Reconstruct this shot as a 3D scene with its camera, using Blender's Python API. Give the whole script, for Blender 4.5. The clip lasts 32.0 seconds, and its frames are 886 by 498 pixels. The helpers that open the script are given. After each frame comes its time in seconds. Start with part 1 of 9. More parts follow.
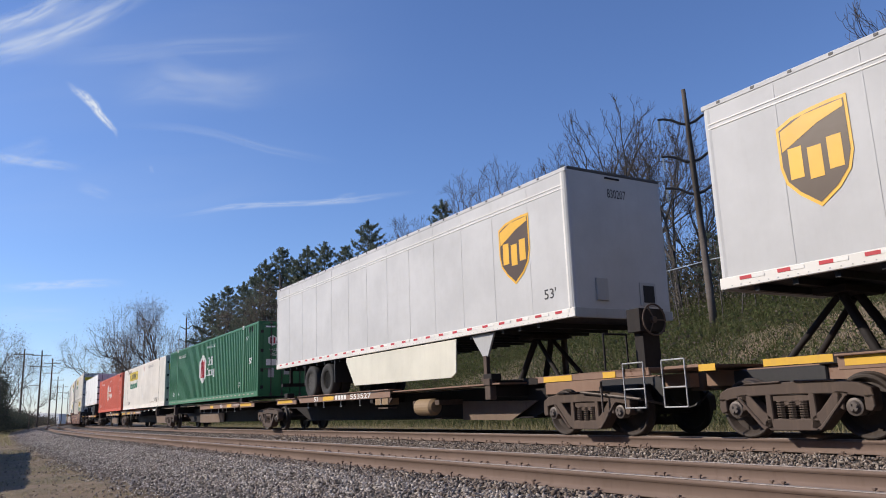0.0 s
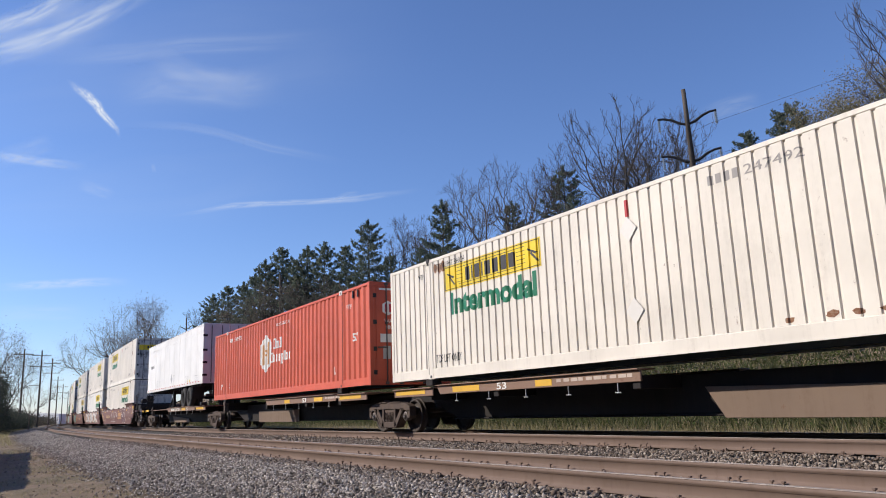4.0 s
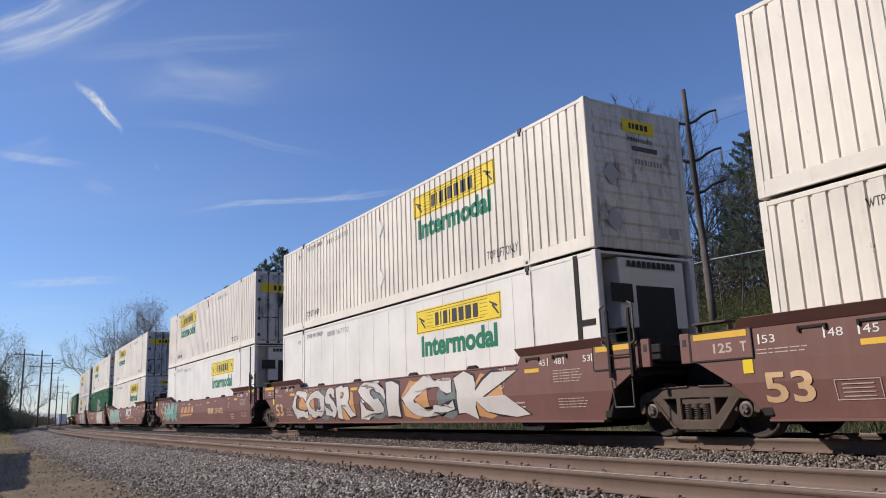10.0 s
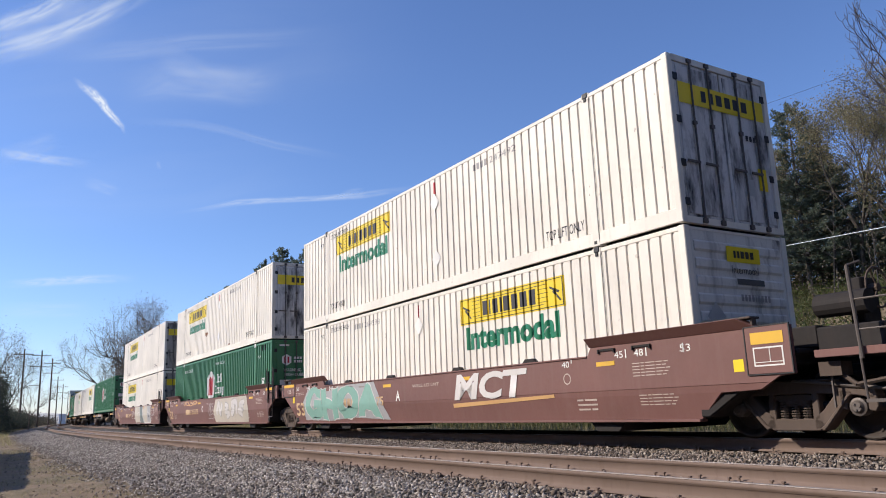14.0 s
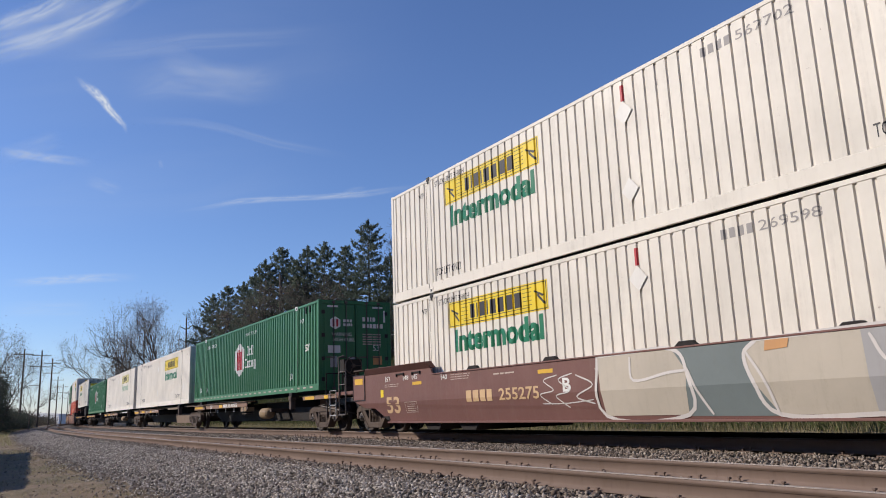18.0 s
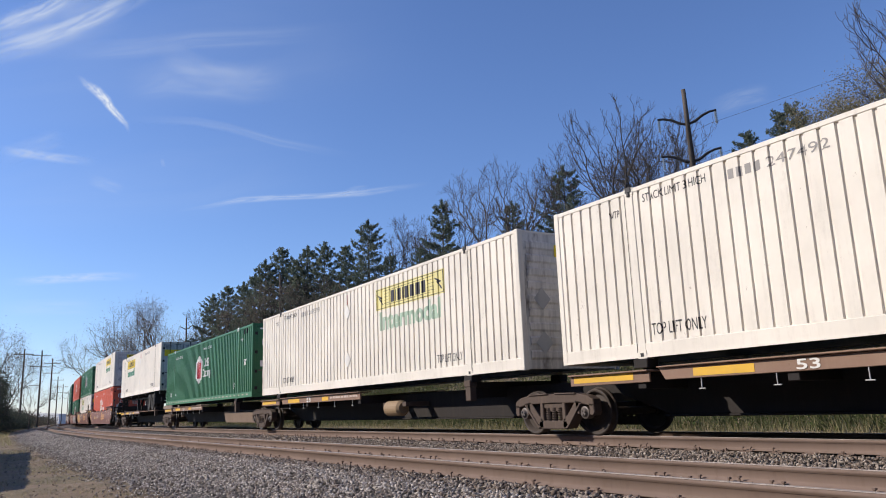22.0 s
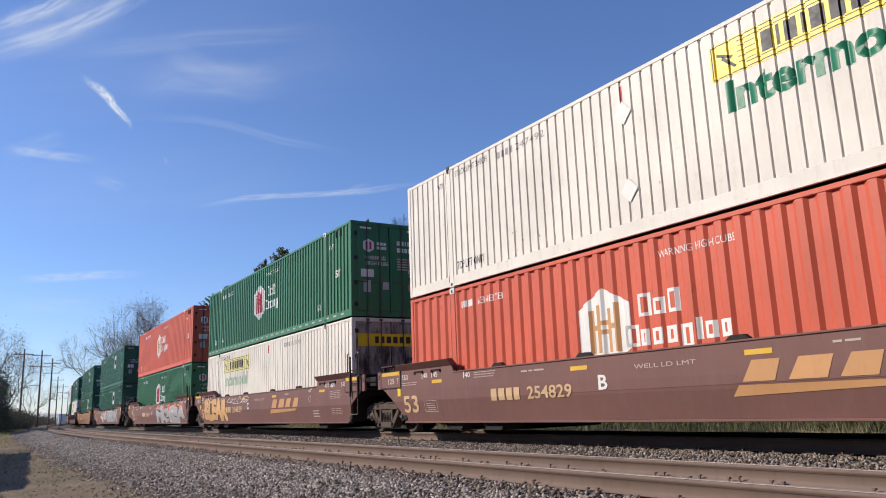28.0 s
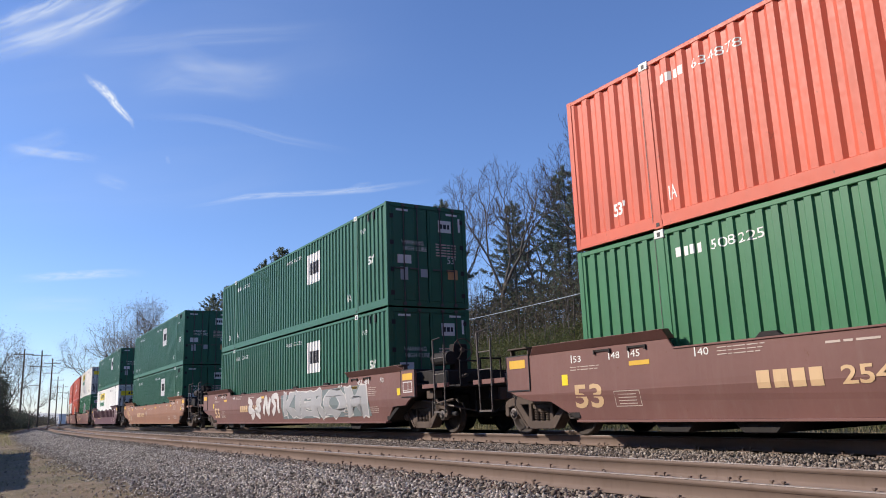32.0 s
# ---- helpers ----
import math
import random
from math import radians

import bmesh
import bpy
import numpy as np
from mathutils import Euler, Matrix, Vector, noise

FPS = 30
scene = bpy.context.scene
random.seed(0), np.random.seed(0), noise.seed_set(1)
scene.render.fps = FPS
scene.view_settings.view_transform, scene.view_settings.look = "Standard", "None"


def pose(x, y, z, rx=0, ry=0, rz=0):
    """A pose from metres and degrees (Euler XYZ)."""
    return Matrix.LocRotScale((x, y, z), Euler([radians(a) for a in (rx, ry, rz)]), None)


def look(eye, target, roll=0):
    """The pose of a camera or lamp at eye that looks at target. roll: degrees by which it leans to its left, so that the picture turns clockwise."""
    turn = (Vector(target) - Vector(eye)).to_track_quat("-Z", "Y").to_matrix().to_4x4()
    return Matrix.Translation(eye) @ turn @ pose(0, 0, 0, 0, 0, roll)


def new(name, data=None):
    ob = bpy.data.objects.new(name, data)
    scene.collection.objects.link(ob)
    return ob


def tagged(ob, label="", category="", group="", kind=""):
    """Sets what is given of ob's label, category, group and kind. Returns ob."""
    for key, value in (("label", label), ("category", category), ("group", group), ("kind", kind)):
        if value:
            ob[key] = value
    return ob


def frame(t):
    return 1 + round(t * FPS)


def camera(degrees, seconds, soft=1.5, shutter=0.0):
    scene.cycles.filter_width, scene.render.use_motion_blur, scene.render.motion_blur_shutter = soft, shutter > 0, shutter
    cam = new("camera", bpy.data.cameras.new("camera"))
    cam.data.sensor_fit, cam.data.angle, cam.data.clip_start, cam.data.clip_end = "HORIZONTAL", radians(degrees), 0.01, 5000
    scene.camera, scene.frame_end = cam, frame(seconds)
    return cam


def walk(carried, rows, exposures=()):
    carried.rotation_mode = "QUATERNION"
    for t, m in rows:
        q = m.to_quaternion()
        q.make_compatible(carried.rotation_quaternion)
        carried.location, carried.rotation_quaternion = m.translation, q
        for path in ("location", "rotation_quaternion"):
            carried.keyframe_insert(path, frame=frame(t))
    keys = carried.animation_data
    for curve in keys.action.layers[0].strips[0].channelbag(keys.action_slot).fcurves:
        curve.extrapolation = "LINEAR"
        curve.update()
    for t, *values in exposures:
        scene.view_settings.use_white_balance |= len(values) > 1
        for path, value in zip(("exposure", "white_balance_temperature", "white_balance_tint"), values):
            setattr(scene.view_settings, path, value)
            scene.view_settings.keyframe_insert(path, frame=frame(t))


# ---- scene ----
# ---------------------------------------------------------------- camera
cam = camera(60.86, 32.0, soft=1.0)
EYE = pose(0, 0, 0.6, 101.865, 2.047, 0)
walk(cam, [(0.0, EYE), (32.0, EYE)], [(0.0, 0.04), (1.0, -0.06), (2.0, 0.22), (5.0, 0.05), (6.0, 0.08), (7.0, 0.12), (8.0, 0.0), (9.0, -0.1), (10.0, -0.12), (11.0, -0.25), (12.0, 0.0), (13.0, -0.13), (14.0, 0.2), (17.0, 0.0), (18.0, -0.13), (19.0, 0.15), (20.0, 0.34), (21.0, 0.22), (22.0, 0.1), (23.0, 0.06), (24.0, 0.22), (27.0, 0.04), (28.0, 0.06), (29.0, 0.15), (30.0, 0.13), (31.0, 0.44), (32.0, 0.24)])

# ---------------------------------------------------------------- sky, sun
SUN_AZ, SUN_EL = radians(274), radians(31)      # bearing clockwise from +y, height
SUN_TO = Vector((math.sin(SUN_AZ) * math.cos(SUN_EL), math.cos(SUN_AZ) * math.cos(SUN_EL), math.sin(SUN_EL)))
world = bpy.data.worlds.new("sky")
scene.world = world
world.use_nodes = True
wn, wl = world.node_tree.nodes, world.node_tree.links
wn.clear()
sky = wn.new("ShaderNodeTexSky")
sky.sky_type = "NISHITA"
sky.sun_disc = False
sky.sun_elevation, sky.sun_rotation = SUN_EL, SUN_AZ
sky.air_density, sky.dust_density, sky.ozone_density = 1.0, 0.15, 5.0
bg = wn.new("ShaderNodeBackground")
bg.inputs["Strength"].default_value = 0.125
wo = wn.new("ShaderNodeOutputWorld")
tint = wn.new("ShaderNodeMix")
tint.data_type, tint.blend_type = "RGBA", "MULTIPLY"
tint.inputs["Factor"].default_value = 1.0
tint.inputs["B"].default_value = (0.99, 1.0, 1.20, 1)
wl.new(sky.outputs[0], tint.inputs["A"])
wl.new(tint.outputs["Result"], bg.inputs["Color"])
wl.new(bg.outputs[0], wo.inputs["Surface"])
sun = new("sun", bpy.data.lights.new("sun", "SUN"))
sun.data.energy, sun.data.angle, sun.data.color = 5.0, radians(0.53), (1.0, 0.91, 0.80)
sun.matrix_basis = look(SUN_TO * 100, (0, 0, 0))

# ---------------------------------------------------------------- the line of the track
# heading along the way the train goes, by distance s; s = 0 lies at (5.0, 12.19)
S_ALL = np.linspace(-1500.0, 700.0, 22001)


def _heading(s):
    c = np.clip(s, -215.0, 20.0)
    u = np.clip(s, -160.0, -45.0) + 45.0
    return radians(-58.292) + 0.1871e-3 * c - 18.2457e-6 * c ** 2 / 2 - 194.861e-9 * c ** 3 / 6 + 12e-6 * u ** 2 + 10e-8 * u ** 3


TH = _heading(S_ALL)
DS = S_ALL[1] - S_ALL[0]
TX = np.concatenate([[0], np.cumsum((np.cos(TH[1:]) + np.cos(TH[:-1])) / 2 * DS)])
TY = np.concatenate([[0], np.cumsum((np.sin(TH[1:]) + np.sin(TH[:-1])) / 2 * DS)])
TX += 5.0 - np.interp(0, S_ALL, TX)
TY += 12.187 - np.interp(0, S_ALL, TY)
TRACKS_APART, NEAR_DROP = 4.447, -0.0885


def line(s, o=0.0):
    """The place at distance s, o metres to the right of the way the train goes (towards the viewer)."""
    x, y, h = np.interp(s, S_ALL, TX), np.interp(s, S_ALL, TY), np.interp(s, S_ALL, TH)
    return x + np.sin(h) * o, y - np.cos(h) * o


def side_of(x, y):
    """Distance along and offset from the line of the track for a place."""
    j = np.argmin((TX - x) ** 2 + (TY - y) ** 2)
    return S_ALL[j], (x - TX[j]) * np.sin(TH[j]) - (y - TY[j]) * np.cos(TH[j])


# seconds and metres gone
GONE = [(0, 0.00), (1, 11.14), (2, 22.25), (5, 55.89), (6, 66.92), (8, 89.05), (9, 100.31), (10, 111.57), (11, 122.73), (12, 134.02), (13, 145.20), (14, 156.51), (14.5, 162.13), (16.5, 184.72), (17, 190.42), (18, 201.85), (19, 213.26), (20, 224.64), (21, 235.82), (22, 247.11), (23, 258.62), (24, 270.11), (27, 304.10), (28, 315.52), (29, 326.92), (30, 338.27), (31, 349.75), (32, 361.00)]


def travelled(t):
    return float(np.interp(t, [a for a, _ in GONE], [b for _, b in GONE]))


def ride(s, z=0.0, pivot=8.8):
    """Pose of a vehicle whose middle is at s: +x ahead, -y towards the viewer."""
    ax, ay = line(s + pivot)
    bx, by = line(s - pivot)
    return pose((ax + bx) / 2, (ay + by) / 2, z, 0, 0, math.degrees(math.atan2(ay - by, ax - bx)))


GO, GZ = [-3000, -400, -200, -110, -80, -55, -42, -32, -24, -19, -15, -12, -8.5, -6.0, -4.6, -3.6, 7.2, 7.9, 12, 16, 30, 60, 300, 3000], \
         [55, 42, 30, 19, 15, 10.5, 8.2, 6.4, 4.0, 1.9, 0.25, -0.45, -0.6, -0.62, -0.66, -0.75, -0.75, -0.62, -0.62, -0.6, -0.5, -0.5, 0, 0]


def ground_z(o):
    return float(np.interp(o, GO, GZ))


# ---------------------------------------------------------------- materials
def _nodes(name):
    m = bpy.data.materials.new(name)
    m.use_nodes = True
    n, l = m.node_tree.nodes, m.node_tree.links
    return m, n, l, n["Principled BSDF"]


def _noise(n, l, vec, scale, detail=4.0, rough=0.6):
    t = n.new("ShaderNodeTexNoise")
    t.inputs["Scale"].default_value, t.inputs["Detail"].default_value, t.inputs["Roughness"].default_value = scale, detail, rough
    l.new(vec, t.inputs["Vector"])
    return t.outputs["Fac"]


def _ramp(n, l, fac, lo, hi, a=(0, 0, 0, 1), b=(1, 1, 1, 1)):
    r = n.new("ShaderNodeValToRGB")
    r.color_ramp.elements[0].position, r.color_ramp.elements[1].position = lo, hi
    r.color_ramp.elements[0].color, r.color_ramp.elements[1].color = a, b
    l.new(fac, r.inputs["Fac"])
    return r.outputs["Color"]


def _mix(n, l, fac, a, b, mode="MIX"):
    m = n.new("ShaderNodeMix")
    m.data_type, m.blend_type = "RGBA", mode
    for sock, v in ((m.inputs["Factor"], fac), (m.inputs["A"], a), (m.inputs["B"], b)):
        if isinstance(v, (int, float)):
            sock.default_value = v
        elif isinstance(v, tuple):
            sock.default_value = (*v, 1) if len(v) == 3 else v
        else:
            l.new(v, sock)
    return m.outputs["Result"]


def _coords(n, l, stretch=(1, 1, 1), shift=True):
    """Object-space coordinates, shifted at random from object to object."""
    c = n.new("ShaderNodeTexCoord")
    mp = n.new("ShaderNodeMapping")
    mp.inputs["Scale"].default_value = stretch
    l.new(c.outputs["Object"], mp.inputs["Vector"])
    if shift:
        info = n.new("ShaderNodeObjectInfo")
        mul = n.new("ShaderNodeMath")
        mul.operation = "MULTIPLY"
        mul.inputs[1].default_value = 37.0
        l.new(info.outputs["Random"], mul.inputs[0])
        cb = n.new("ShaderNodeCombineXYZ")
        l.new(mul.outputs[0], cb.inputs["X"])
        l.new(mul.outputs[0], cb.inputs["Y"])
        l.new(cb.outputs[0], mp.inputs["Location"])
    return mp.outputs["Vector"]


def _bump(n, l, bsdf, fac, strength, dist=0.01):
    b = n.new("ShaderNodeBump")
    b.inputs["Strength"].default_value, b.inputs["Distance"].default_value = strength, dist
    l.new(fac, b.inputs["Height"])
    l.new(b.outputs["Normal"], bsdf.inputs["Normal"])


def painted(name, col, rough=0.45, metal=0.0, grime=0.35, dirt=(0.16, 0.12, 0.09), rust=0.0, spec=0.4):
    """Weathered paint: faint fading, vertical streaks of dirt, specks of rust."""
    m, n, l, b = _nodes(name)
    fade = _noise(n, l, _coords(n, l, (0.5, 0.5, 0.5)), 1.3, 5)
    streak = _noise(n, l, _coords(n, l, (3.0, 3.0, 0.25)), 2.2, 6, 0.7)
    fine = _noise(n, l, _coords(n, l), 14.0, 5, 0.7)
    dark = tuple(c * 0.82 for c in col)
    base = _mix(n, l, _ramp(n, l, fade, 0.35, 0.7), col, dark)
    mask = _mix(n, l, _ramp(n, l, streak, 0.5, 0.78), (0, 0, 0), _ramp(n, l, fine, 0.3, 0.75), "MIX")
    gm = n.new("ShaderNodeMath")
    gm.operation = "MULTIPLY"
    gm.inputs[1].default_value = grime
    l.new(mask, gm.inputs[0])
    base = _mix(n, l, gm.outputs[0], base, dirt)
    if rust:
        spots = _noise(n, l, _coords(n, l, (1, 1, 0.6)), 5.0, 8, 0.75)
        base = _mix(n, l, _ramp(n, l, spots, 0.66 - rust * 0.1, 0.74 - rust * 0.08), base, (0.13, 0.05, 0.025))
    l.new(base, b.inputs["Base Color"])
    l.new(_ramp(n, l, fine, 0.2, 0.9, (rough - 0.1,) * 3 + (1,), (rough + 0.2,) * 3 + (1,)), b.inputs["Roughness"])
    b.inputs["Metallic"].default_value = metal
    b.inputs["Specular IOR Level"].default_value = spec
    _bump(n, l, b, fine, 0.08, 0.004)
    return m


def sooty(name, col, soot, much=0.5, rough=0.65, shift=True):
    """Pale paint under broad smears of soot and fine vertical runs of dirt."""
    m, n, l, b = _nodes(name)
    broad = _noise(n, l, _coords(n, l, (1.0, 1.6, 0.55), shift), 1.7, 5, 0.62)
    runs = _noise(n, l, _coords(n, l, (2.2, 2.2, 0.25), shift), 2.2, 5, 0.6)
    fine = _noise(n, l, _coords(n, l), 18.0, 5, 0.7)
    base = _mix(n, l, _ramp(n, l, runs, 0.48, 0.80), col, tuple(0.45 * c for c in col))
    base = _mix(n, l, _ramp(n, l, fine, 0.55, 0.8), base, tuple(0.7 * c for c in col))
    base = _mix(n, l, _ramp(n, l, broad, 0.66 - 0.2 * much, 0.84 - 0.2 * much), base, soot)
    l.new(base, b.inputs["Base Color"])
    b.inputs["Roughness"].default_value, b.inputs["Specular IOR Level"].default_value = rough, 0.2
    _bump(n, l, b, fine, 0.1, 0.004)
    return m


def rough_stuff(name, cols, scale=3.0, rough=0.9, bump=0.5, dist=0.02, fine=25.0, shift=False):
    """Earth, bark, leaves and the like: three colours by noise at two scales."""
    m, n, l, b = _nodes(name)
    v = _coords(n, l, shift=shift)
    big, small = _noise(n, l, v, scale, 6, 0.65), _noise(n, l, v, fine, 5, 0.7)
    base = _mix(n, l, _ramp(n, l, big, 0.38, 0.62), cols[0], cols[1])
    base = _mix(n, l, _ramp(n, l, small, 0.45, 0.7), base, cols[2])
    l.new(base, b.inputs["Base Color"])
    b.inputs["Roughness"].default_value = rough
    b.inputs["Specular IOR Level"].default_value = 0.2
    _bump(n, l, b, small, bump, dist)
    return m


def by_island(name, cols, rough=0.85, leaf=False):
    """Many small pieces in one mesh, each with its own shade."""
    m, n, l, b = _nodes(name)
    g = n.new("ShaderNodeNewGeometry")
    r = n.new("ShaderNodeValToRGB")
    while len(r.color_ramp.elements) < len(cols):
        r.color_ramp.elements.new(0.5)
    for i, c in enumerate(cols):
        r.color_ramp.elements[i].position = i / max(1, len(cols) - 1)
        r.color_ramp.elements[i].color = (*c, 1)
    l.new(g.outputs["Random Per Island"], r.inputs["Fac"])
    v = _coords(n, l, shift=False)
    base = _mix(n, l, _noise(n, l, v, 30.0, 3), r.outputs["Color"], (0.5, 0.5, 0.5), "OVERLAY")
    l.new(base, b.inputs["Base Color"])
    b.inputs["Roughness"].default_value = rough
    b.inputs["Specular IOR Level"].default_value = 0.25
    if leaf:
        tr = n.new("ShaderNodeBsdfTranslucent")
        l.new(base, tr.inputs["Color"])
        mx = n.new("ShaderNodeMixShader")
        mx.inputs[0].default_value = 0.3 if leaf is True else leaf
        l.new(b.outputs[0], mx.inputs[1])
        l.new(tr.outputs[0], mx.inputs[2])
        l.new(mx.outputs[0], n["Material Output"].inputs["Surface"])
    return m


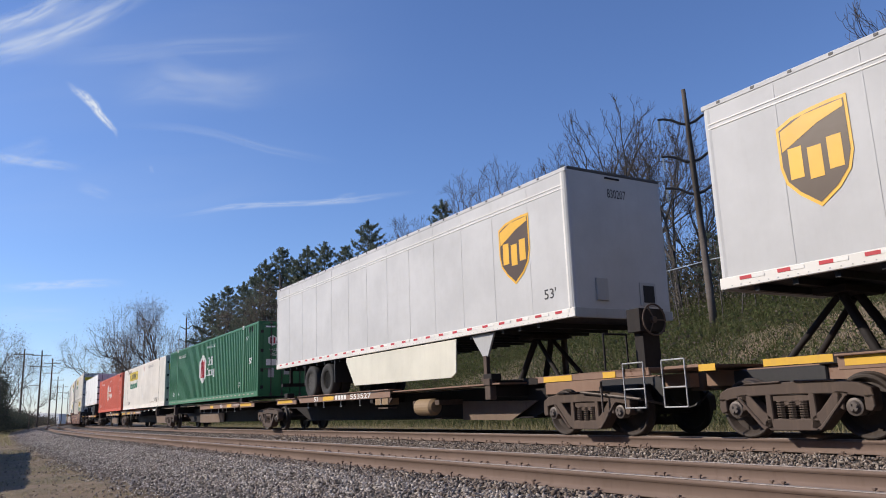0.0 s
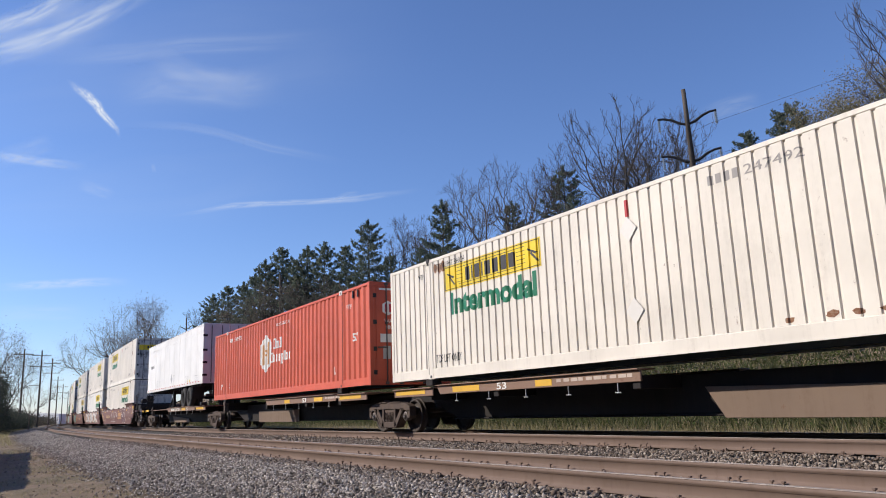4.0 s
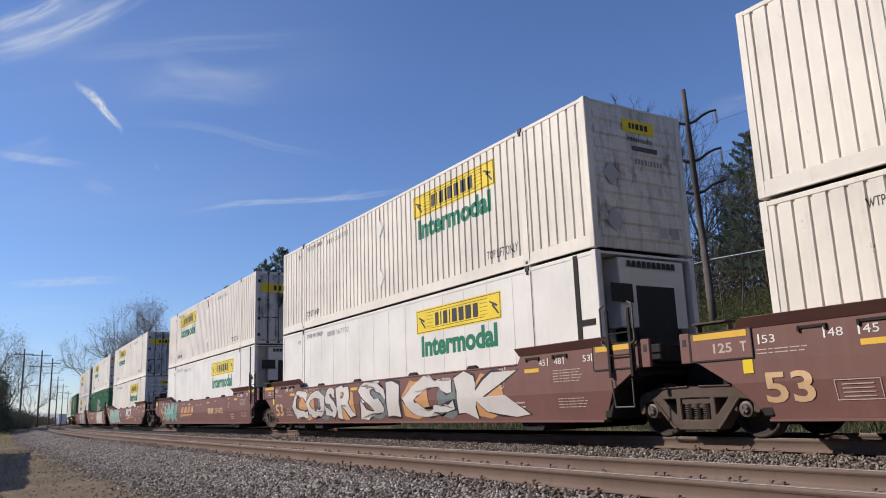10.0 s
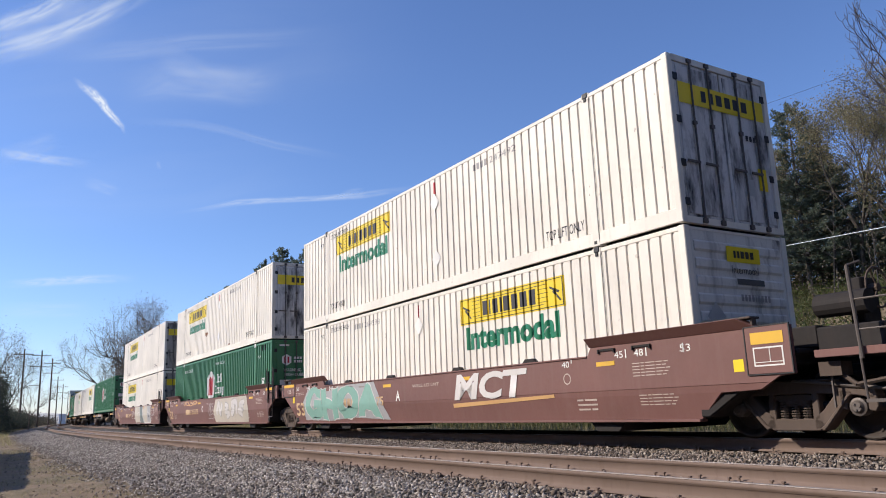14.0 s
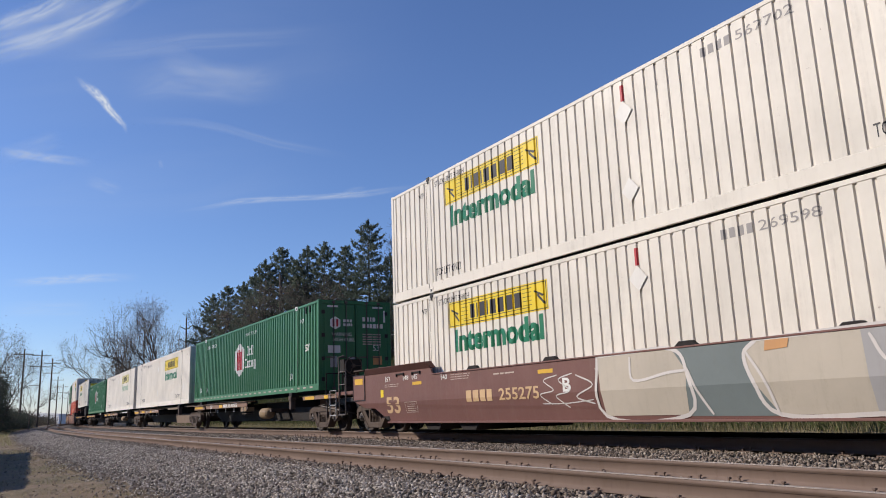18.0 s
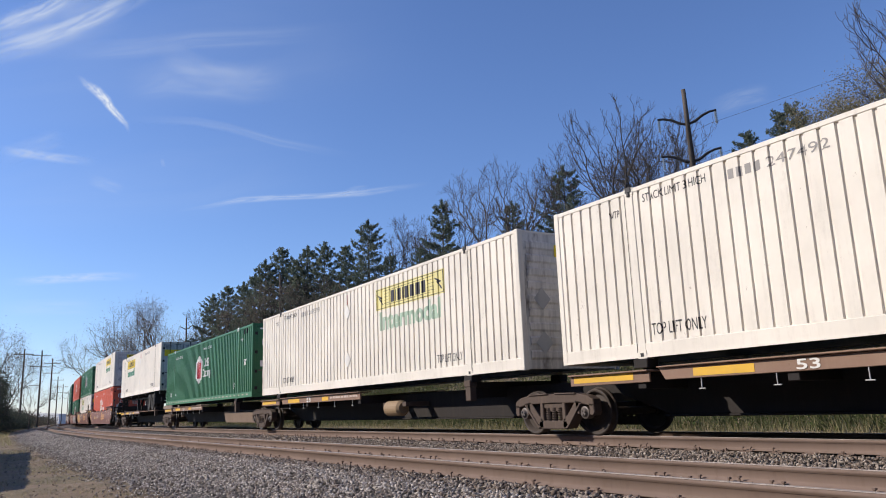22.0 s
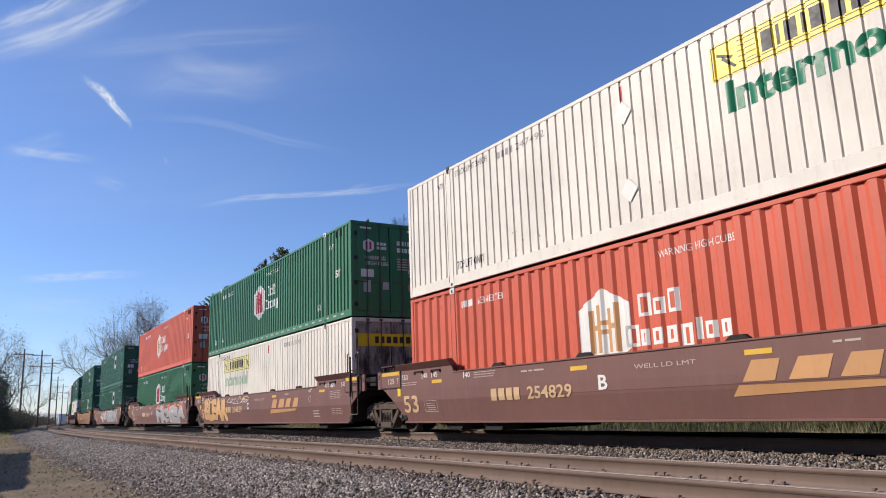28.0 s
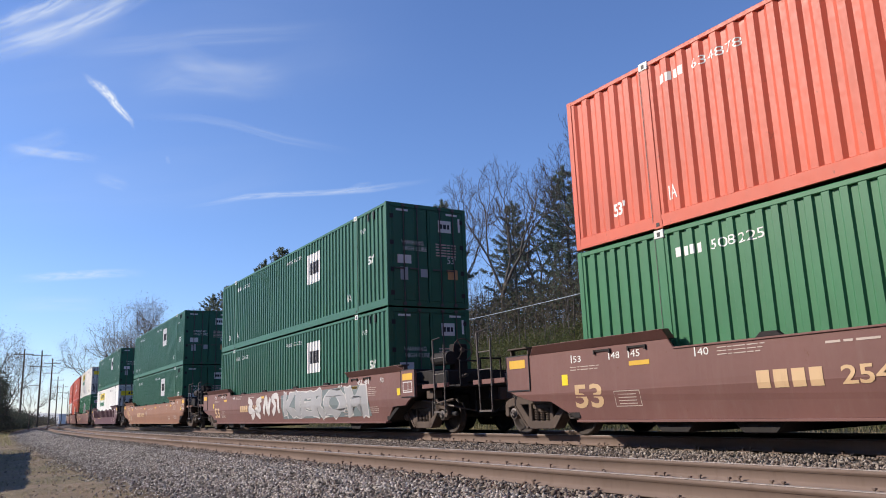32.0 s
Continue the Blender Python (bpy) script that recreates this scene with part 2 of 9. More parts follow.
M = dict(
    white=painted("white_paint", (0.76, 0.705, 0.62), 0.55, grime=0.38, rust=0.12),
    cream=painted("cream_paint", (0.70, 0.67, 0.56), 0.5, grime=0.2),
    smooth_white=painted("smooth_white_paint", (0.75, 0.72, 0.67), 0.45, grime=0.18),
    trailer_white=painted("bright_white_sheet", (0.76, 0.75, 0.73), 0.5, grime=0.08, spec=0.25),
    trailer_grey=painted("pale_grey_sheet", (0.545, 0.545, 0.545), 0.6, grime=0.12, spec=0.2),
    green=painted("green_paint", (0.037, 0.168, 0.070), 0.42, grime=0.25, dirt=(0.12, 0.14, 0.10)),
    dark_green=painted("dark_green_paint", (0.026, 0.122, 0.066), 0.42, grime=0.22, dirt=(0.10, 0.12, 0.09)),
    orange=painted("orange_paint", (0.59, 0.105, 0.055), 0.5, grime=0.25, rust=0.25),
    brown=painted("oxide_brown_paint", (0.175, 0.079, 0.066), 0.6, grime=0.4, dirt=(0.24, 0.17, 0.14), rust=0.2),
    tan_brown=painted("rusty_tan_paint", (0.28, 0.13, 0.075), 0.6, grime=0.4, rust=0.3),
    purple_brown=painted("dull_purple_brown_paint", (0.13, 0.06, 0.07), 0.6, grime=0.4),
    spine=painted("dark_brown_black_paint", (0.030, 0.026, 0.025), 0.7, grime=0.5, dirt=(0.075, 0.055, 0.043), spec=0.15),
    spine_side=painted("worn_rusty_brown_paint", (0.24, 0.145, 0.10), 0.65, grime=0.6, dirt=(0.30, 0.22, 0.15), rust=0.5),
    wheel_brown=painted("oily_brown_wheel", (0.050, 0.038, 0.032), 0.6, grime=0.7, dirt=(0.13, 0.095, 0.075), spec=0.3),
    dusty=painted("dusty_steel", (0.105, 0.078, 0.064), 0.75, grime=0.8, dirt=(0.19, 0.135, 0.10), spec=0.15),
    tank_tan=painted("dusty_tan_tank", (0.30, 0.21, 0.125), 0.6, grime=0.6, rust=0.3, spec=0.2),
    rust_patch=rough_stuff("rust_stain", [(0.17, 0.07, 0.04), (0.26, 0.13, 0.07), (0.36, 0.26, 0.19)], 9, 0.9, 0.3, 0.003, 40, True),
    yellow=painted("yellow_paint", (0.72, 0.42, 0.04), 0.55, grime=0.6, dirt=(0.40, 0.24, 0.10)),
    sign_yellow=painted("yellow_vinyl", (0.82, 0.60, 0.02), 0.4, grime=0.08),
    faded_yellow=painted("sun_bleached_yellow_vinyl", (0.74, 0.66, 0.28), 0.5, grime=0.3),
    faded_green=painted("sun_bleached_green_vinyl", (0.36, 0.48, 0.36), 0.5, grime=0.6, dirt=(0.7, 0.66, 0.58)),
    faded=painted("faded_lettering", (0.52, 0.42, 0.36), 0.6, grime=0.4),
    pale_tan=painted("faded_tan_lettering", (0.60, 0.40, 0.22), 0.6, grime=0.45, dirt=(0.25, 0.14, 0.10)),
    spray_white=painted("white_spray_paint", (0.62, 0.58, 0.55), 0.6, grime=0.3, dirt=(0.3, 0.2, 0.16)),
    spray_teal=painted("pale_green_spray_paint", (0.22, 0.40, 0.33), 0.6, grime=0.3),
    spray_slate=painted("slate_spray_paint", (0.16, 0.19, 0.19), 0.6, grime=0.3),
    spray_cream=painted("cream_spray_paint", (0.50, 0.44, 0.36), 0.6, grime=0.35),
    spray_tan=painted("tan_spray_paint", (0.62, 0.36, 0.15), 0.6, grime=0.25),
    spray_grey=painted("silver_spray_paint", (0.36, 0.35, 0.35), 0.5, grime=0.3),
    spray_red=painted("orange_red_spray_paint", (0.58, 0.14, 0.07), 0.6, grime=0.25),
    ochre=painted("faded_orange_paint", (0.56, 0.29, 0.12), 0.6, grime=0.6, dirt=(0.30, 0.16, 0.10)),
    letter_green=painted("green_vinyl", (0.010, 0.17, 0.080), 0.4, grime=0.05),
    letter_white=painted("white_vinyl", (0.78, 0.76, 0.72), 0.5, grime=0.12),
    letter_dark=painted("black_vinyl", (0.03, 0.026, 0.03), 0.5, grime=0.1),
    letter_worn=painted("worn_dark_lettering", (0.30, 0.28, 0.27), 0.6, grime=0.5, dirt=(0.6, 0.56, 0.5)),
    letter_red=painted("red_vinyl", (0.50, 0.03, 0.045), 0.5, grime=0.1),
    shield_brown=painted("shield_brown_vinyl", (0.075, 0.042, 0.022), 0.4, grime=0.05),
    shield_gold=painted("shield_gold_vinyl", (0.80, 0.44, 0.03), 0.4, grime=0.05),
    seam=painted("grey_seam", (0.42, 0.42, 0.42), 0.5, grime=0.4),
    door_white=sooty("dirty_white_paint", (0.60, 0.58, 0.56), (0.055, 0.05, 0.05), 0.85),
    door_soiled=sooty("soiled_door_paint", (0.36, 0.32, 0.29), (0.05, 0.042, 0.036), 0.9),
    front_white=sooty("streaked_front_paint", (0.66, 0.63, 0.58), (0.14, 0.12, 0.105), 0.55),
    groove=painted("shadowed_groove", (0.10, 0.095, 0.09), 0.7, grime=0.3),
    rim=painted("dull_grey_rim", (0.06, 0.056, 0.052), 0.6, metal=0.2, grime=0.5),
    steel=painted("worn_steel", (0.12, 0.10, 0.09), 0.55, metal=0.3, grime=0.7),
    bright_steel=painted("polished_steel", (0.34, 0.29, 0.26), 0.5, metal=0.3, grime=0.4),
    rail_rust=painted("rail_rust", (0.195, 0.142, 0.117), 0.9, grime=0.8, dirt=(0.10, 0.07, 0.052), spec=0.08),
    sunlit_web=painted("sunlit_dusty_web", (0.20, 0.145, 0.11), 0.7, grime=0.8, dirt=(0.10, 0.065, 0.045), rust=0.3, spec=0.15),
    black=painted("black_parts", (0.022, 0.021, 0.023), 0.55, grime=0.35, dirt=(0.07, 0.055, 0.045)),
    rubber=painted("tyre_rubber", (0.035, 0.034, 0.034), 0.85, grime=0.7, dirt=(0.11, 0.10, 0.09)),
    tie=rough_stuff("creosoted_timber", [(0.09, 0.07, 0.055), (0.14, 0.115, 0.095), (0.05, 0.04, 0.03)], 4, 0.95, 0.6, 0.01, 40, True),
    ground=rough_stuff("dry_grass_and_earth", [(0.23, 0.165, 0.115), (0.15, 0.125, 0.075), (0.28, 0.215, 0.155)], 0.5, 0.95, 0.9, 0.06, 9),
    bed=rough_stuff("ballast_bed", [(0.10, 0.088, 0.08), (0.065, 0.058, 0.055), (0.20, 0.18, 0.16)], 3.0, 0.95, 1.0, 0.06, 26),
    stone=by_island("crushed_stone", [(0.05, 0.043, 0.038), (0.20, 0.168, 0.142), (0.36, 0.315, 0.275), (0.14, 0.105, 0.088), (0.28, 0.24, 0.205), (0.60, 0.54, 0.48), (0.13, 0.105, 0.09)]),
    rusty_stone=by_island("browned_stone", [(0.045, 0.036, 0.030), (0.14, 0.11, 0.09), (0.27, 0.22, 0.18), (0.11, 0.08, 0.062), (0.20, 0.155, 0.125), (0.42, 0.36, 0.30), (0.10, 0.078, 0.062)]),
    bank_green=by_island("bank_grass_blades", [(0.075, 0.10, 0.036), (0.12, 0.13, 0.052), (0.18, 0.16, 0.08), (0.06, 0.08, 0.034), (0.10, 0.11, 0.045)], 0.8, 0.4),
    hedge=by_island("dull_hedge_leaves", [(0.10, 0.085, 0.066), (0.14, 0.115, 0.088), (0.075, 0.078, 0.055), (0.06, 0.055, 0.042)], 0.85, True),
    thorn=by_island("dark_scrub_leaves", [(0.065, 0.080, 0.046), (0.10, 0.10, 0.060), (0.125, 0.10, 0.070), (0.08, 0.07, 0.052)], 0.8, 0.4),
    dark_evergreen=by_island("evergreen_leaves", [(0.040, 0.055, 0.042), (0.060, 0.075, 0.055), (0.085, 0.090, 0.070), (0.05, 0.06, 0.05)], 0.75, True),
    bark=rough_stuff("grey_bark", [(0.09, 0.078, 0.068), (0.14, 0.122, 0.108), (0.05, 0.042, 0.036)], 3, 0.95, 0.6, 0.02, 20, True),
    twig=rough_stuff("twigs", [(0.080, 0.070, 0.066), (0.12, 0.105, 0.096), (0.05, 0.043, 0.04)], 3, 0.95, 0.2, 0.01, 20, True),
    needle=by_island("pine_needles", [(0.10, 0.13, 0.10), (0.125, 0.155, 0.115), (0.16, 0.18, 0.135), (0.11, 0.14, 0.12)], 0.5, 0.5),
    dry_leaf=by_island("dry_leaves", [(0.19, 0.155, 0.13), (0.24, 0.19, 0.15), (0.16, 0.14, 0.12), (0.28, 0.23, 0.17)], 0.8, 0.5),
    gold_leaf=by_island("pale_gold_leaves", [(0.27, 0.23, 0.13), (0.21, 0.20, 0.11), (0.34, 0.28, 0.18), (0.18, 0.18, 0.10)], 0.8, 0.5),
    scrub=by_island("scrub_leaves", [(0.06, 0.085, 0.022), (0.09, 0.105, 0.032), (0.10, 0.09, 0.04), (0.035, 0.06, 0.018)], 0.8, True),
    straw=by_island("grass_blades", [(0.32, 0.27, 0.15), (0.24, 0.22, 0.10), (0.38, 0.32, 0.20), (0.17, 0.17, 0.075)], 0.8, 0.4),
    pole_wood=rough_stuff("weathered_pole_wood", [(0.13, 0.11, 0.095), (0.10, 0.083, 0.07), (0.06, 0.05, 0.042)], 2, 0.9, 0.4, 0.01, 30, True),
    insulator=painted("glazed_insulator", (0.45, 0.50, 0.54), 0.2, grime=0.1),
    sky_screen=rough_stuff("woodland_edge", [(0.05, 0.05, 0.03), (0.09, 0.075, 0.045), (0.03, 0.035, 0.02)], 0.5, 0.95, 1.0, 0.5, 3.0),
    wall=painted("pale_metal_cladding", (0.66, 0.66, 0.67), 0.5, grime=0.2),
)

# ---------------------------------------------------------------- small builders
MESHES = {}


def box(bm, x0, x1, y0, y1, z0, z1):
    v = [bm.verts.new((x, y, z)) for z in (z0, z1) for x, y in ((x0, y0), (x1, y0), (x1, y1), (x0, y1))]
    for f in ((3, 2, 1, 0), (4, 5, 6, 7), (0, 1, 5, 4), (1, 2, 6, 5), (2, 3, 7, 6), (3, 0, 4, 7)):
        bm.faces.new([v[i] for i in f])


def tube(bm, a, b, r0, r1=None, n=10):
    """A round bar from a to b."""
    a, b = Vector(a), Vector(b)
    r1 = r0 if r1 is None else r1
    q = (b - a).to_track_quat("Z", "Y")
    ring = []
    for c, r in ((a, r0), (b, r1)):
        ring.append([bm.verts.new(c + q @ Vector((math.cos(i * math.tau / n) * r, math.sin(i * math.tau / n) * r, 0))) for i in range(n)])
    for i in range(n):
        bm.faces.new((ring[0][i], ring[0][(i + 1) % n], ring[1][(i + 1) % n], ring[1][i]))
    bm.faces.new(ring[0][::-1])
    bm.faces.new(ring[1])


def plate(bm, pts, y0, y1):
    """A plate with outline pts in x and z, from y0 to y1."""
    a = [bm.verts.new((x, y0, z)) for x, z in pts]
    b = [bm.verts.new((x, y1, z)) for x, z in pts]
    bm.faces.new(a)
    bm.faces.new(b[::-1])
    for i in range(len(pts)):
        j = (i + 1) % len(pts)
        bm.faces.new((a[j], a[i], b[i], b[j]))


def spun(bm, prof, n=28, at=(0, 0, 0)):
    """A body of revolution about the y axis: prof is a list of (radius, y)."""
    rings = []
    for r, y in prof:
        rings.append([bm.verts.new((at[0] + r * math.cos(i * math.tau / n), at[1] + y, at[2] + r * math.sin(i * math.tau / n))) for i in range(n)])
    for a, b in zip(rings, rings[1:]):
        for i in range(n):
            bm.faces.new((a[i], a[(i + 1) % n], b[(i + 1) % n], b[i]))
    bm.faces.new(rings[0][::-1])
    bm.faces.new(rings[-1])


def finish(bm, key, mat, bevel=0.0, smooth=False):
    bmesh.ops.remove_doubles(bm, verts=bm.verts, dist=1e-5)
    bmesh.ops.recalc_face_normals(bm, faces=bm.faces)
    if bevel:
        es = [e for e in bm.edges if len(e.link_faces) == 2 and e.calc_face_angle(0) > 0.6]
        bmesh.ops.bevel(bm, geom=es, offset=bevel, segments=1, affect="EDGES", clamp_overlap=True)
    me = bpy.data.meshes.new(key)
    bm.to_mesh(me)
    bm.free()
    me.materials.append(M[mat])
    if smooth:
        me.polygons.foreach_set("use_smooth", [True] * len(me.polygons))
    return me


def part(name, bm, material, parent, label="", m=None, bevel=0.0, smooth=False):
    """Link a bmesh, or a finished mesh, as one mesh object under a thing or a part."""
    me = bm if isinstance(bm, bpy.types.Mesh) else finish(bm, name, material, bevel, smooth)
    ob = new(name, me)
    ob.parent = parent
    if m is not None:
        ob.matrix_basis = m
    if label:
        ob["label"] = label
    return ob


def made(key, build, material, bevel=0.0, smooth=False):
    """A mesh built once and shared by all its repeats."""
    if key not in MESHES:
        bm = bmesh.new()
        build(bm)
        MESHES[key] = finish(bm, str(key), material, bevel, smooth)
    return MESHES[key]


def bulk(name, verts, faces, material, smooth=False):
    me = bpy.data.meshes.new(name)
    verts, faces = np.asarray(verts, np.float32), np.asarray(faces, np.int32)
    k = faces.shape[1]
    me.vertices.add(len(verts))
    me.vertices.foreach_set("co", verts.ravel())
    me.loops.add(faces.size)
    me.loops.foreach_set("vertex_index", faces.ravel())
    me.polygons.add(len(faces))
    me.polygons.foreach_set("loop_start", np.arange(0, faces.size, k, dtype=np.int32))
    if smooth:
        me.polygons.foreach_set("use_smooth", np.ones(len(faces), bool))
    me.update(calc_edges=True)
    me.validate()
    me.materials.append(M[material])
    return me


def words(text, height, fat=0.0, shear=0.0):
    """A flat mesh of letters, standing in x and z, its lower left corner at the origin, capitals of that height."""
    cu = bpy.data.curves.new("letters", "FONT")
    cu.body, cu.size, cu.offset, cu.shear, cu.resolution_u = text, height * 1.40, fat, shear, 3
    ob = bpy.data.objects.new("letters", cu)
    scene.collection.objects.link(ob)
    me = bpy.data.meshes.new_from_object(ob.evaluated_get(bpy.context.evaluated_depsgraph_get()))
    bpy.data.objects.remove(ob)
    bpy.data.curves.remove(cu)
    bm = bmesh.new()
    bm.from_mesh(me)
    bpy.data.meshes.remove(me)
    x0 = min(v.co.x for v in bm.verts)
    y0 = min(v.co.y for v in bm.verts)
    for v in bm.verts:
        v.co = Vector((v.co.x - x0, 0, v.co.y - y0))
    return bm


def fit_width(bm, x0, x1, z0, z1):
    a, b = min(v.co.x for v in bm.verts), max(v.co.x for v in bm.verts)
    c, d = min(v.co.z for v in bm.verts), max(v.co.z for v in bm.verts)
    for v in bm.verts:
        v.co.x = x0 + (v.co.x - a) / (b - a) * (x1 - x0)
        v.co.z = z0 + (v.co.z - c) / (d - c) * (z1 - z0)

# ---------------------------------------------------------------- ground
def build_ground():
    ss = np.concatenate([[-4500, -2500], np.linspace(-1400, -300, 20), np.linspace(-280, -60, 45), np.linspace(-57, 40, 140), np.linspace(45, 200, 12), [600, 1500, 4000]])
    oo = np.array([-4000, -2000, -900, -400, -200, -110, -80, -55, -42, -32] + list(np.linspace(-28, -3.6, 50)) + [-2, 2, 6] + list(np.linspace(7.2, 9.0, 13)) + list(np.linspace(9.3, 20, 36)) + [24, 30, 45, 60, 120, 300, 900, 2000, 4000])
    n0 = Vector((-0.851, -0.525))
    vs = []
    for s in ss:
        c = min(max(s, -1400.0), 600.0)
        h = float(np.interp(c, S_ALL, TH))
        for o in oo:
            k = min(max(o, -60.0), 60.0)
            x, y = line(c, k)
            x += (s - c) * math.cos(h) + n0.x * (o - k)
            y += (s - c) * math.sin(h) + n0.y * (o - k)
            z = ground_z(o)
            if o < -3.6:
                z = -0.75 + (z + 0.75) * float(np.interp(s, (-420, -250), (0.0, 1.0)))
            if abs(o) < 60 and (o < -4.5 or o > 8.2):
                z += 0.10 * noise.noise((x * 0.35, y * 0.35, 3)) + 0.05 * noise.noise((x * 1.3, y * 1.3, 7))
            if o < -8:
                z += min(1.0, (-o - 8) / 20) * 1.4 * noise.noise((x * 0.05, y * 0.05, 1))
            vs.append((x, y, z))
    w = len(oo)
    a = np.arange((len(ss) - 1) * w).reshape(-1, w)[:, :-1].ravel()
    fs = np.stack([a, a + w, a + w + 1, a + 1], 1)
    ob = new("ground", bulk("ground", vs, fs, "ground", True))
    tagged(ob, "dry grass and bare earth beside the railway", "ground", kind="structure")


build_ground()

# ---------------------------------------------------------------- ballast
BED = [(-3.4, -0.72), (-2.2, -0.30), (-1.3, -0.215), (1.3, -0.215), (2.2, -0.29), (3.1, -0.30), (4.5, -0.30), (5.6, -0.30), (6.25, -0.33), (6.9, -0.50), (7.5, -0.61), (8.1, -0.72)]
BO, BZ = [b[0] for b in BED], [b[1] for b in BED]


def build_bed():
    ss = np.concatenate([np.linspace(-900, -300, 30), np.linspace(-295, -45, 100), np.linspace(-44, 30, 250), np.linspace(32, 300, 40)])
    oo = np.array(sorted(set(BO) | set(np.round(np.linspace(5.6, 8.1, 30), 3)) | set(np.round(np.linspace(1.3, 4.5, 14), 3))))
    vs = []
    for s in ss:
        for o in oo:
            x, y = line(s, o)
            j = 0.6 * noise.noise((s * 0.35, 5, 0)) if o > 7.4 else 0
            x, y = line(s, o + j)
            vs.append((x, y, np.interp(o, BO, BZ) + 0.02 * noise.noise((x * 2, y * 2, 0)) + 0.012 * noise.noise((x * 9, y * 9, 0))))
    w = len(oo)
    a = np.arange((len(ss) - 1) * w).reshape(-1, w)[:, :-1].ravel()
    ob = new("ballast_bed", bulk("ballast_bed", vs, np.stack([a, a + w, a + w + 1, a + 1], 1), "bed", True))
    tagged(ob, "bed of grey crushed stone under two tracks", "ballast", kind="structure")


build_bed()


def scatter(shapes, places, sizes, seed, flat=0.7):
    """Copies of small shapes (verts, tris) at places, turned at random; returns verts and faces."""
    rng = np.random.default_rng(seed)
    V, F, base = [], [], 0
    pick = rng.integers(0, len(shapes), len(places))
    for k, (sv, sf) in enumerate(shapes):
        idx = np.nonzero(pick == k)[0]
        if not len(idx):
            continue
        q = rng.normal(size=(len(idx), 4))
        q /= np.linalg.norm(q, axis=1)[:, None]
        w, x, y, z = q.T
        R = np.stack([1 - 2 * (y * y + z * z), 2 * (x * y - z * w), 2 * (x * z + y * w), 2 * (x * y + z * w), 1 - 2 * (x * x + z * z), 2 * (y * z - x * w),
                      2 * (x * z - y * w), 2 * (y * z + x * w), 1 - 2 * (x * x + y * y)], 1).reshape(-1, 3, 3)
        p = np.einsum("nij,vj->nvi", R, sv) * sizes[idx][:, None, None]
        p[:, :, 2] *= flat
        p += places[idx][:, None, :]
        f = sf[None] + (np.arange(len(idx)) * len(sv))[:, None, None] + base
        V.append(p.reshape(-1, 3))
        F.append(f.reshape(-1, sf.shape[1]))
        base += len(idx) * len(sv)
    return np.concatenate(V), np.concatenate(F)


def stone_shapes(n, seed):
    rng = np.random.default_rng(seed)
    out = []
    for _ in range(n):
        bm = bmesh.new()
        bmesh.ops.create_icosphere(bm, subdivisions=1, radius=0.5)
        sc = rng.uniform(0.5, 1.0, 3) * np.array((1.75, 1.0, 0.8))
        v = np.array([tuple(u.co) for u in bm.verts]) * sc * rng.uniform(0.75, 1.2, (len(bm.verts), 1))
        f = np.array([[u.index for u in fc.verts] for fc in bm.faces])
        bm.free()
        out.append((v, f))
    return out


def build_stones(seed, strips, material, label):
    rng = np.random.default_rng(seed)
    P, Z = [], []
    for s0, s1, o0, o1, dens, size in strips:
        n = int((s1 - s0) * (o1 - o0) * dens)
        s, o = rng.uniform(s0, s1, n), rng.uniform(o0, o1, n)
        keep = (o < 7.0) | (rng.random(n) < np.clip((8.9 - o) / 1.9, 0, 1) ** 2.0)
        s, o = s[keep], o[keep]
        x, y = line(s, o)
        P.append(np.stack([x, y, np.maximum(np.interp(o, BO, BZ), np.where(o > 7.4, -0.615, -9)) + np.where((o > 3.1) & (o < 5.8), 0.022, 0.012)], 1))
        Z.append(size * rng.uniform(0.55, 1.35, len(s)))
    v, f = scatter(stone_shapes(7, 3), np.concatenate(P), np.concatenate(Z), seed + 3, 0.85)
    ob = new("ballast_stones", bulk("ballast_stones", v, f, material))
    tagged(ob, label, "ballast", kind="stuff")


build_stones(5, ((-14, 4, 5.75, 9.0, 640, 0.050), (-30, -14, 5.75, 9.0, 420, 0.056), (-62, -30, 5.8, 9.0, 170, 0.070), (-120, -62, 5.8, 8.6, 36, 0.11)), "stone", "loose grey and brown crushed stones on the shoulder")
build_stones(6, ((-14, 8, 1.0, 3.6, 430, 0.053), (-34, -14, 1.0, 3.6, 150, 0.075), (-14, 6, 3.75, 5.12, 150, 0.05), (-16, 6, 5.28, 5.8, 330, 0.052), (-34, -16, 5.28, 5.8, 200, 0.062), (-34, 6, 3.1, 3.65, 180, 0.055), (-14, 5, -3.3, -1.0, 90, 0.06)), "rusty_stone", "crushed stones browned by brake dust between the rails")


# ---------------------------------------------------------------- tracks
RAIL = [(-0.076, 0), (-0.076, 0.012), (-0.012, 0.03), (-0.0095, 0.05), (-0.0095, 0.13), (-0.036, 0.145), (-0.037, 0.178), (-0.028, 0.186),
        (0.028, 0.186), (0.037, 0.178), (0.036, 0.145), (0.0095, 0.13), (0.0095, 0.05), (0.012, 0.03), (0.076, 0.012), (0.076, 0)]


def sweep(prof, ss, o, z):
    vs = []
    for s in ss:
        near = float(np.interp(s, (-135, -60), (0.85, 0.0))) if o > 2 else 0.0
        for a, b in prof:
            x, y = line(s, o + a - near)
            vs.append((x, y, z + b))
    w = len(prof)
    fs = []
    for i in range(len(ss) - 1):
        for j in range(w):
            k = (j + 1) % w
            fs.append((i * w + j, i * w + k, (i + 1) * w + k, (i + 1) * w + j))
    return vs, fs


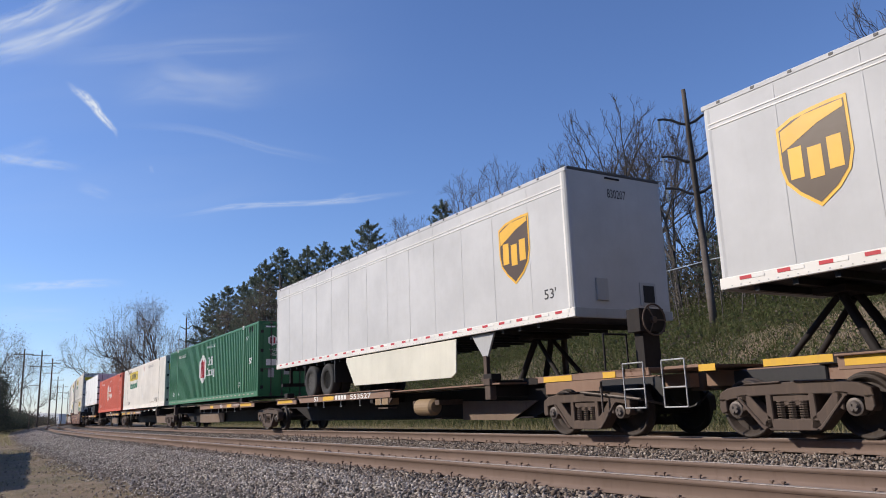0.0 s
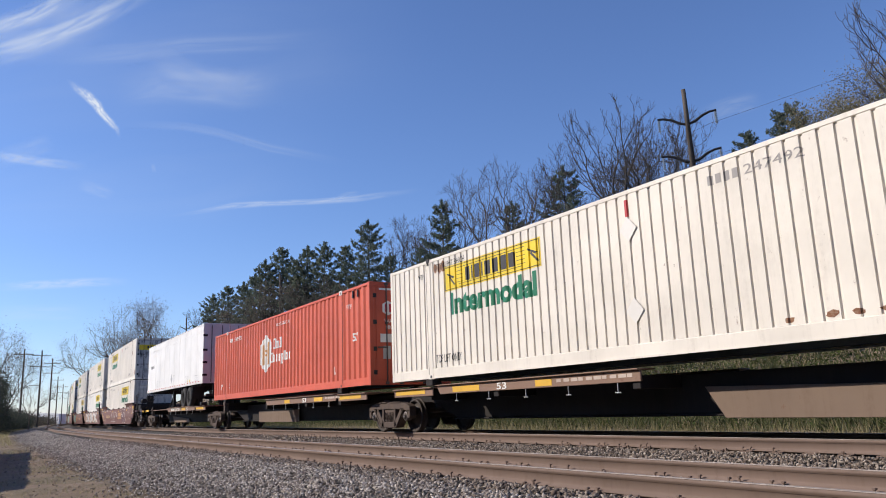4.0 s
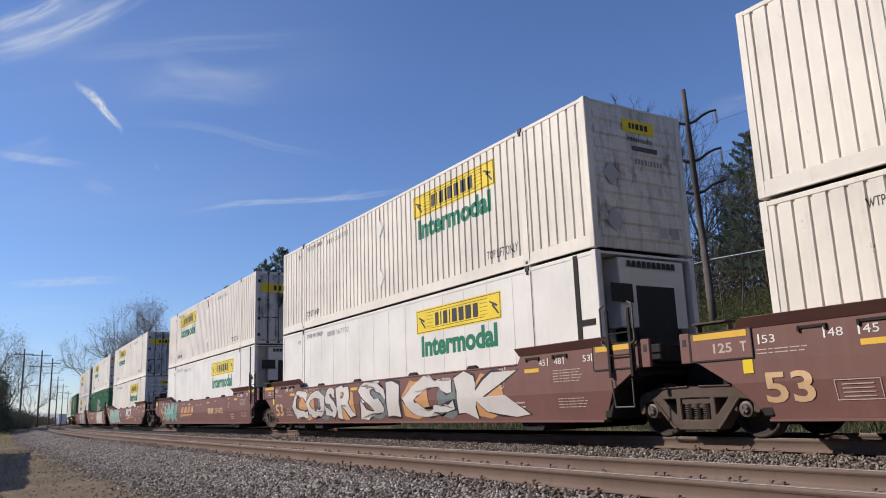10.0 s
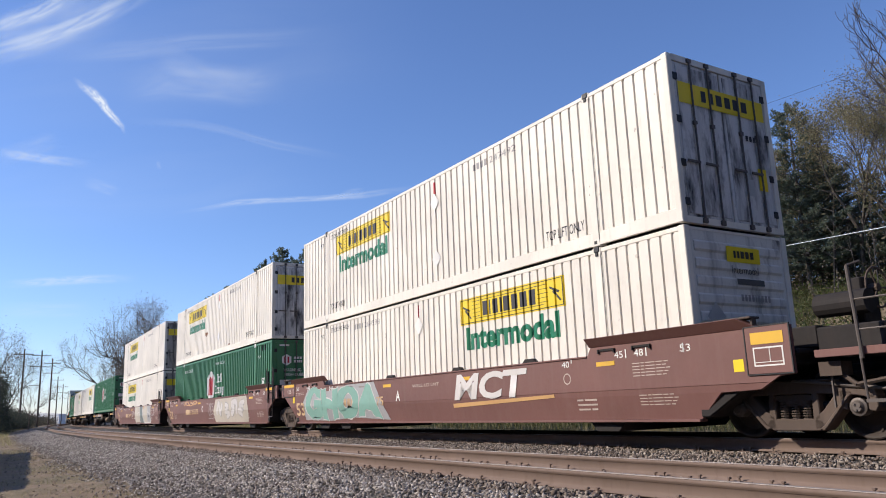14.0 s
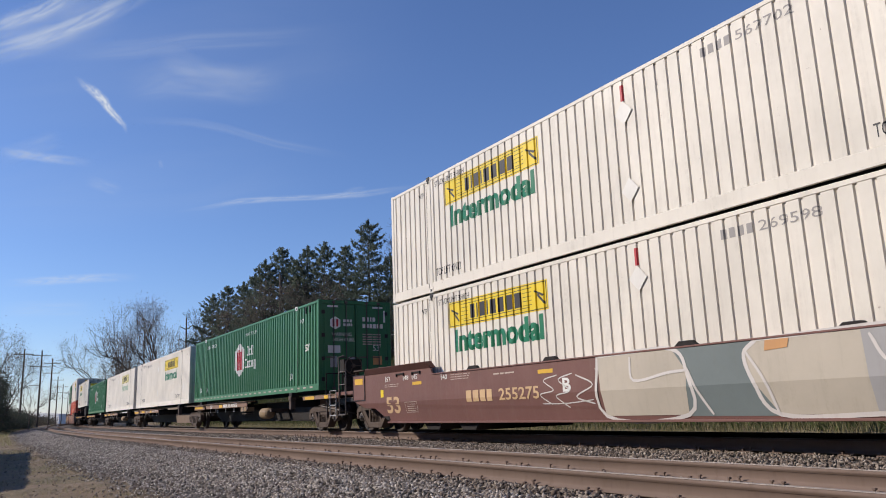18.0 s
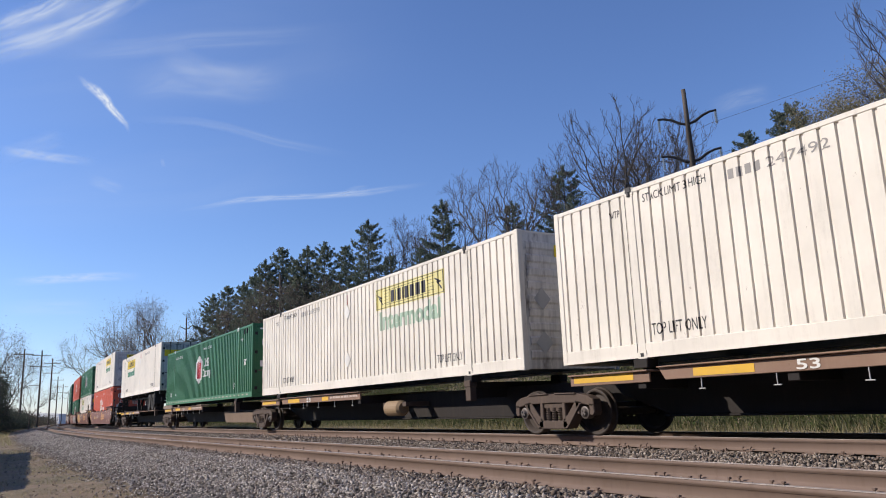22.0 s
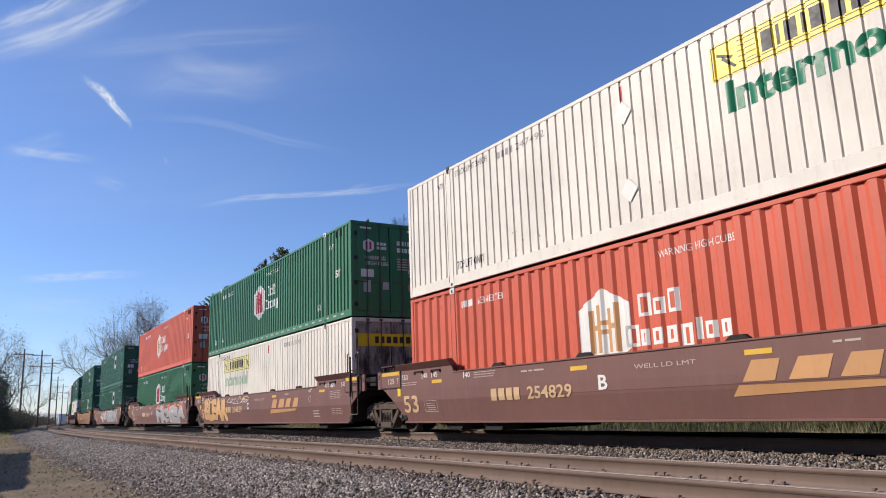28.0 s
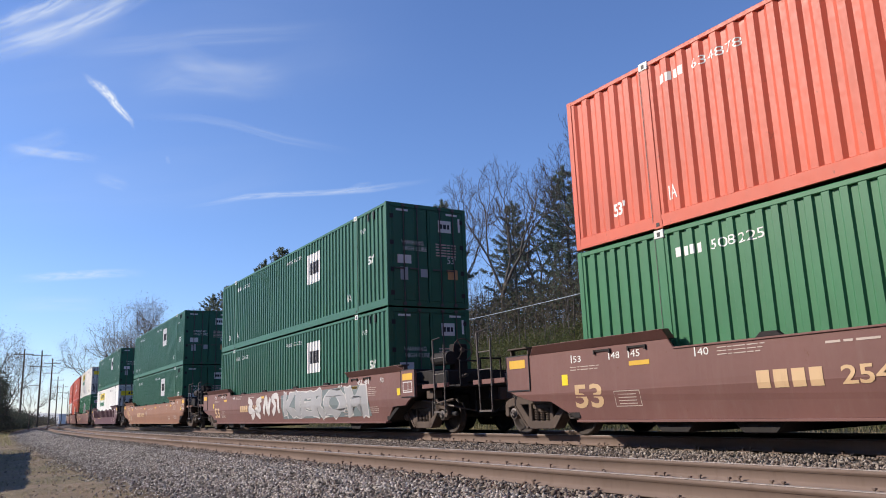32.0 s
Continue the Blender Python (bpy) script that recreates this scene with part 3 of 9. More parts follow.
def build_track(o, drop, label):
    tr = new("railway_track")
    tr.location = (*line(0, o), drop)
    inv = Matrix.Translation(-tr.location)
    ss = np.concatenate([np.linspace(-1000, -300, 15), np.linspace(-290, 20, 160), [60, 200, 400]])
    for side in (-0.7525, 0.7525):
        v, f = sweep(RAIL[:7] + RAIL[9:], ss, o + side, drop - 0.186)
        part("rail", bulk("rail", v, f, "rail_rust"), None, tr, "rust-brown steel rail", inv)
        v, f = sweep([(-0.031, -0.006), (-0.031, -0.002), (-0.024, 0.0005), (0.024, 0.0005), (0.031, -0.002), (0.031, -0.006)], ss, o + side, drop)
        part("rail_head", bulk("rail_head", v, f, "bright_steel"), None, tr, "shiny worn top of the rail", inv)

    def tie(bm):
        box(bm, -0.115, 0.115, -1.3, 1.3, -0.17, 0)
    me = made("tie", tie, "tie", 0.012)
    pl = made("tie_plate", lambda bm: (box(bm, -0.09, 0.09, -0.18, 0.18, 0, 0.018), box(bm, -0.09, 0.09, -0.1, -0.08, 0.018, 0.03), box(bm, -0.09, 0.09, 0.08, 0.1, 0.018, 0.03)), "rail_rust")

    def spike(bm):
        box(bm, -0.008, 0.008, -0.008, 0.008, -0.01, 0.05)
        box(bm, -0.017, 0.017, -0.022, 0.014, 0.05, 0.066)
    sp = made("rail_spike", spike, "rail_rust")
    anchor = made("rail_anchor", lambda bm: (box(bm, -0.012, 0.012, -0.11, 0.11, -0.03, 0.005), box(bm, -0.012, 0.012, 0.085, 0.11, 0.005, 0.035), box(bm, -0.012, 0.012, -0.11, -0.085, 0.005, 0.035)), "rail_rust")
    spikes = bmesh.new()
    rng = random.Random(11 + int(o))
    s = -52.0
    while s < 12:
        h = math.degrees(float(np.interp(s, S_ALL, TH))) + rng.uniform(-0.6, 0.6)
        x, y = line(s, o + rng.uniform(-0.03, 0.03))
        part("tie", me, None, tr, "", inv @ pose(x, y, drop - 0.186 - 0.019 + rng.uniform(-0.006, 0.004), 0, 0, h))
        if s > -26:
            for side in (-0.7525, 0.7525):
                x, y = line(s, o + side)
                part("tie_plate", pl, None, tr, "", inv @ pose(x, y, drop - 0.186 - 0.0185, 0, 0, h))
                for dx, dy, turn in ((0.055, 0.088, 0), (-0.055, 0.088, 0), (0.05, -0.088, 180), (-0.05, -0.13, 180)):
                    if rng.random() < 0.6:
                        a, b = math.cos(radians(h)), math.sin(radians(h))
                        k = len(spikes.verts)
                        spikes.from_mesh(sp)
                        spikes.verts.ensure_lookup_table()
                        bmesh.ops.transform(spikes, matrix=inv @ pose(x + dx * a - dy * b, y + dx * b + dy * a, drop - 0.186 - 0.03 + rng.uniform(0.0, 0.035), rng.uniform(-4, 4), 0, h + turn), verts=spikes.verts[k:])
                if rng.random() < 0.2:
                    x2, y2 = line(s + 0.135, o + side)
                    part("rail_anchor", anchor, None, tr, "", inv @ pose(x2, y2, drop - 0.186, 0, 0, h))
        s += 0.508
    tagged(part("spikes", spikes, "rail_rust", tr), kind="stuff")
    tagged(tr, label, "railway track", kind="structure")


build_track(0.0, 0.0, "rusty rails on timber ties under the train")
build_track(TRACKS_APART, NEAR_DROP, "empty rusty rails on timber ties in crushed stone")

# ---------------------------------------------------------------- containers
HALF, SIDE, TALL, POST = 8.075, 1.295, 2.896, 6.095
RIBS = dict(fine=(0.247, 0.028, (0.0, 0.185, 0.197, 0.235)), trap=(0.247, 0.036, (0.0, 0.105, 0.132, 0.220)), wide=(0.33, 0.042, (0.0, 0.11, 0.17, 0.265)), flat=None)


def rib_points(kind, x0, x1):
    """(x, depth) along a ribbed sheet from x0 to x1."""
    if RIBS[kind] is None:
        return [(x0, 0.0), (x1, 0.0)]
    pitch, deep, (a, b, c, d) = RIBS[kind]
    pts = [(x0, 0.0)]
    n = max(1, int((x1 - x0) / pitch))
    step = (x1 - x0) / n
    k = step / pitch
    for i in range(n):
        s = x0 + i * step
        pts += [(s + b * k - (b - a) * k / 2, 0.0), (s + c * k - (b - a) * k / 2, deep), (s + d * k - (b - a) * k / 2, deep), (s + pitch * k - (b - a) * k / 2, 0.0)]
    pts.append((x1, 0.0))
    return [p for i, p in enumerate(pts) if i == 0 or p[0] > pts[i - 1][0] + 1e-4]


SECTIONS = ((-HALF + 0.13, -POST - 0.09), (-POST + 0.09, POST - 0.09), (POST + 0.09, HALF - 0.13))


def all_ribs(kind):
    out = []
    for a, b in SECTIONS:
        out += rib_points(kind, a, b)
    return out


def drape(bm, kind, y=-SIDE + 0.012, proud=0.003):
    """Lay flat writing on the ribs of a container's side."""
    pts = all_ribs(kind)
    lo, hi = min(v.co.x for v in bm.verts), max(v.co.x for v in bm.verts)
    if kind != "flat":
        for x, _ in pts:
            if lo < x < hi:
                bmesh.ops.bisect_plane(bm, geom=bm.verts[:] + bm.edges[:] + bm.faces[:], plane_co=(x, 0, 0), plane_no=(1, 0, 0))
    xs, ds = [p[0] for p in pts], [p[1] for p in pts]
    for v in bm.verts:
        v.co.y = y - proud + float(np.interp(v.co.x, xs, ds))


def sheet_rect(bm, x0, x1, z0, z1):
    v = [bm.verts.new((x, 0, z)) for x, z in ((x0, z0), (x1, z0), (x1, z1), (x0, z1))]
    bm.faces.new(v)


def poly(bm, pts):
    bm.faces.new([bm.verts.new((x, 0, z)) for x, z in pts])


def decal(name, key, build, mat, parent, kind="flat", label="", proud=0.003, y=-SIDE + 0.012):
    k = ("decal", key, kind, proud, y)
    if k not in MESHES:
        bm = bmesh.new()
        r = build(bm)
        if isinstance(r, bmesh.types.BMesh):
            bm.free()
            bm = r
        drape(bm, kind, y, proud)
        bm.normal_update()
        for f in bm.faces:
            if f.normal.y > 0:
                f.normal_flip()
        me = bpy.data.meshes.new(str(key))
        bm.to_mesh(me)
        bm.free()
        me.materials.append(M[mat])
        MESHES[k] = me
    return part(name, MESHES[k], None, parent, label)


def lettering(name, text, x0, x1, z0, z1, mat, parent, kind="flat", fat=0.0, label="", y=-SIDE + 0.012, proud=0.004, shear=0.0):
    def build(bm):
        w = words(text, 1.0, fat / max(0.01, (z1 - z0)), shear)
        fit_width(w, x0, x1, z0, z1)
        return w
    return decal(name, (text, x0, x1, z0, z1, mat, fat), build, mat, parent, kind, label, proud, y)


def bars(x, z, h, widths, gap):
    def build(bm):
        p = x
        for w in widths:
            sheet_rect(bm, p, p + w, z, z + h)
            p += w + gap
    return build


def rings(x, marks, stroke, gap):
    """A row of plain upright frames: marks gives (width, foot, head) of each."""
    def build(bm):
        p = x
        for w, z0, z1 in marks:
            sheet_rect(bm, p, p + stroke, z0, z1)
            sheet_rect(bm, p + w - stroke, p + w, z0, z1)
            sheet_rect(bm, p + stroke, p + w - stroke, z0, z0 + stroke * 0.8)
            sheet_rect(bm, p + stroke, p + w - stroke, z1 - stroke * 0.8, z1)
            p += w + gap
    return build


def shell(thing, wall, kind, paint, flip, front="ribbed", base_rail=0.25, door_paint=None):
    """The box itself. The front end is at +x, the doors at -x; flip turns it round."""
    m = pose(0, 0, 0, 0, 0, 180) if flip else pose(0, 0, 0)
    door_paint = door_paint or paint

    def side(bm):
        pts = all_ribs(kind)
        z0, z1 = base_rail, TALL - 0.09
        col = [[bm.verts.new((x, -SIDE + 0.012 + d, z)) for z in (z0, z1)] for x, d in pts]
        for a, b in zip(col, col[1:]):
            bm.faces.new((a[0], b[0], b[1], a[1]))
        back = [bm.verts.new(c) for c in ((pts[0][0], -SIDE + 0.07, z0), (pts[-1][0], -SIDE + 0.07, z0), (pts[-1][0], -SIDE + 0.07, z1), (pts[0][0], -SIDE + 0.07, z1))]
        bm.faces.new(back[::-1])
    me = made(("side", kind, base_rail, paint), side, paint)
    lab = {"fine": "white sheet with narrow vertical grooves", "trap": "corrugated steel side", "wide": "deeply corrugated steel side", "flat": "smooth side sheet"}[kind]
    part("side_wall", me, None, thing, lab, m)
    part("side_wall", me, None, thing, "", m @ pose(0, 0, 0, 0, 0, 180))
    rail = made(("rail", base_rail, paint), lambda bm: box(bm, -HALF + 0.1, HALF - 0.1, -SIDE + 0.002, -SIDE + 0.1, 0.02, base_rail), paint, 0.012)
    lip = made(("lip", paint), lambda bm: box(bm, -HALF + 0.1, HALF - 0.1, -SIDE - 0.004, -SIDE + 0.03, 0.012, 0.045), paint)
    top = made(("top", paint), lambda bm: box(bm, -HALF + 0.1, HALF - 0.1, -SIDE + 0.002, -SIDE + 0.08, TALL - 0.09, TALL - 0.01), paint, 0.01)
    post = made(("post", paint, kind), lambda bm: box(bm, -0.088, 0.088, -SIDE - 0.002, -SIDE + 0.08, 0.05, TALL - 0.02), paint, 0.012)
    notch = made("notch", lambda bm: box(bm, -0.005, 0.005, -SIDE - 0.005, -SIDE, 0.1, TALL - 0.1), "groove")
    cast = made(("cast", paint), lambda bm: box(bm, -0.1, 0.1, -SIDE - 0.006, -SIDE + 0.16, -0.008, 0.13), paint, 0.008)
    hole = made("hole", lambda bm: box(bm, -0.035, 0.035, -SIDE - 0.010, -SIDE - 0.004, 0.03, 0.09), "black")
    end_post = made(("endpost", paint), lambda bm: box(bm, -0.065, 0.065, -SIDE - 0.002, -SIDE + 0.13, 0.0, TALL), paint, 0.012)
    for turned, r in ((False, pose(0, 0, 0)), (True, pose(0, 0, 0, 0, 0, 180))):
        part("bottom_rail", rail, None, thing, "", m @ r)
        part("lower_lip", lip, None, thing, "", m @ r)
        part("top_rail", top, None, thing, "", m @ r)
        for x in (-POST, POST):
            part("lift_post", post, None, thing, "", m @ r @ pose(x, 0, 0))
            if turned == bool(flip):
                part("post_groove", notch, None, thing, "", m @ r @ pose(x + math.copysign(0.1, x), 0, 0))
            for z in (0, TALL - 0.12):
                part("corner_casting", cast, None, thing, "", m @ r @ pose(x, 0, z))
                if turned == bool(flip):
                    part("casting_hole", hole, None, thing, "", m @ r @ pose(x, 0, z))
        for x in (-HALF + 0.065, HALF - 0.065):
            part("corner_post", end_post, None, thing, "", m @ r @ pose(x, 0, 0))
    part("roof", made(("roof", paint), lambda bm: box(bm, -HALF + 0.02, HALF - 0.02, -SIDE + 0.05, SIDE - 0.05, TALL - 0.06, TALL - 0.015), paint), None, thing, "", m)
    part("floor_frame", made("floor_frame", lambda bm: box(bm, -HALF + 0.1, HALF - 0.1, -SIDE + 0.1, SIDE - 0.1, 0.06, 0.2), "black"), None, thing, "", m)

    # front end
    def front_ribs(bm):
        box(bm, HALF - 0.09, HALF - 0.03, -SIDE + 0.1, SIDE - 0.1, 0.02, TALL - 0.03)
        if kind == "fine":
            for i in range(9):
                z = 0.20 + i * 0.285
                plate(bm, [(HALF - 0.03, z), (HALF - 0.004, z + 0.05), (HALF - 0.004, z + 0.17), (HALF - 0.03, z + 0.20)], -SIDE + 0.2, SIDE - 0.2)
    if front == "cooler":
        def cooler(bm):
            box(bm, HALF - 0.5, HALF - 0.42, -SIDE + 0.1, SIDE - 0.1, 0.02, TALL - 0.03)
            box(bm, HALF - 0.44, HALF - 0.02, -SIDE + 0.55, SIDE - 0.3, 1.5, TALL - 0.1)
        part("front_wall", made("cooler_front", cooler, paint, 0.02), None, thing, "", m)
        part("cooling_unit", made("cooling_unit", lambda bm: (box(bm, HALF - 0.44, HALF - 0.06, -SIDE + 0.75, SIDE - 0.45, 0.35, 2.45), box(bm, HALF - 0.06, HALF - 0.01, -0.35, SIDE - 0.6, 0.3, 2.3)), "black", 0.03), None, thing, "black cooling unit in the front end", m)
        part("front_frame", made("front_frame", lambda bm: (box(bm, HALF - 0.62, HALF - 0.5, -SIDE + 0.0, -SIDE + 0.14, 0.03, TALL - 0.03), box(bm, HALF - 0.5, HALF - 0.1, -SIDE + 0.0, -SIDE + 0.06, 1.55, 1.66), box(bm, HALF - 0.5, HALF - 0.1, -SIDE + 0.05, -SIDE + 0.09, 0.1, 1.55), box(bm, HALF - 0.5, HALF - 0.1, -SIDE + 0.05, -SIDE + 0.09, 1.66, 2.7)), "spine"), None, thing, "dark opening at the front corner", m)
    else:
        fw = part("front_wall", made(("front", kind, paint), front_ribs, "front_white" if paint == "white" else paint, 0.01), None, thing, "", m)
        if kind not in ("flat", "fine"):
            for i in range(8):
                part("front_rib", made(("frib", paint, 0), lambda bm: box(bm, HALF - 0.04, HALF - 0.002, 0, 0.13, 0.2, TALL - 0.14), paint, 0.01), None, fw, "", pose(0, -1.06 + i * 0.29, 0))

    # doors
    leaf = made(("door", door_paint, kind), lambda bm: box(bm, -HALF + 0.02, -HALF + 0.07, 0.015, SIDE - 0.13, 0.1, TALL - 0.12), door_paint, 0.008)
    panel = made(("door_panel", door_paint), lambda bm: box(bm, -HALF + 0.004, -HALF + 0.025, 0, 0.3, 0.16, TALL - 0.18), door_paint, 0.008)
    rod = made("lock_rod", lambda bm: (tube(bm, (-HALF - 0.02, 0, 0.08), (-HALF - 0.02, 0, TALL - 0.08), 0.017, n=8), box(bm, -HALF - 0.035, -HALF + 0.01, -0.05, 0.05, 0.02, 0.1),
                                       box(bm, -HALF - 0.035, -HALF + 0.01, -0.05, 0.05, TALL - 0.1, TALL - 0.03), box(bm, -HALF - 0.04, -HALF - 0.02, -0.02, 0.28, 1.02, 1.06), box(bm, -HALF - 0.04, -HALF + 0.01, -0.04, 0.04, 1.7, 1.76)), "steel")
    hinge = made("hinge", lambda bm: box(bm, -HALF - 0.008, -HALF + 0.06, -0.05, 0.06, -0.06, 0.06), "black")
    for r in (pose(0, 0, 0), Matrix.Scale(-1, 4, (0, 1, 0))):
        d = part("door", leaf, None, thing, "", m @ (pose(0, 0, 0) if r == pose(0, 0, 0) else pose(0, -SIDE + 0.115, 0)))
        for y in (0.06, 0.43, 0.80):
            part("door_panel", panel, None, d, "", pose(0, y, 0))
        for y in (0.34, 0.78):
            part("lock_rod", rod, None, d, "steel lock rod", pose(0, y, 0))
        for z in (0.35, 1.0, 1.75, 2.5):
            part("hinge", hinge, None, d, "", pose(0, SIDE - 0.16 if r == pose(0, 0, 0) else 0.05, z))
    sill = made(("sill", paint), lambda bm: box(bm, -HALF, -HALF + 0.08, -SIDE + 0.1, SIDE - 0.1, 0.0, 0.11), paint)
    part("door_sill", sill, None, thing, "", m)
    part("door_header", sill, None, thing, "", m @ pose(0, 0, TALL - 0.115))


def end_face(flip_lead_door, name, build_key, build, mat, thing, label=""):
    """Something flat on the end that goes ahead (+x): y across, z up."""
    k = ("end", build_key)
    if k not in MESHES:
        bm = bmesh.new()
        r = build(bm)
        if isinstance(r, bmesh.types.BMesh):
            bm.free()
            bm = r
        for v in bm.verts:
            v.co = Vector((HALF + 0.008, v.co.x, v.co.z))
        bm.normal_update()
        for f in bm.faces:
            if f.normal.x < 0:
                f.normal_flip()
        me = bpy.data.meshes.new(str(build_key))
        bm.to_mesh(me)
        bm.free()
        me.materials.append(M[mat])
        MESHES[k] = me
    return part(name, MESHES[k], None, thing, label)


def end_words(text, y0, y1, z0, z1, mat, thing, name="lettering"):
    def build(bm):
        w = words(text, 1.0)
        fit_width(w, y0, y1, z0, z1)
        return w
    return end_face(False, name, (text, y0, y1, z0, z1, mat), build, mat, thing)


def hexagon(cx, cz, w, h):
    return [(cx, cz + h / 2), (cx + w / 2, cz + h * 0.27), (cx + w / 2, cz - h * 0.27), (cx, cz - h / 2), (cx - w / 2, cz - h * 0.27), (cx - w / 2, cz + h * 0.27)]


def white_container(flip, label, group, smooth=False, cooler=False, pale_panel=False, patch=0, soiled=False, rust=(), sun_faded=False):
    """A white 53 ft box with a yellow sign and the green word below it."""
    c = new("shipping_container")
    kind = "flat" if smooth else "fine"
    paint = "smooth_white" if smooth else "white"
    shell(c, None, kind, paint, flip, "cooler" if cooler else "ribbed", door_paint="door_soiled" if soiled else "door_white")
    for k, (rx, rz, rw, rh) in enumerate(rust):
        def stain(bm):
            rng = random.Random(k * 7 + int(rx * 10))
            m = max(1, int(rw / 0.16))
            for i in range(m):
                cx, cz, r = rx + (i + 0.5) * rw / m, rz + rng.uniform(-0.1, 0.1) * rh, rng.uniform(0.5, 0.75) * rw / m
                poly(bm, [(cx + r * math.cos(a) * rng.uniform(0.6, 1.1), cz + rh * 0.5 * math.sin(a) * rng.uniform(0.6, 1.1)) for a in [j * math.tau / 9 for j in range(9)]])
        decal("rust_stain", ("rust", kind, rx, rz), stain, "rust_patch", c, kind, "brown rust stain", proud=0.0025)
    x0, x1 = (-5.37, -1.77) if flip else (1.53, 5.13)
    gold, leaf = ("faded_yellow", "faded_green") if sun_faded else ("sign_yellow", "letter_green")
    if smooth:
        for i in range(13):
            x = -5.5 + i * 0.92
            decal("panel_seam", ("seam", i), lambda bm, x=x: sheet_rect(bm, x, x + 0.016, 0.3, 2.78), "seam", c, kind, proud=0.002)
    decal("sign_panel", ("yellow", x0, gold), lambda bm: sheet_rect(bm, x0, x1, 1.99, 2.58), gold, c, kind, "yellow sign panel with a dark border")

    def border(bm):
        for a, b, e, f in ((x0 + 0.03, x1 - 0.03, 2.54, 2.555), (x0 + 0.03, x1 - 0.03, 2.015, 2.03), (x0 + 0.03, x0 + 0.05, 2.03, 2.54), (x1 - 0.05, x1 - 0.03, 2.03, 2.54),
                           (x0 + 0.5, x1 - 0.5, 2.475, 2.487), (x0 + 0.62, x1 - 0.62, 2.09, 2.102)):
            sheet_rect(bm, a, b, e, f)
        for k in range(4):
            sheet_rect(bm, x0 + 0.5, x0 + 0.8, 2.14 + k * 0.085, 2.15 + k * 0.085)
            sheet_rect(bm, x1 - 0.8, x1 - 0.5, 2.14 + k * 0.085, 2.15 + k * 0.085)
        for sx in (x0 + 0.12, x1 - 0.42):
            poly(bm, [(sx, 2.42), (sx + 0.3, 2.3), (sx + 0.26, 2.26), (sx, 2.38)])
            poly(bm, [(sx + 0.12, 2.34), (sx + 0.34, 2.12), (sx + 0.30, 2.10), (sx + 0.08, 2.30)])
    decal("sign_border", ("border", x0), border, "letter_dark", c, kind, proud=0.005)
    decal("sign_mark", ("signbars", x0), bars(x0 + 0.9, 2.13, 0.31, (0.17, 0.05, 0.19, 0.05, 0.21, 0.21, 0.23, 0.2), 0.075), "letter_dark", c, kind, proud=0.005)
    lettering("lettering", "Intermodal", x0 + 0.22, x1 - 0.18, 1.42, 1.93, leaf, c, kind, 0.03, "green lettering")
    lettering("small_lettering", "TOP LIFT ONLY", 4.72, 5.82, 0.36, 0.55, "letter_dark", c, kind)
    lettering("small_lettering", "TOP LIFT ONLY", -5.85, -4.75, 0.36, 0.55, "letter_dark", c, kind)
    lettering("small_lettering", "STACK LIMIT 3 HIGH", -5.8, -4.5, 2.58, 2.72, "letter_dark", c, kind)
    lettering("small_lettering", "WTP", -6.6, -6.35, 2.45, 2.58, "letter_dark", c, kind)
    nx = 2.3 if flip else -4.1
    decal("number_mark", ("nb", nx), bars(nx, 2.50, 0.15, (0.1, 0.1, 0.1, 0.1), 0.05), "letter_worn", c, kind)
    lettering("number", {0: "247492", 1: "269598", 2: "567702"}[patch % 3], nx + 0.65, nx + 1.6, 2.50, 2.65, "letter_worn", c, kind)
    if not smooth:
        for k, (px, pz) in enumerate(((-0.35 if not flip else 0.6, 2.2), (-0.35 if not flip else 0.6, 0.8))):
            decal("placard_holder", ("placard", px, pz), lambda bm: poly(bm, [(px, pz + 0.22), (px + 0.2, pz), (px, pz - 0.22), (px - 0.2, pz)]), "smooth_white", c, "flat", "bent white placard holder", proud=0.02)
        decal("red_stripe", ("rs", flip), lambda bm: sheet_rect(bm, -0.40 if not flip else 0.55, -0.34 if not flip else 0.61, 2.42, 2.72), "letter_red", c, kind, proud=0.006)
    hook = made("lift_lug", lambda bm: (box(bm, -0.07, 0.07, -SIDE - 0.02, -SIDE + 0.05, TALL - 0.08, TALL + 0.02), box(bm, -0.035, 0.035, -SIDE - 0.025, -SIDE, TALL - 0.15, TALL - 0.08)), "black", 0.01)
    part("lift_lug", hook, None, c, "dark lifting lug on the top rail", pose(POST, 0, 0))
    part("lift_lug", hook, None, c, "", pose(-POST, 0, 0))
    # marks on the end that leads
    if not cooler:
        if flip:
            end_face(True, "sign_panel", "dy", lambda bm: sheet_rect(bm, -1.1, 1.1, 2.05, 2.42), "sign_yellow", c, "yellow strip across the doors")
            end_face(True, "sign_mark", "dyb", lambda bm: bars(-0.55, 2.14, 0.2, (0.12, 0.12, 0.15, 0.15, 0.15, 0.15), 0.07)(bm), "letter_dark", c).matrix_basis = pose(0.004, 0, 0)
            end_face(True, "sticker", "dst", lambda bm: sheet_rect(bm, 0.75, 0.98, 0.75, 1.15), "sign_yellow", c)
            end_face(True, "sticker", "dst2", lambda bm: sheet_rect(bm, 0.35, 0.6, 0.62, 0.92), "seam", c)
            end_face(True, "print_line", "dpl", lambda bm: bars(0.52, 1.62, 0.10, (0.07, 0.07, 0.07, 0.07), 0.03)(bm), "letter_dark", c)
        else:
            end_face(False, "sign_panel", "fy", lambda bm: sheet_rect(bm, -0.35, 0.5, 2.36, 2.62), "sign_yellow", c, "small yellow sign on the front end")
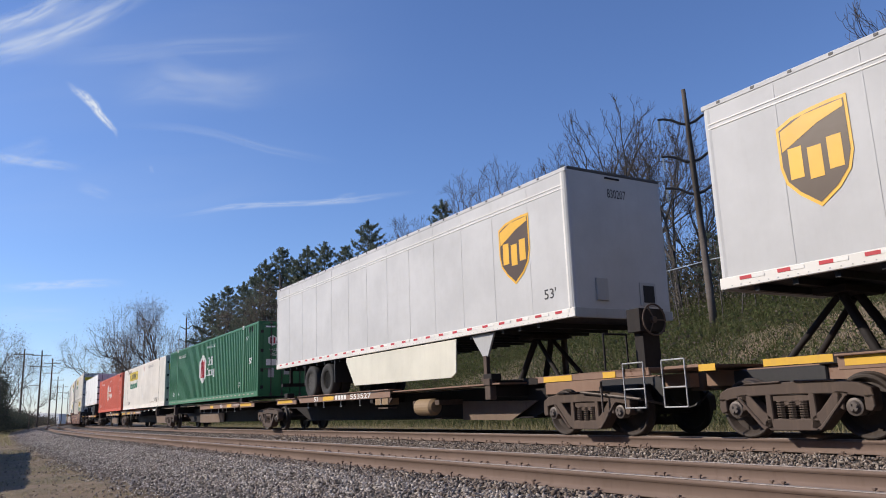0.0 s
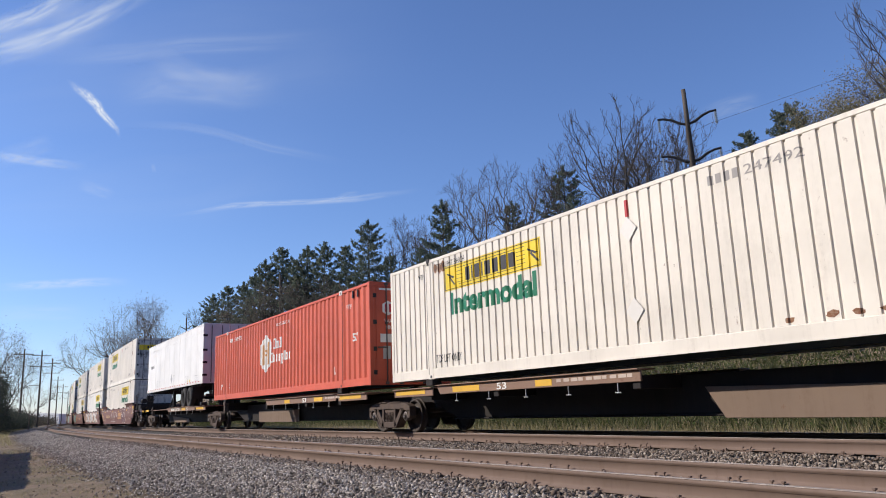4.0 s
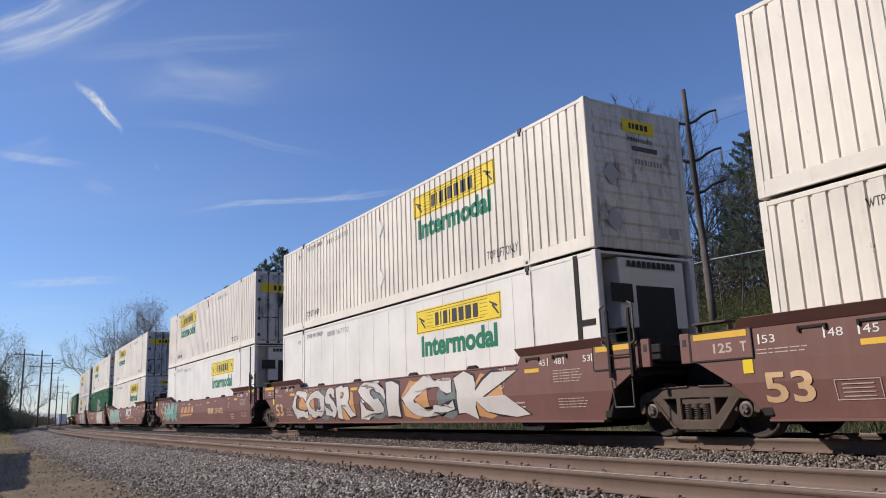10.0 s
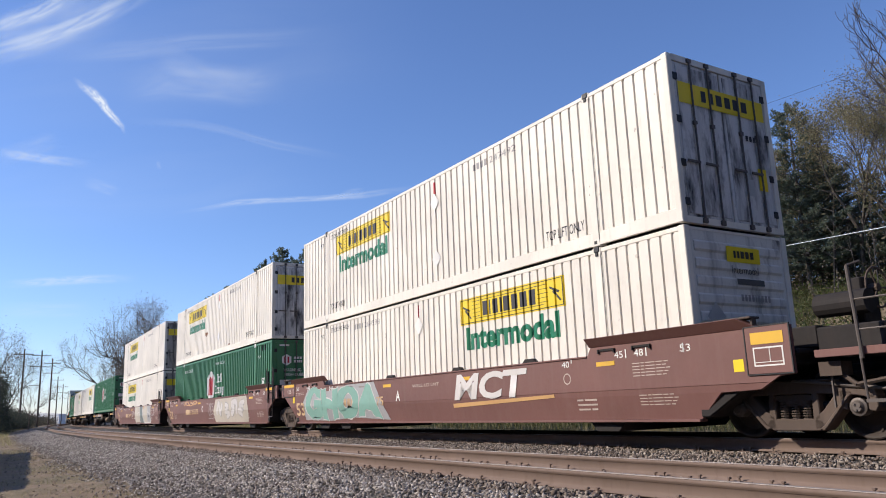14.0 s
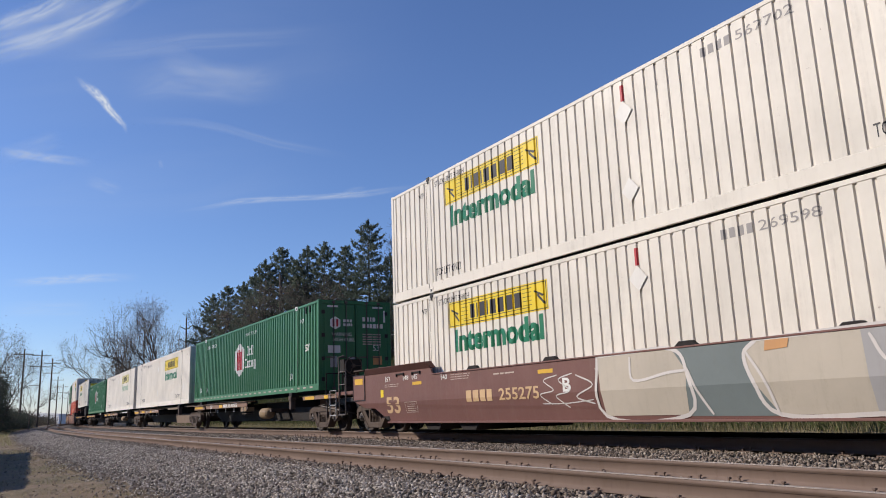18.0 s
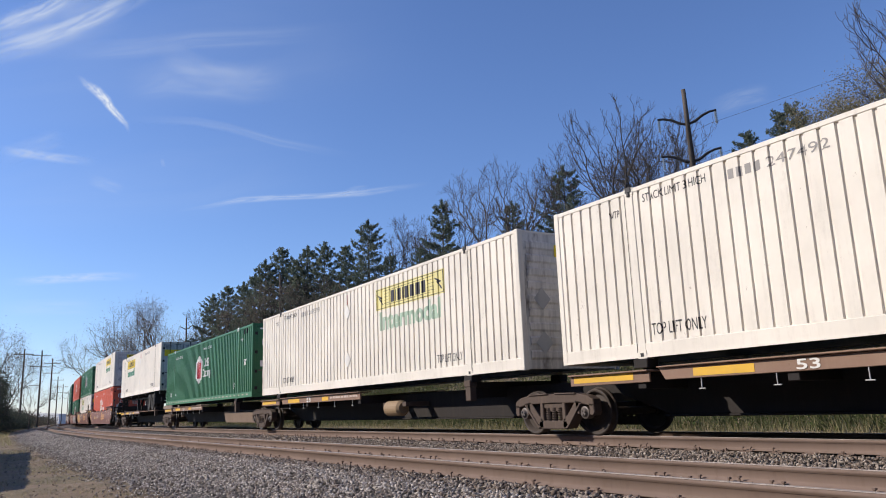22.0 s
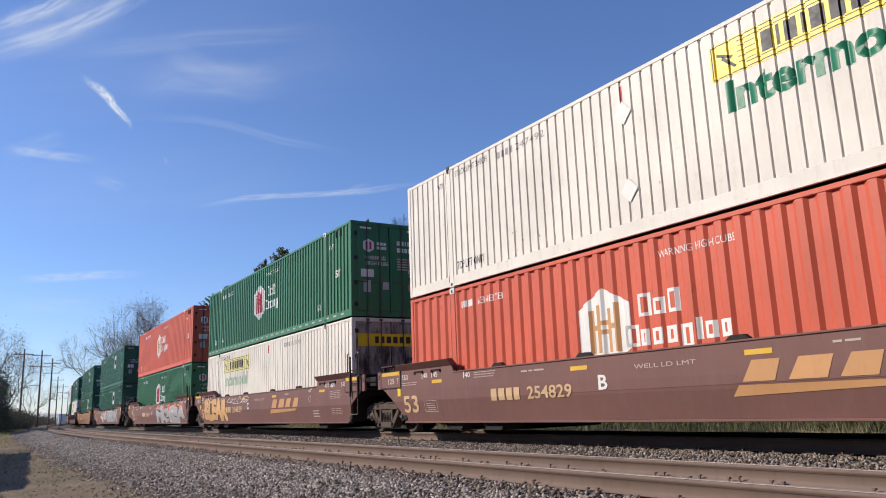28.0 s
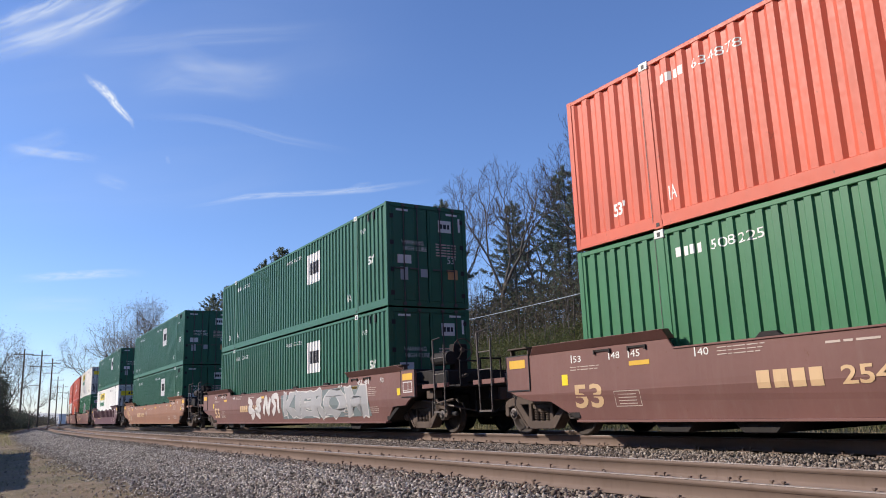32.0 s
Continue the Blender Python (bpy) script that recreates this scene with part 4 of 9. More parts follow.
            end_face(False, "sign_mark", "fyb", lambda bm: bars(-0.18, 2.43, 0.12, (0.06, 0.06, 0.09, 0.09, 0.09), 0.03)(bm), "letter_dark", c).matrix_basis = pose(0.004, 0, 0)
            end_words("Intermodal", -0.25, 0.42, 2.17, 2.30, "letter_dark", c)
            end_face(False, "sticker", "fst", lambda bm: sheet_rect(bm, 0.45, 0.62, 0.3, 0.5), "seam", c)
            end_face(False, "sticker", "fst2", lambda bm: sheet_rect(bm, 0.72, 0.95, 0.3, 0.52), "seam", c)
            for hz in (0.55, 1.45):
                end_face(False, "placard_holder", ("fph", hz), lambda bm: poly(bm, [(-0.75, hz + 0.24), (-0.53, hz), (-0.75, hz - 0.24), (-0.97, hz)]), "seam", c, "grey diamond placard holder").matrix_basis = pose(0.004, 0, 0)
            end_face(False, "patch", "fpa", lambda bm: sheet_rect(bm, -0.15, 0.55, 1.99, 2.09), "groove", c, "grey painted-out strip")
            fnm = end_face(False, "number_mark", "fnm", lambda bm: bars(-0.1, 1.72, 0.11, (0.06, 0.06, 0.06, 0.06, 0.03, 0.06, 0.06, 0.06, 0.06), 0.03)(bm), "letter_worn", c)
            tagged(fnm, kind="stuff").matrix_basis = pose(0.003, 0, 0)
    else:
        end_face(False, "name_mark", "tk", lambda bm: bars(-0.55, 2.62, 0.12, (0.1,) * 10, 0.03)(bm), "letter_dark", c)
        end_face(False, "vent_grille", "vg", lambda bm: sheet_rect(bm, -1.0, -0.45, 1.95, 2.3), "black", c)
    tagged(c, label, "container", group)
    return c


def coloured_container(flip, label, group, paint="green", inc=False, red=True, tilted=False, square=False, shift=(0.0, 0.0)):
    """A corrugated 53 ft box with a white hexagon and white lettering bars."""
    c = new("shipping_container")
    kind = "wide" if paint == "orange" else "trap"
    shell(c, None, kind, paint, flip, "ribbed", 0.22)
    if square:
        decal("logo_panel", "emp", lambda bm: sheet_rect(bm, 2.2, 3.3, 1.45, 2.45), "letter_white", c, kind, "white square panel with dark strokes")
        decal("logo_mark", "empb", bars(2.38, 1.75, 0.4, (0.2, 0.26, 0.18), 0.06), "letter_dark", c, kind, proud=0.006)
    else:
        hx, hz = (-0.6 if paint != "orange" else -0.95) + shift[0], 1.56 + shift[1]
        decal("logo_hexagon", ("hex", kind, shift), lambda bm: poly(bm, hexagon(hx, hz, 1.3, 1.42)), "letter_white", c, kind, "white hexagon")

        def h_shape(bm):
            for a in (-0.36, -0.17, 0.08, 0.27):
                sheet_rect(bm, hx + a, hx + a + 0.10, hz - 0.42, hz + 0.42 if a in (-0.17, 0.27) else hz + 0.34)
            sheet_rect(bm, hx - 0.26, hx - 0.17, hz - 0.02, hz + 0.07)
            sheet_rect(bm, hx - 0.07, hx + 0.08, hz - 0.10, hz - 0.02)
            sheet_rect(bm, hx - 0.07, hx + 0.08, hz + 0.06, hz + 0.14)
            sheet_rect(bm, hx + 0.18, hx + 0.27, hz - 0.02, hz + 0.07)
        decal("logo_mark", ("hexh", kind, red, shift), h_shape, "letter_red" if red else "ochre", c, kind, proud=0.006)
        nx, nz = (0.36 if paint != "orange" else -0.12) + shift[0], 1.66 + shift[1]
        decal("name_mark", ("nm1", kind, shift), rings(nx, ((0.27, nz, nz + 0.38), (0.24, nz, nz + 0.27), (0.25, nz, nz + 0.38)), 0.075, 0.06), "letter_white", c, kind, "row of plain white frames")
        nx, nz = (0.12 if paint != "orange" else -0.46) + shift[0], 1.18 + shift[1]
        decal("name_mark", ("nm2", kind, inc, shift), rings(nx, ((0.30, nz, nz + 0.36), (0.17, nz, nz + 0.27), (0.24, nz, nz + 0.27), (0.24, nz, nz + 0.27), (0.25, nz - 0.10, nz + 0.27)) + (((0.10, nz, nz + 0.34), (0.22, nz, nz + 0.26), (0.2, nz, nz + 0.26)) if inc else ()), 0.075, 0.06), "letter_white", c, kind)
    lettering("small_lettering", "WARNING HIGH CUBE", 0.1, 1.6, 2.46, 2.58, "letter_white", c, kind)
    lettering("size_mark", "53'", 6.9, 7.25, 1.30, 1.55, "letter_white", c, kind, 0.01)
    lettering("size_mark", "53'", -7.1, -6.8, 0.42, 0.66, "letter_white", c, kind, 0.01)
    lettering("small_lettering", "WTP", 6.4, 6.75, 2.28, 2.42, "letter_white", c, kind)
    lettering("small_lettering", "IA", 5.45, 5.65, 0.42, 0.66, "letter_white", c, kind)
    lettering("small_lettering", "IA", -5.85, -5.65, 0.42, 0.66, "letter_white", c, kind)
    decal("number_mark", ("n1", kind), bars(-5.8, 2.40, 0.15, (0.1, 0.1, 0.08, 0.1), 0.04), "letter_white", c, kind)
    lettering("number", "508225" if paint == "green" else "634878", -5.15, -4.2, 2.40, 2.55, "letter_white", c, kind)
    hk = made("white_casting", lambda bm: (box(bm, -0.10, 0.10, -SIDE - 0.015, -SIDE + 0.05, TALL - 0.13, TALL + 0.01)), "letter_white", 0.008)
    part("marked_casting", hk, None, c, "white-painted casting with a dark hole", pose(POST, 0, 0))
    part("marked_casting", hk, None, c, "", pose(-POST, 0, 0))
    ey = made("casting_eye", lambda bm: box(bm, -0.03, 0.03, -SIDE - 0.019, -SIDE - 0.012, TALL - 0.1, TALL - 0.03), "black")
    part("casting_hole", ey, None, c, "", pose(POST, 0, 0))
    part("casting_hole", ey, None, c, "", pose(-POST, 0, 0))
    clip = made("lashing_clip", lambda bm: (box(bm, -0.03, 0.03, -SIDE - 0.01, -SIDE + 0.05, TALL - 0.33, TALL - 0.12)), "black")
    for x in (6.95, 7.28):
        part("lashing_clip", clip, None, c, "", pose(x, 0, 0))
    if red and not inc and not square:
        for i in range(27):
            part("reflector", made("box_reflector", lambda bm: box(bm, 0, 0.24, -SIDE - 0.004, -SIDE + 0.004, 0.10, 0.15), "faded"), None, c, "", pose(-7.9 + i * 0.585, 0, 0))
    if square:
        end_face(True, "logo_panel", "esq", lambda bm: sheet_rect(bm, 0.35, 0.78, 2.15, 2.5), "letter_white", c, "small white square panel")
        end_face(True, "logo_mark", "esqb", lambda bm: bars(0.41, 2.26, 0.13, (0.08, 0.1, 0.07), 0.03)(bm), "letter_dark", c).matrix_basis = pose(0.004, 0, 0)
    else:
        end_face(True, "logo_hexagon", "eh", lambda bm: poly(bm, hexagon(-0.72, 2.15, 0.36, 0.42)), "letter_white", c)
        end_face(True, "logo_mark", "ehb", lambda bm: bars(-0.82, 2.03, 0.24, (0.07, 0.07), 0.06)(bm), "letter_red", c).matrix_basis = pose(0.004, 0, 0)
        end_face(True, "name_mark", "enb", lambda bm: (bars(-0.44, 2.18, 0.09, (0.09, 0.08, 0.08), 0.03)(bm), bars(-0.44, 2.05, 0.09, (0.08, 0.06, 0.06, 0.06), 0.02)(bm)), "letter_white", c)
    end_words("WARNING", -0.85, -0.15, 1.72, 1.84, "letter_white", c)
    end_words("HIGH CUBE", -0.80, -0.05, 1.55, 1.67, "letter_white", c)
    end_words("53'", 0.62, 0.9, 1.25, 1.45, "letter_white", c)
    end_face(True, "sticker", "es", lambda bm: sheet_rect(bm, -0.98, -0.55, 1.18, 1.42), "letter_white", c)
    end_face(True, "sticker", "es3", lambda bm: sheet_rect(bm, -0.9, -0.66, 0.72, 1.08), "seam", c)
    end_face(True, "sticker", "es4", lambda bm: sheet_rect(bm, -0.26, -0.04, 0.82, 1.05), "seam", c)
    end_face(True, "print_block", "es5", lambda bm: [bars(0.25, 1.45 + k * 0.08, 0.04, (0.12, 0.2, 0.1, 0.16), 0.03)(bm) for k in range(5)], "faded", c, "lines of small print")
    for ey in (-1.0, 0.62):
        end_face(True, "reflector", ("es6", ey), lambda bm: sheet_rect(bm, ey, ey + 0.38, 2.66, 2.72), "letter_white", c)
    end_face(True, "reflector", "es7", lambda bm: sheet_rect(bm, 1.02, 1.09, 2.2, 2.6), "letter_white", c)
    end_face(True, "sticker", "es2", lambda bm: sheet_rect(bm, 0.62, 0.95, 0.8, 1.08), "ochre", c)
    if not square:
        tagged(end_face(True, "number_mark", "enm", lambda bm: (bars(0.25, 2.22, 0.14, (0.1, 0.1, 0.05, 0.1), 0.04)(bm), bars(0.25, 2.0, 0.14, (0.1,) * 6, 0.03)(bm)), "letter_white", c), kind="stuff")
    tagged(c, label, "container", group)
    return c

# ---------------------------------------------------------------- trucks (bogies)
def side_frame(bm):
    """A cast frame: bowed top member, slanting arms down to the spring seat, jaws over the two axle boxes."""
    y0, y1 = -0.10, 0.10
    for k in (-1, 1):
        for pts in ([(0, 0.585), (0.62, 0.575), (0.80, 0.56), (0.97, 0.535), (1.10, 0.50), (1.16, 0.53), (1.14, 0.63), (1.0, 0.70), (0.72, 0.745), (0.35, 0.755), (0, 0.755)],
                    [(0.86, 0.60), (0.66, 0.62), (0.42, 0.36), (0.30, 0.28), (0.28, 0.12), (0.40, 0.12), (0.56, 0.24), (0.74, 0.42)],
                    [(0, 0.10), (0.34, 0.10), (0.44, 0.15), (0.40, 0.25), (0.30, 0.26), (0, 0.25)],
                    [(0.27, 0.22), (0.38, 0.26), (0.37, 0.60), (0.28, 0.60)],
                    [(1.03, 0.36), (1.12, 0.34), (1.16, 0.40), (1.15, 0.56), (1.03, 0.56)],
                    [(0.66, 0.40), (0.76, 0.36), (0.765, 0.58), (0.68, 0.60)]):
            p = [(x * k, z) for x, z in pts]
            plate(bm, p if k > 0 else p[::-1], y0, y1)
        plate(bm, [(0.10 * k, 0.775), (0.70 * k, 0.76), (0.70 * k, 0.735), (0.10 * k, 0.745)][::k], y0 - 0.03, y1 + 0.03)
        plate(bm, [(0.36 * k, 0.135), (0.43 * k, 0.175), (0.79 * k, 0.57), (0.83 * k, 0.55), (0.48 * k, 0.155), (0.42 * k, 0.10)][::k], y0 - 0.025, y1 + 0.025)


def springs(bm):
    for x in (-0.17, 0.0, 0.17):
        for k in range(8):
            spun_z(bm, (x, -0.02), 0.255 + k * 0.033, 0.074, 0.015)
        tube(bm, (x, -0.02, 0.25), (x, -0.02, 0.52), 0.04, n=6)
    box(bm, -0.27, 0.27, -0.07, 0.07, 0.50, 0.57)


def spun_z(bm, at, z, r, t):
    n = 10
    a = [bm.verts.new((at[0] + r * math.cos(i * math.tau / n), at[1] + r * math.sin(i * math.tau / n), z)) for i in range(n)]
    b = [bm.verts.new((at[0] + r * math.cos(i * math.tau / n), at[1] + r * math.sin(i * math.tau / n), z + t)) for i in range(n)]
    for i in range(n):
        bm.faces.new((a[i], a[(i + 1) % n], b[(i + 1) % n], b[i]))
    bm.faces.new(a[::-1])
    bm.faces.new(b)


def wheel(bm, y, out):
    prof = [(0.0, 0.10), (0.10, 0.10), (0.12, 0.05), (0.24, -0.005), (0.31, -0.01), (0.355, 0.05), (0.372, 0.068), (0.40, 0.070), (0.415, 0.06), (0.425, -0.02), (0.45, -0.045), (0.45, -0.07), (0.37, -0.07), (0.33, -0.02), (0.12, 0.0), (0.10, -0.06), (0.0, -0.06)]
    spun(bm, [(max(r, 0.001), y + q * out) for r, q in prof], 32)


WHEELS = []     # (wheel set, place on its truck, car's middle at the start + place of the axle on the car)


def truck(car, x, mid):
    m = pose(x, 0, 0)
    t = part("truck", made("bolster", lambda bm: (box(bm, -0.22, 0.22, -1.06, 1.06, 0.44, 0.60), tube(bm, (0, 0, 0.58), (0, 0, 0.78), 0.3, n=16)), "dusty", 0.02), None, car, "dusty cast-steel truck with two axles", m)
    sf, sp = made("side_frame", side_frame, "dusty", 0.018), made("springs", springs, "dusty")
    cap = made("bearing_cap", lambda bm: (spun(bm, [(0.001, 0.12), (0.06, 0.12), (0.085, 0.09), (0.115, 0.08), (0.115, -0.06), (0.001, -0.06)], 16), [box(bm, a - 0.012, a + 0.012, 0.115, 0.135, b - 0.012, b + 0.012) for a, b in ((0.03, 0.03), (-0.04, 0.01), (0.01, -0.04))]), "steel")
    ws = made("wheel_set", lambda bm: (wheel(bm, -0.75, -1), wheel(bm, 0.75, 1), tube(bm, (0, -0.98, 0), (0, 0.98, 0), 0.075, n=12)), "wheel_brown", 0, False)
    for y in (-1.0, 1.0):
        part("side_frame", sf, None, t, "", pose(0, y, 0.02))
        part("spring_nest", sp, None, t, "", pose(0, y, 0.02))
        for wx in (-0.89, 0.89):
            part("bearing", cap, None, t, "", pose(wx, y, 0.42, 0, 0, 180 if y < 0 else 0))
    for wx in (-0.89, 0.89):
        w = part("wheel_set", ws, None, t, "pair of brown steel wheels on an axle", pose(wx, 0, 0.42))
        WHEELS.append((w, (wx, 0, 0.42), mid + x + wx))
    return t


def coupler(car, x, out):
    # black boxes added in place of the deep shade between the cars
    part("cushion_pocket", made("cushion_pocket", lambda bm: (box(bm, -1.2, 0.35, -0.46, 0.46, 0.46, 1.0), box(bm, -0.9, 0.1, -0.8, -0.47, 0.55, 0.88), tube(bm, (-0.9, -0.95, 0.45), (0.3, -0.95, 0.45), 0.06, n=8)), "black", 0.02), None, car, "black box filling the shaded gap behind the coupler", pose(x, 0, 0, 0, 0, 0 if out > 0 else 180))
    part("brake_rod", made("brake_rod", lambda bm: (tube(bm, (-1.0, -1.15, 0.78), (0.4, -1.1, 0.62), 0.022, n=6), tube(bm, (0.4, -1.1, 0.62), (0.55, -0.6, 0.5), 0.022, n=6), tube(bm, (-0.4, -1.2, 0.95), (-0.4, -1.2, 0.42), 0.02, n=6)), "steel"), None, car, "", pose(x, 0, 0, 0, 0, 0 if out > 0 else 180))
    part("coupler", made("coupler", lambda bm: (box(bm, -0.2, 0.75, -0.09, 0.09, 0.78, 0.98), box(bm, 0.7, 0.98, -0.2, 0.16, 0.72, 1.02), box(bm, 0.9, 1.06, -0.02, 0.16, 0.74, 1.0)), "dusty", 0.02), None, car, "", pose(x, 0, 0, 0, 0, 0 if out > 0 else 180))
    part("air_hose", made("air_hose", lambda bm: [tube(bm, (0.3 + 0.1 * i, -0.35 + 0.06 * i, 0.72 - 0.28 * math.sin(i * 0.52)), (0.4 + 0.1 * i, -0.29 + 0.06 * i, 0.72 - 0.28 * math.sin((i + 1) * 0.52)), 0.025, n=6) for i in range(6)], "black"), None, car, "", pose(x, 0, 0, 0, 0, 0 if out > 0 else 180))


def ladder(bm, h0, h1, w=0.45):
    for x in (0, w):
        box(bm, x - 0.03, x + 0.03, -0.02, 0.02, h0, h1)
    n = int((h1 - h0) / 0.36)
    for i in range(1, n):
        tube(bm, (0, -0.02, h0 + i * 0.36), (w, -0.02, h0 + i * 0.36), 0.014, n=6)


def hand_rail(bm):
    for x in (-0.13, 0.62):
        a, b = (x, -0.02, 1.55), (x, -0.02, 2.15)
        tube(bm, a, b, 0.016, n=6)
        tube(bm, b, (x + (0.1 if x < 0 else -0.1), -0.02, 2.2), 0.016, n=6)
        tube(bm, a, (x + (0.1 if x < 0 else -0.1), -0.02, 1.5), 0.016, n=6)


def stirrup(bm):
    for x in (0, 0.48):
        tube(bm, (x, 0, 0.95), (x + (0.06 if x == 0 else 0), 0, 0.5), 0.014, n=6)
    tube(bm, (0.06, 0, 0.5), (0.48, 0, 0.5), 0.014, n=6)


def brake_wheel(bm):
    for i in range(18):
        a, b = i * math.tau / 18, (i + 1) * math.tau / 18
        tube(bm, (0, 0.27 * math.cos(a), 0.27 * math.sin(a)), (0, 0.27 * math.cos(b), 0.27 * math.sin(b)), 0.016, n=6)
    for i in range(3):
        a = i * math.tau / 3
        tube(bm, (0, 0, 0), (0, 0.27 * math.cos(a), 0.27 * math.sin(a)), 0.012, n=6)
    tube(bm, (-0.15, 0, 0), (0.02, 0, 0), 0.06, n=8)


# ---------------------------------------------------------------- well cars
WY = -1.502


def well_y(z):
    return WY if z >= 0.78 else WY + (0.78 - z) * 0.2


# how a side ends: place of the end, the edge above the fold and the edge below it
ENDS = dict(joint=(9.10, [(9.10, 1.12), (8.95, 1.06), (8.46, 0.78)], [(8.46, 0.78), (8.14, 0.29)]),
            coupled=(9.80, [(9.80, 0.87), (9.57, 0.85), (9.43, 0.78)], [(9.43, 0.78), (9.24, 0.68), (8.58, 0.66), (8.14, 0.29)]),
            joint_tail=(9.37, [(9.37, 1.12), (9.25, 1.09), (8.73, 0.78)], [(8.73, 0.78), (8.20, 0.29)]),
            coupled_tail=(10.14, [(10.14, 0.85), (9.96, 0.80), (9.90, 0.78)], [(9.90, 0.78), (9.45, 0.65), (8.89, 0.63), (8.20, 0.29)]))
CHORD = 1.52


def well_side(lead, tail):
    """The side sheet of a well: lead and tail name its two ends."""
    x1, up1, lo1 = ENDS[lead]
    x0, up0, lo0 = ENDS[tail]

    def build(bm):
        up = [(-x0, CHORD), (-5.95, CHORD), (-5.85, 1.37), (5.85, 1.37), (5.95, CHORD), (x1, CHORD)] + up1 + [(-x, z) for x, z in up0[::-1]]
        plate(bm, up, WY + 0.002, WY + 0.05)
        lo = [(-x, z) for x, z in lo0] + lo1[::-1]
        f = [bm.verts.new((x, well_y(z) + 0.002, z)) for x, z in lo]
        g = [bm.verts.new((x, well_y(z) + 0.06, z)) for x, z in lo]
        bm.faces.new(f)
        bm.faces.new(g[::-1])
        for i in range(len(lo)):
            j = (i + 1) % len(lo)
            bm.faces.new((f[j], f[i], g[i], g[j]))
    return build


def top_chord(bm, xa, xb, taper):
    """The upper lip over a raised end of the side, leaning outward."""
    for o in [[(xa, WY, CHORD), (xb, WY, CHORD), (xb - taper, WY - 0.13, 1.67), (xa, WY - 0.13, 1.67)]]:
        f = [bm.verts.new(q) for q in o]
        g = [bm.verts.new((x, y + 0.16, z + 0.01)) for x, y, z in o]
        bm.faces.new(f)
        bm.faces.new(g[::-1])
        for i in range(4):
            j = (i + 1) % 4
            bm.faces.new((f[j], f[i], g[i], g[j]))


def on_well(name, key, build, mat, car, label="", proud=0.003):
    k = ("well", key, proud)
    if k not in MESHES:
        bm = bmesh.new()
        r = build(bm)
        if isinstance(r, bmesh.types.BMesh):
            bm.free()
            bm = r
        bmesh.ops.bisect_plane(bm, geom=bm.verts[:] + bm.edges[:] + bm.faces[:], plane_co=(0, 0, 0.78), plane_no=(0, 0, 1))
        for v in bm.verts:
            v.co.y = well_y(v.co.z) - proud
        bm.normal_update()
        for f in bm.faces:
            if f.normal.y > 0:
                f.normal_flip()
        me = bpy.data.meshes.new(str(key))
        bm.to_mesh(me)
        bm.free()
        me.materials.append(M[mat])
        MESHES[k] = me
    return part(name, MESHES[k], None, car, label)


def well_words(name, text, x0, x1, z0, z1, mat, car, fat=0.0, label="", proud=0.003, shear=0.0):
    def build(bm):
        w = words(text, 1.0, fat / (z1 - z0), shear)
        fit_width(w, x0, x1, z0, z1)
        return w
    return on_well(name, (text, x0, x1, z0, z1, mat, fat, shear), build, mat, car, label, proud)


def ribbon(bm, pts, t, ends=0.7):
    """A sprayed stroke through the given places, smooth, as wide as 2 t."""
    p = [Vector((x, 0, z)) for x, z in pts]
    p = [p[0] * 2 - p[1]] + p + [p[-1] * 2 - p[-2]]
    line = []
    for i in range(1, len(p) - 2):
        for k in range(5):
            u = k / 5
            line.append(0.5 * (2 * p[i] + (p[i + 1] - p[i - 1]) * u + (2 * p[i - 1] - 5 * p[i] + 4 * p[i + 1] - p[i + 2]) * u * u + (3 * p[i] - p[i - 1] - 3 * p[i + 1] + p[i + 2]) * u ** 3))
    line.append(p[-2])
    n = len(line)
    rows = []
    for i, q in enumerate(line):
        d = (line[min(i + 1, n - 1)] - line[max(i - 1, 0)])
        d = d.normalized() if d.length > 1e-6 else Vector((1, 0, 0))
        w = t * (ends if i in (0, n - 1) else 1.0)
        rows.append((bm.verts.new((q.x - d.z * w, 0, q.z + d.x * w)), bm.verts.new((q.x + d.z * w, 0, q.z - d.x * w))))
    for (a, b), (c, d) in zip(rows, rows[1:]):
        bm.faces.new((a, b, d, c))


# strokes of wild shapes in a unit square
GLYPHS = (((0.95, 0.7), (0.5, 1.0), (0.05, 0.55), (0.35, 0.05), (0.75, 0.35), (0.35, 0.6)),
          ((0.1, 0.95), (0.65, 0.75), (0.2, 0.42), (0.95, 0.3), (0.45, 0.0)),
          ((0.0, 0.15), (0.4, 0.98), (0.65, 0.2), (1.0, 0.95)),
          ((0.2, 0.0), (0.1, 0.6), (0.6, 1.0), (0.95, 0.5), (0.5, 0.25), (0.35, 0.65)),
          ((0.1, 0.5), (0.5, 0.98), (0.95, 0.55), (0.6, 0.05), (0.25, 0.35), (0.7, 0.6)),
          ((0.0, 0.95), (0.35, 0.05), (0.55, 0.85), (0.95, 0.05)),
          ((0.95, 0.0), (0.15, 0.25), (0.9, 0.62), (0.1, 0.98)),
          ((0.05, 0.1), (0.5, 0.5), (0.1, 0.9), (0.8, 0.95), (0.95, 0.15)),
          ((0.95, 0.95), (0.25, 0.8), (0.75, 0.48), (0.05, 0.35), (0.6, 0.02)))


